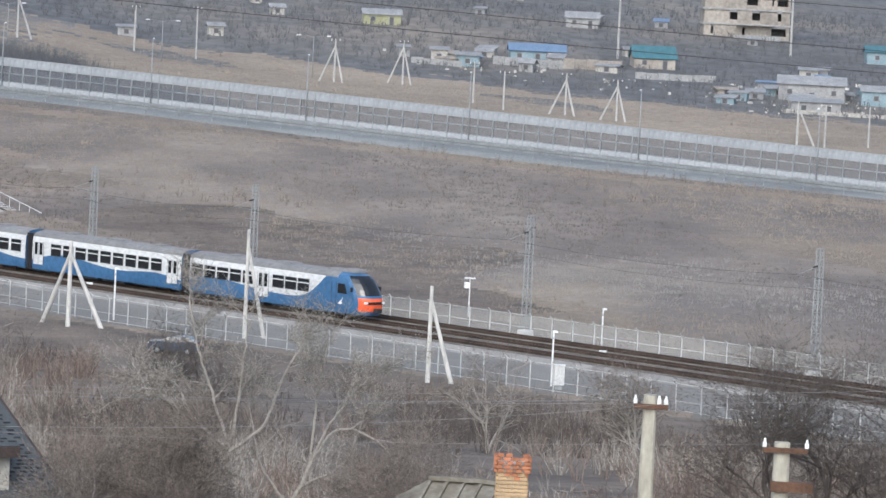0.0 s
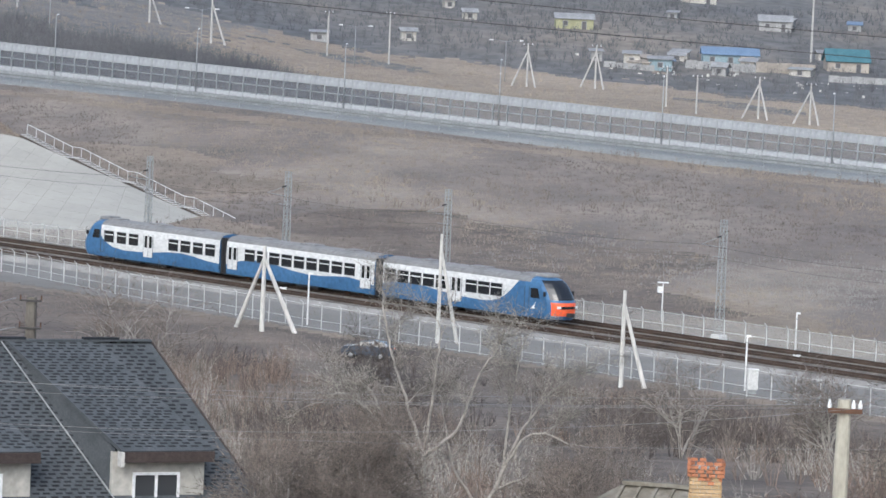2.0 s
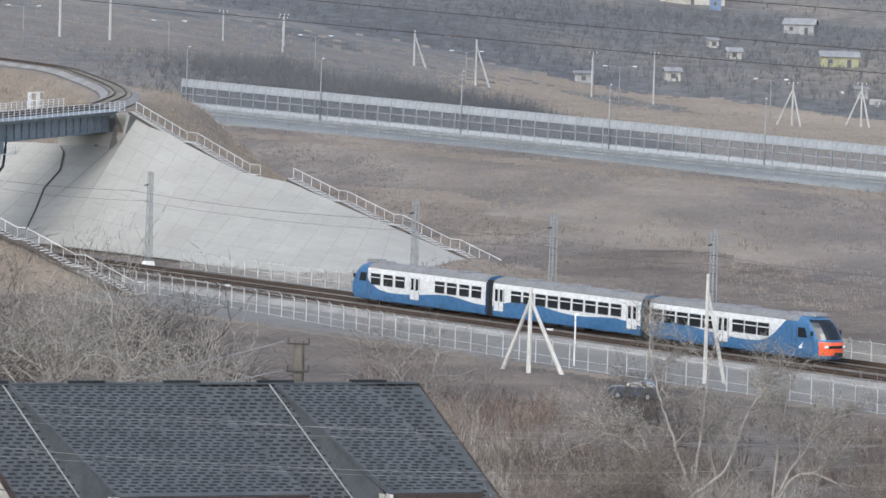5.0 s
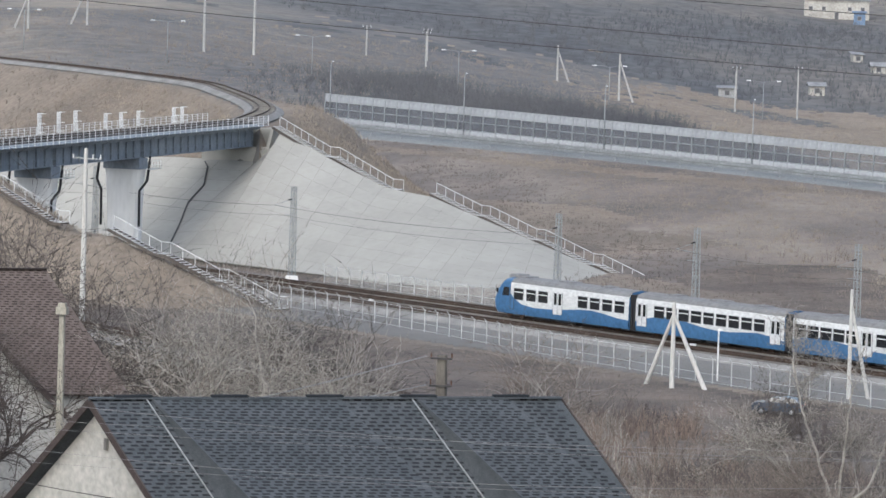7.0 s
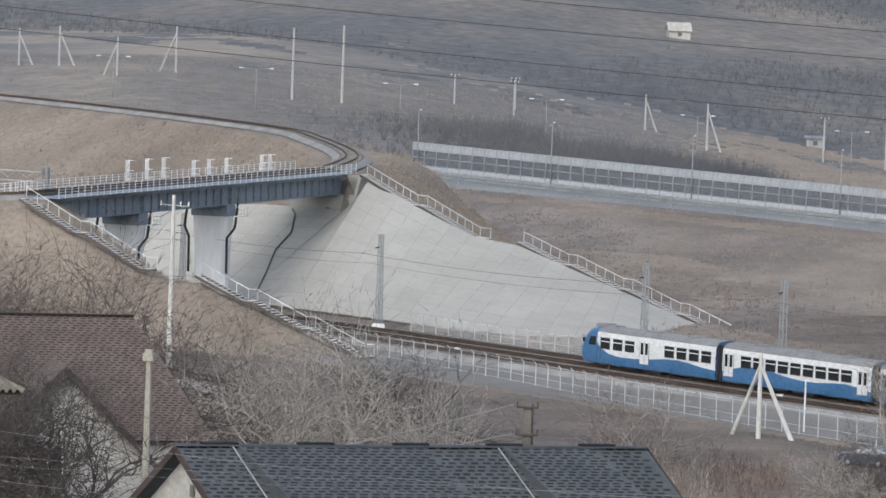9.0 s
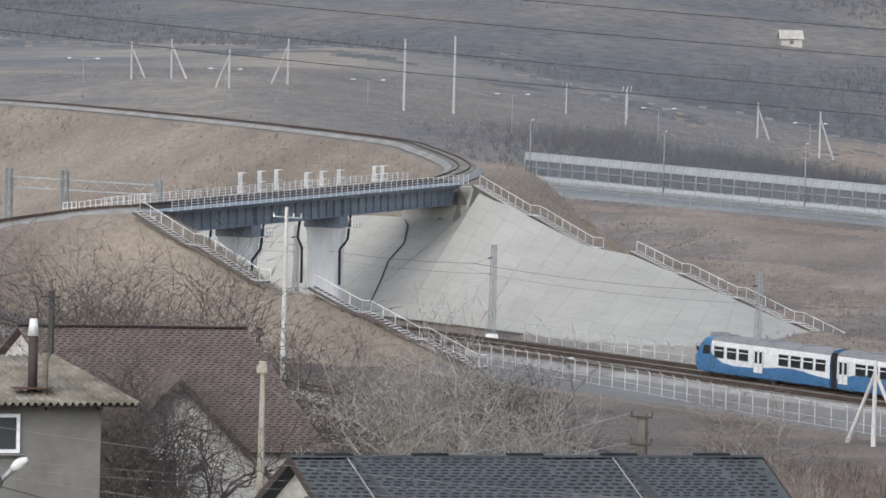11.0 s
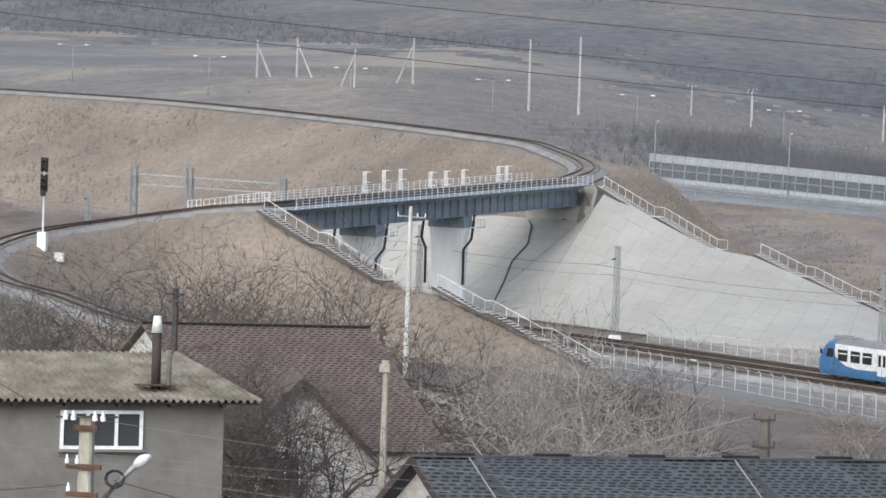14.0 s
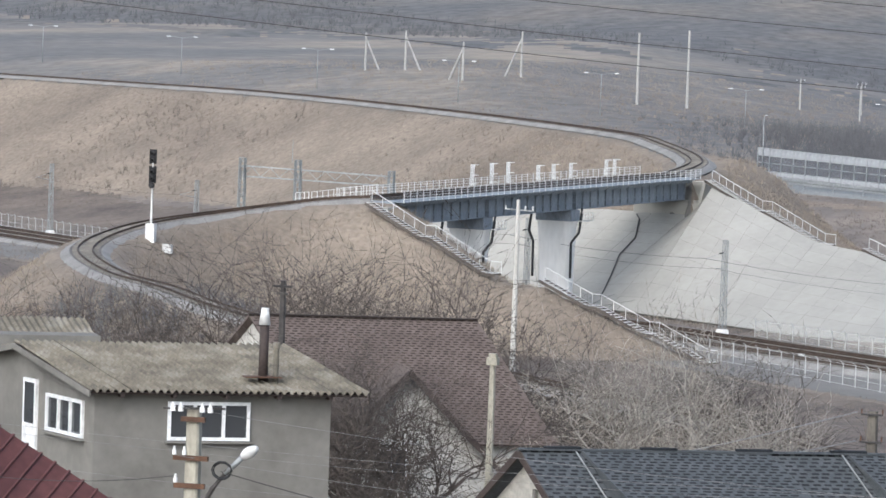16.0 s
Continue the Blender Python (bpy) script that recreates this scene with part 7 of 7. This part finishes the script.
p, rs = scatter(46000, 46, -20, 7.5, 760, 1700, lambda x, y, z, s, c, r: (y > road_y(x) + 200) & (bumps(x, y, 0.018, 3, 39) + r.normal(0, 0.3, x.shape) + 0.7 * ((x > -30) & (y < 1000)) + 0.6 * ((x > -125) & (x < -25) & (y > 850)) > 0.45))
shrubs("hill_thicket", p, rs.uniform(0.7, 2.2, len(p)), M_FARBUSH, "grey leafless bushes over the far hillside", 9, 4, 3, 0.08)

p, rs = scatter(1500, 47, -20, -15, 340, 400, lambda x, y, z, s, c, r: (x < -104) & (z > 1) & off_tracks(x, y) & (spine(x, y, LOWER, 4, 1.5) < z + 9) & (np.hypot(x + 126, y - 366) < 22 + r.normal(0, 3, x.shape)))
shrubs("lower_thicket", p, rs.uniform(1.2, 2.4, len(p)), M_THICKET, "blue-grey leafless thicket below the curving track", 10, 9, 8, 0.02)
p, rs = scatter(2600, 48, -12.5, -7.5, 515, 600, lambda x, y, z, s, c, r: (x > -98.5) & (spine(x, y, UPPER, 4.5, 1.7) < z + 3) & off_tracks(x, y) & (np.hypot((x + 93) / 1.0, (y - 553) / 2.2) < 8 + r.normal(0, 1.5, x.shape)))
tufts("mound_straw", p, rs.uniform(0.3, 0.8, len(p)), 0.06, 5, M_BLADE, "tall pale tan grass on the mound by the track", 17)

p, rs = scatter(9000, 49, -22, -9, 520, 720, lambda x, y, z, s, c, r: off_tracks(x, y) & (spine(x, y, UPPER, 3.2, 1.7) > z - 0.3) & (x < -118) & (bumps(x, y, 0.06, 3, 47) + np.clip((-150 - x) / 45, -0.8, 1.3) + r.normal(0, 0.3, x.shape) > 0.35))
shrubs("upper_bank_scrub", p, rs.uniform(0.4, 1.2, len(p)), M_TWIG, "low grey-brown scrub over the upper embankment", 20, 5, 4, 0.04)
p, rs = scatter(15000, 50, -22, -9, 560, 800, lambda x, y, z, s, c, r: off_tracks(x, y) & (x < -100) & (y < road_y(x) + 130) & (bumps(x, y, 0.05, 3, 48) + r.normal(0, 0.4, x.shape) > -0.6))
tufts("upper_grass", p, rs.uniform(0.25, 0.6, len(p)), 0.06, 4, M_BLADE_D, "dull dry grass on and beyond the upper embankment", 21)

# grass
p, rs = scatter(60000, 51, -20.5, -4, 340, 620, lambda x, y, z, s, c, r: (z > 0.4) & off_tracks(x, y) & (np.maximum(np.maximum(spine(x, y, UPPER, 3.2, 1.7), spine(x, y, LOWER, 3.2, 1.5)), np.maximum(spine(x, y, STAIR_R, 0.4, 1.6), spine(x, y, STAIR_L, 0.5, 1.6))) > z - 0.2) & ~((c > 13) & (c < 40) & (s > -175) & (s < -40) & (z < 15.5) & (spine(x, y, STAIR_R, 1.2, 0.5) > z - 20) & (c < 37)))
tufts("bank_grass", p, rs.uniform(0.25, 0.65, len(p)), 0.035, 7, M_BLADE, "tall straw-coloured grass on the embankments", 12)
p, rs = scatter(42000, 52, -13, 7.5, 350, 660, lambda x, y, z, s, c, r: (c > 13) & (y < road_y(x) - 18) & off_tracks(x, y) & (spine(x, y, STAIR_R, 2, 0.8) < z - 0.5))
tn = bumps(p[:, 0], p[:, 1] * 0.6, 0.09, 3, 21) + rs.normal(0, 0.3, len(p)) + 1.2 * np.exp(-((road_y(p[:, 0]) - 30 - p[:, 1]) / 14) ** 2)
cf = (p[:, 0] - P0[0]) * NV[0] + (p[:, 1] - P0[1]) * NV[1]
tn = tn - 0.9 * np.exp(-((cf - 28) / 18) ** 2) * (p[:, 0] < 4)
weeds = np.hypot((p[:, 0] - 20) / 26, (p[:, 1] - 425 + 0.9 * (p[:, 0] - 20)) / 22) < 1 + 0.5 * rs.normal(0, 0.5, len(p)) + 0.3 * bumps(p[:, 0], p[:, 1], 0.2, 2, 22)
tn = np.where(weeds, 9.0, tn)
for nm, sel, hmin, hmax, ml, lb in (("dark_heath", tn < -0.55, 0.18, 0.45, M_BLADE_K, "dark heath patches in the dry field"), ("grey_weeds", tn > 8, 0.2, 0.5, M_WEED, "pale grey dead weeds in the dry field")):
    tufts(nm, p[sel], rs.uniform(hmin, hmax, int(sel.sum())), 0.06, 6, ml, lb, 18)
p, tn = p[(tn >= -0.55) & (tn < 8)], tn[(tn >= -0.55) & (tn < 8)]
tufts("field_grass", p[tn < 0.55], rs.uniform(0.18, 0.45, int((tn < 0.55).sum())), 0.045, 6, M_BLADE_D, "dull brown grass of the dry field", 13)
tufts("field_straw", p[tn >= 0.55], rs.uniform(0.2, 0.55, int((tn >= 0.55).sum())), 0.045, 6, M_BLADE, "patches of straw-coloured grass in the field", 14)
p, rs = scatter(26000, 53, -20, 7.5, 620, 850, lambda x, y, z, s, c, r: (y > road_y(x) + 4) & (y < road_y(x) + 195) & off_tracks(x, y))
tufts("reeds", p, rs.uniform(0.25, 0.6, len(p)), 0.06, 5, M_BLADE, "pale dry reeds beyond the noise barrier", 15)
p, rs = scatter(14000, 54, -15, 7.5, 290, 400, lambda x, y, z, s, c, r: (c < -8) & (c > -36) & off_tracks(x, y) & (r.uniform(0, 1, x.shape) < np.where(c < -20.4, 0.8, 0.12)))
tufts("verge_grass", p, rs.uniform(0.15, 0.5, len(p)), 0.03, 5, M_BLADE_D, "short brown grass along the railway verge", 16)


# ---- bare trees ----
def tree(x, y, h, spread, seed, label, matl, levels=5, trunk=0.16, lean=(0, 0), fork=0.25, group="bare trees", zb=None):
    """Leafless tree: a forking trunk with limbs and ever finer twigs."""
    rnd = random.Random(seed)
    z0 = (gz(x, y) if zb is None else zb) - 0.2
    ob = thing("bare_tree", None, None, label, "tree", group, at=Matrix.Translation((x, y, z0)))
    wood, limbs, tw0, tw1, twr = Mesh(), Mesh(), [], [], []
    def grow(p, d, L, r, lev):
        n = 5 if lev < 2 else 4 if lev < 3 else 3
        q, dd = p, d.copy()
        rr = r
        for i in range(n):
            dd = (dd + Vector((rnd.gauss(0, 0.14 if lev < 1 else 0.23), rnd.gauss(0, 0.14 if lev < 1 else 0.23), rnd.gauss(0.05 if lev < 2 else -0.03, 0.16)))).normalized()
            e = q + dd * (L / n)
            r2 = rr * 0.89
            if lev < 1:
                wood.tube(q, e, rr, r2, 7, caps=False)
            elif lev < 3:
                limbs.tube(q, e, rr, r2, 5, caps=False)
            else:
                tw0.append(tuple(q))
                tw1.append(tuple(e))
                twr.append(rr)
            if lev + 1 < levels and (lev > 0 or i >= 1) and not (lev in (1, 2) and i == 0):
                for k in range(2 if lev < 3 else rnd.choice((2, 3))):
                    side = Vector((rnd.gauss(0, 1), rnd.gauss(0, 1), rnd.gauss(0.25, 0.5))).normalized()
                    b = (dd * 0.75 + side * spread).normalized()
                    grow(e, b, L * rnd.uniform(0.5, 0.85), r2 * (0.62 if lev == 0 else 0.55), lev + 1)
            q, rr = e, r2
    for k in range(rnd.choice((2, 3)) if fork > 0.3 else 1):
        d = Vector((lean[0] + rnd.gauss(0, fork), lean[1] + rnd.gauss(0, fork), 1)).normalized()
        grow(Vector((rnd.uniform(-0.2, 0.2) * k, 0, 0)), d, h * 0.55, trunk, 0)
    tagged(part("trunk", wood, matl, ob, smooth=True), "forked bare trunk")
    tagged(part("branchwork", limbs, matl, ob, smooth=True), kind="stuff")
    v, f = spikes(np.array(tw0), np.array(tw1), np.maximum(np.array(twr), 0.018 if levels < 5 else 0.009))
    me = arrays("crown", v, f, M_TWIG_D if matl is M_BARK_D else M_TWIG_P if trunk > 0.12 else M_TWIG)
    tagged(part("crown", me, None, ob), kind="stuff")
    return ob


def limbed_tree(x, y, shape, r0, seed, label):
    """Bare tree with a given fork: trunk and limbs as (across, up) bends, with random branches and twigs along the limbs."""
    rnd = random.Random(seed)
    ob = thing("bare_tree", None, None, label, "tree", "bare trees", at=Matrix.Translation((x, y, gz(x, y) - 0.2)))
    trunk, limbs = shape
    wood, boughs, tw0, tw1, twr = Mesh(), Mesh(), [], [], []
    def twigs(p, d, L, r, lev):
        q, dd = p, d
        for i in range(4):
            dd = (dd + Vector((rnd.gauss(0, 0.25), rnd.gauss(0, 0.25), rnd.gauss(0.02, 0.2)))).normalized()
            e = q + dd * (L / 4)
            if lev == 0:
                boughs.tube(q, e, r, r * 0.82, 5, caps=False)
            else:
                tw0.append(tuple(q))
                tw1.append(tuple(e))
                twr.append(r)
            r *= 0.82
            if lev < 2:
                for k in range(2 if lev else 3):
                    side = Vector((rnd.gauss(0, 1), rnd.gauss(0, 1), rnd.gauss(0.2, 0.7))).normalized()
                    twigs(e, (dd * 0.7 + side * 0.75).normalized(), L * rnd.uniform(0.4, 0.7), r * 0.55, lev + 1)
            q = e
    def run(mesh, pts, ra, rb, seg, branch):
        way = curve_pts(pts, 0.22)
        way = [p + Vector((rnd.gauss(0, 0.02), rnd.gauss(0, 0.02), rnd.gauss(0, 0.02))) for p in way]
        n = len(way) - 1
        for i in range(n):
            a, b = ra + (rb - ra) * i / n, ra + (rb - ra) * (i + 1) / n
            mesh.tube(way[i], way[i + 1], a, b, seg, caps=False)
            if branch and i > n * 0.3 and rnd.random() < 0.55:
                side = Vector((rnd.gauss(0, 1), rnd.gauss(0, 1), rnd.gauss(0.4, 0.6))).normalized()
                twigs(way[i + 1], ((way[i + 1] - way[i]).normalized() * 0.6 + side * 0.8).normalized(), rnd.uniform(0.6, 1.5), b * 0.5, 0)
        if branch:
            twigs(way[-1], (way[-1] - way[-2]).normalized(), 1.3, rb, 0)
    run(wood, [Vector((a, 0, b)) for a, b in trunk], r0, r0 * 0.8, 8, False)
    for pts in limbs:
        dy = rnd.uniform(-0.35, 0.35)
        run(boughs, [Vector((a, dy * k, b)) for k, (a, b) in enumerate(pts)], r0 * 0.55, r0 * 0.2, 6, True)
    part("trunk", wood, M_BARK, ob, smooth=True)
    tagged(part("branchwork", boughs, M_BARK, ob, smooth=True), kind="stuff")
    v, f = spikes(np.array(tw0), np.array(tw1), np.maximum(np.array(twr), 0.011))
    tagged(part("crown", arrays("crown", v, f, M_TWIG_P), None, ob), kind="stuff")


FORK_A = ([(0, 0), (0.05, 1.9), (0.0, 3.9)], [[(0, 3.9), (-1.3, 5.0), (-2.0, 6.1), (-3.3, 6.2)], [(0, 3.9), (-0.55, 5.4), (-1.2, 7.2), (-1.6, 8.8)], [(0, 3.9), (0.2, 5.6), (0.45, 8.2)], [(0, 3.9), (1.1, 4.9), (1.7, 6.6), (2.5, 8.0)], [(0.0, 3.0), (-0.9, 4.3), (-2.6, 5.9), (-3.4, 5.6)]])
FORK_B = ([(0, 0), (0.5, 2.0), (1.1, 3.6)], [[(1.1, 3.6), (1.7, 4.9), (2.6, 6.2), (3.6, 6.9)], [(1.1, 3.6), (2.0, 4.8), (3.4, 4.4), (4.1, 3.2)], [(1.1, 3.6), (1.2, 5.3), (1.5, 7.6)], [(0.5, 2.0), (-0.5, 3.4), (-0.9, 5.0)], [(0.8, 2.8), (2.2, 3.6), (2.9, 5.4)]])
limbed_tree(-6.75, 140.0, FORK_A, 0.115, 3, "large pale-barked bare tree with spreading crooked limbs")
limbed_tree(-5.2, 141.5, FORK_B, 0.095, 8, "pale-barked bare tree with one drooping limb")
tree(-9.8, 137.0, 4.6, 0.7, 15, "thin many-stemmed bare tree with pale bark", M_BARK, 5, 0.06, (-0.1, 0.0), 0.5)
tree(-8.5, 138.0, 4.6, 0.7, 16, "thin many-stemmed bare tree with pale bark", M_BARK, 5, 0.06, (0.1, 0.0), 0.5)
tree(-1.6, 139.0, 5.0, 0.8, 17, "thin many-stemmed bare tree with grey bark", M_BARK, 5, 0.07, (0.2, 0.0), 0.5)
tree(12.2, 150.0, 7.6, 0.8, 21, "dark bare tree behind the utility pole", M_BARK_D, 5, 0.13, (0, 0), 0.3)
tree(14.6, 151.0, 7.4, 0.85, 22, "dark bare tree behind the utility pole", M_BARK_D, 5, 0.13, (0, 0), 0.35)
for i, (x, y, h, m) in enumerate(((-41.0, 205, 12.0, M_BARK), (-37.5, 214, 10.0, M_BARK_D), (-52.2, 188, 8.2, M_BARK_D), (-50.6, 185, 7.4, M_BARK_D), (-49.4, 190, 8.0, M_BARK_D), (-48.6, 184, 4.6, M_BARK_D), (-53.4, 191, 8.5, M_BARK_D), (-60, 213, 12.0, M_BARK_D), (-56, 214, 12.0, M_BARK_D), (-64.5, 214, 12.0, M_BARK_D), (-66, 222, 11.5, M_BARK_D), (-58.5, 226, 11.5, M_BARK_D), (-52.5, 218, 11.5, M_BARK_D), (-75, 232, 10.5, M_BARK_D), (-33.0, 200, 7.6, M_BARK), (-43.6, 222, 12.0, M_BARK), (-39.9, 176, 5.0, M_BARK), (-70, 214, 11.5, M_BARK_D), (-72, 206, 9.5, M_BARK_D), (-62, 232, 12, M_BARK_D), (-55, 231, 11.5, M_BARK_D), (-80, 226, 10, M_BARK_D), (-47, 216, 9, M_BARK_D), (-36.0, 206, 8.0, M_BARK))):
    tree(x, y, h * (1.0 if x > -48 else 1.2), 0.85, 60 + i, "grey-barked bare garden tree among the houses" if m is M_BARK else "dark leafless garden tree beside the brown roof", m, 4, 0.15, (0, 0), 0.35)
for i, (x, y, h) in enumerate(((-29, 245, 8.5), (-46, 262, 9.0), (-60, 292, 8.0), (-16, 262, 6.5), (3, 240, 6.0), (-94, 318, 8.0), (-82, 300, 8.5), (-103, 335, 7.5), (11, 232, 5.5))):
    tree(x, y, h, 0.9, 90 + i, "scrubby bare tree among the bushes", M_BARK_D if i % 2 else M_BARK, 4, 0.1, (0, 0), 0.45)
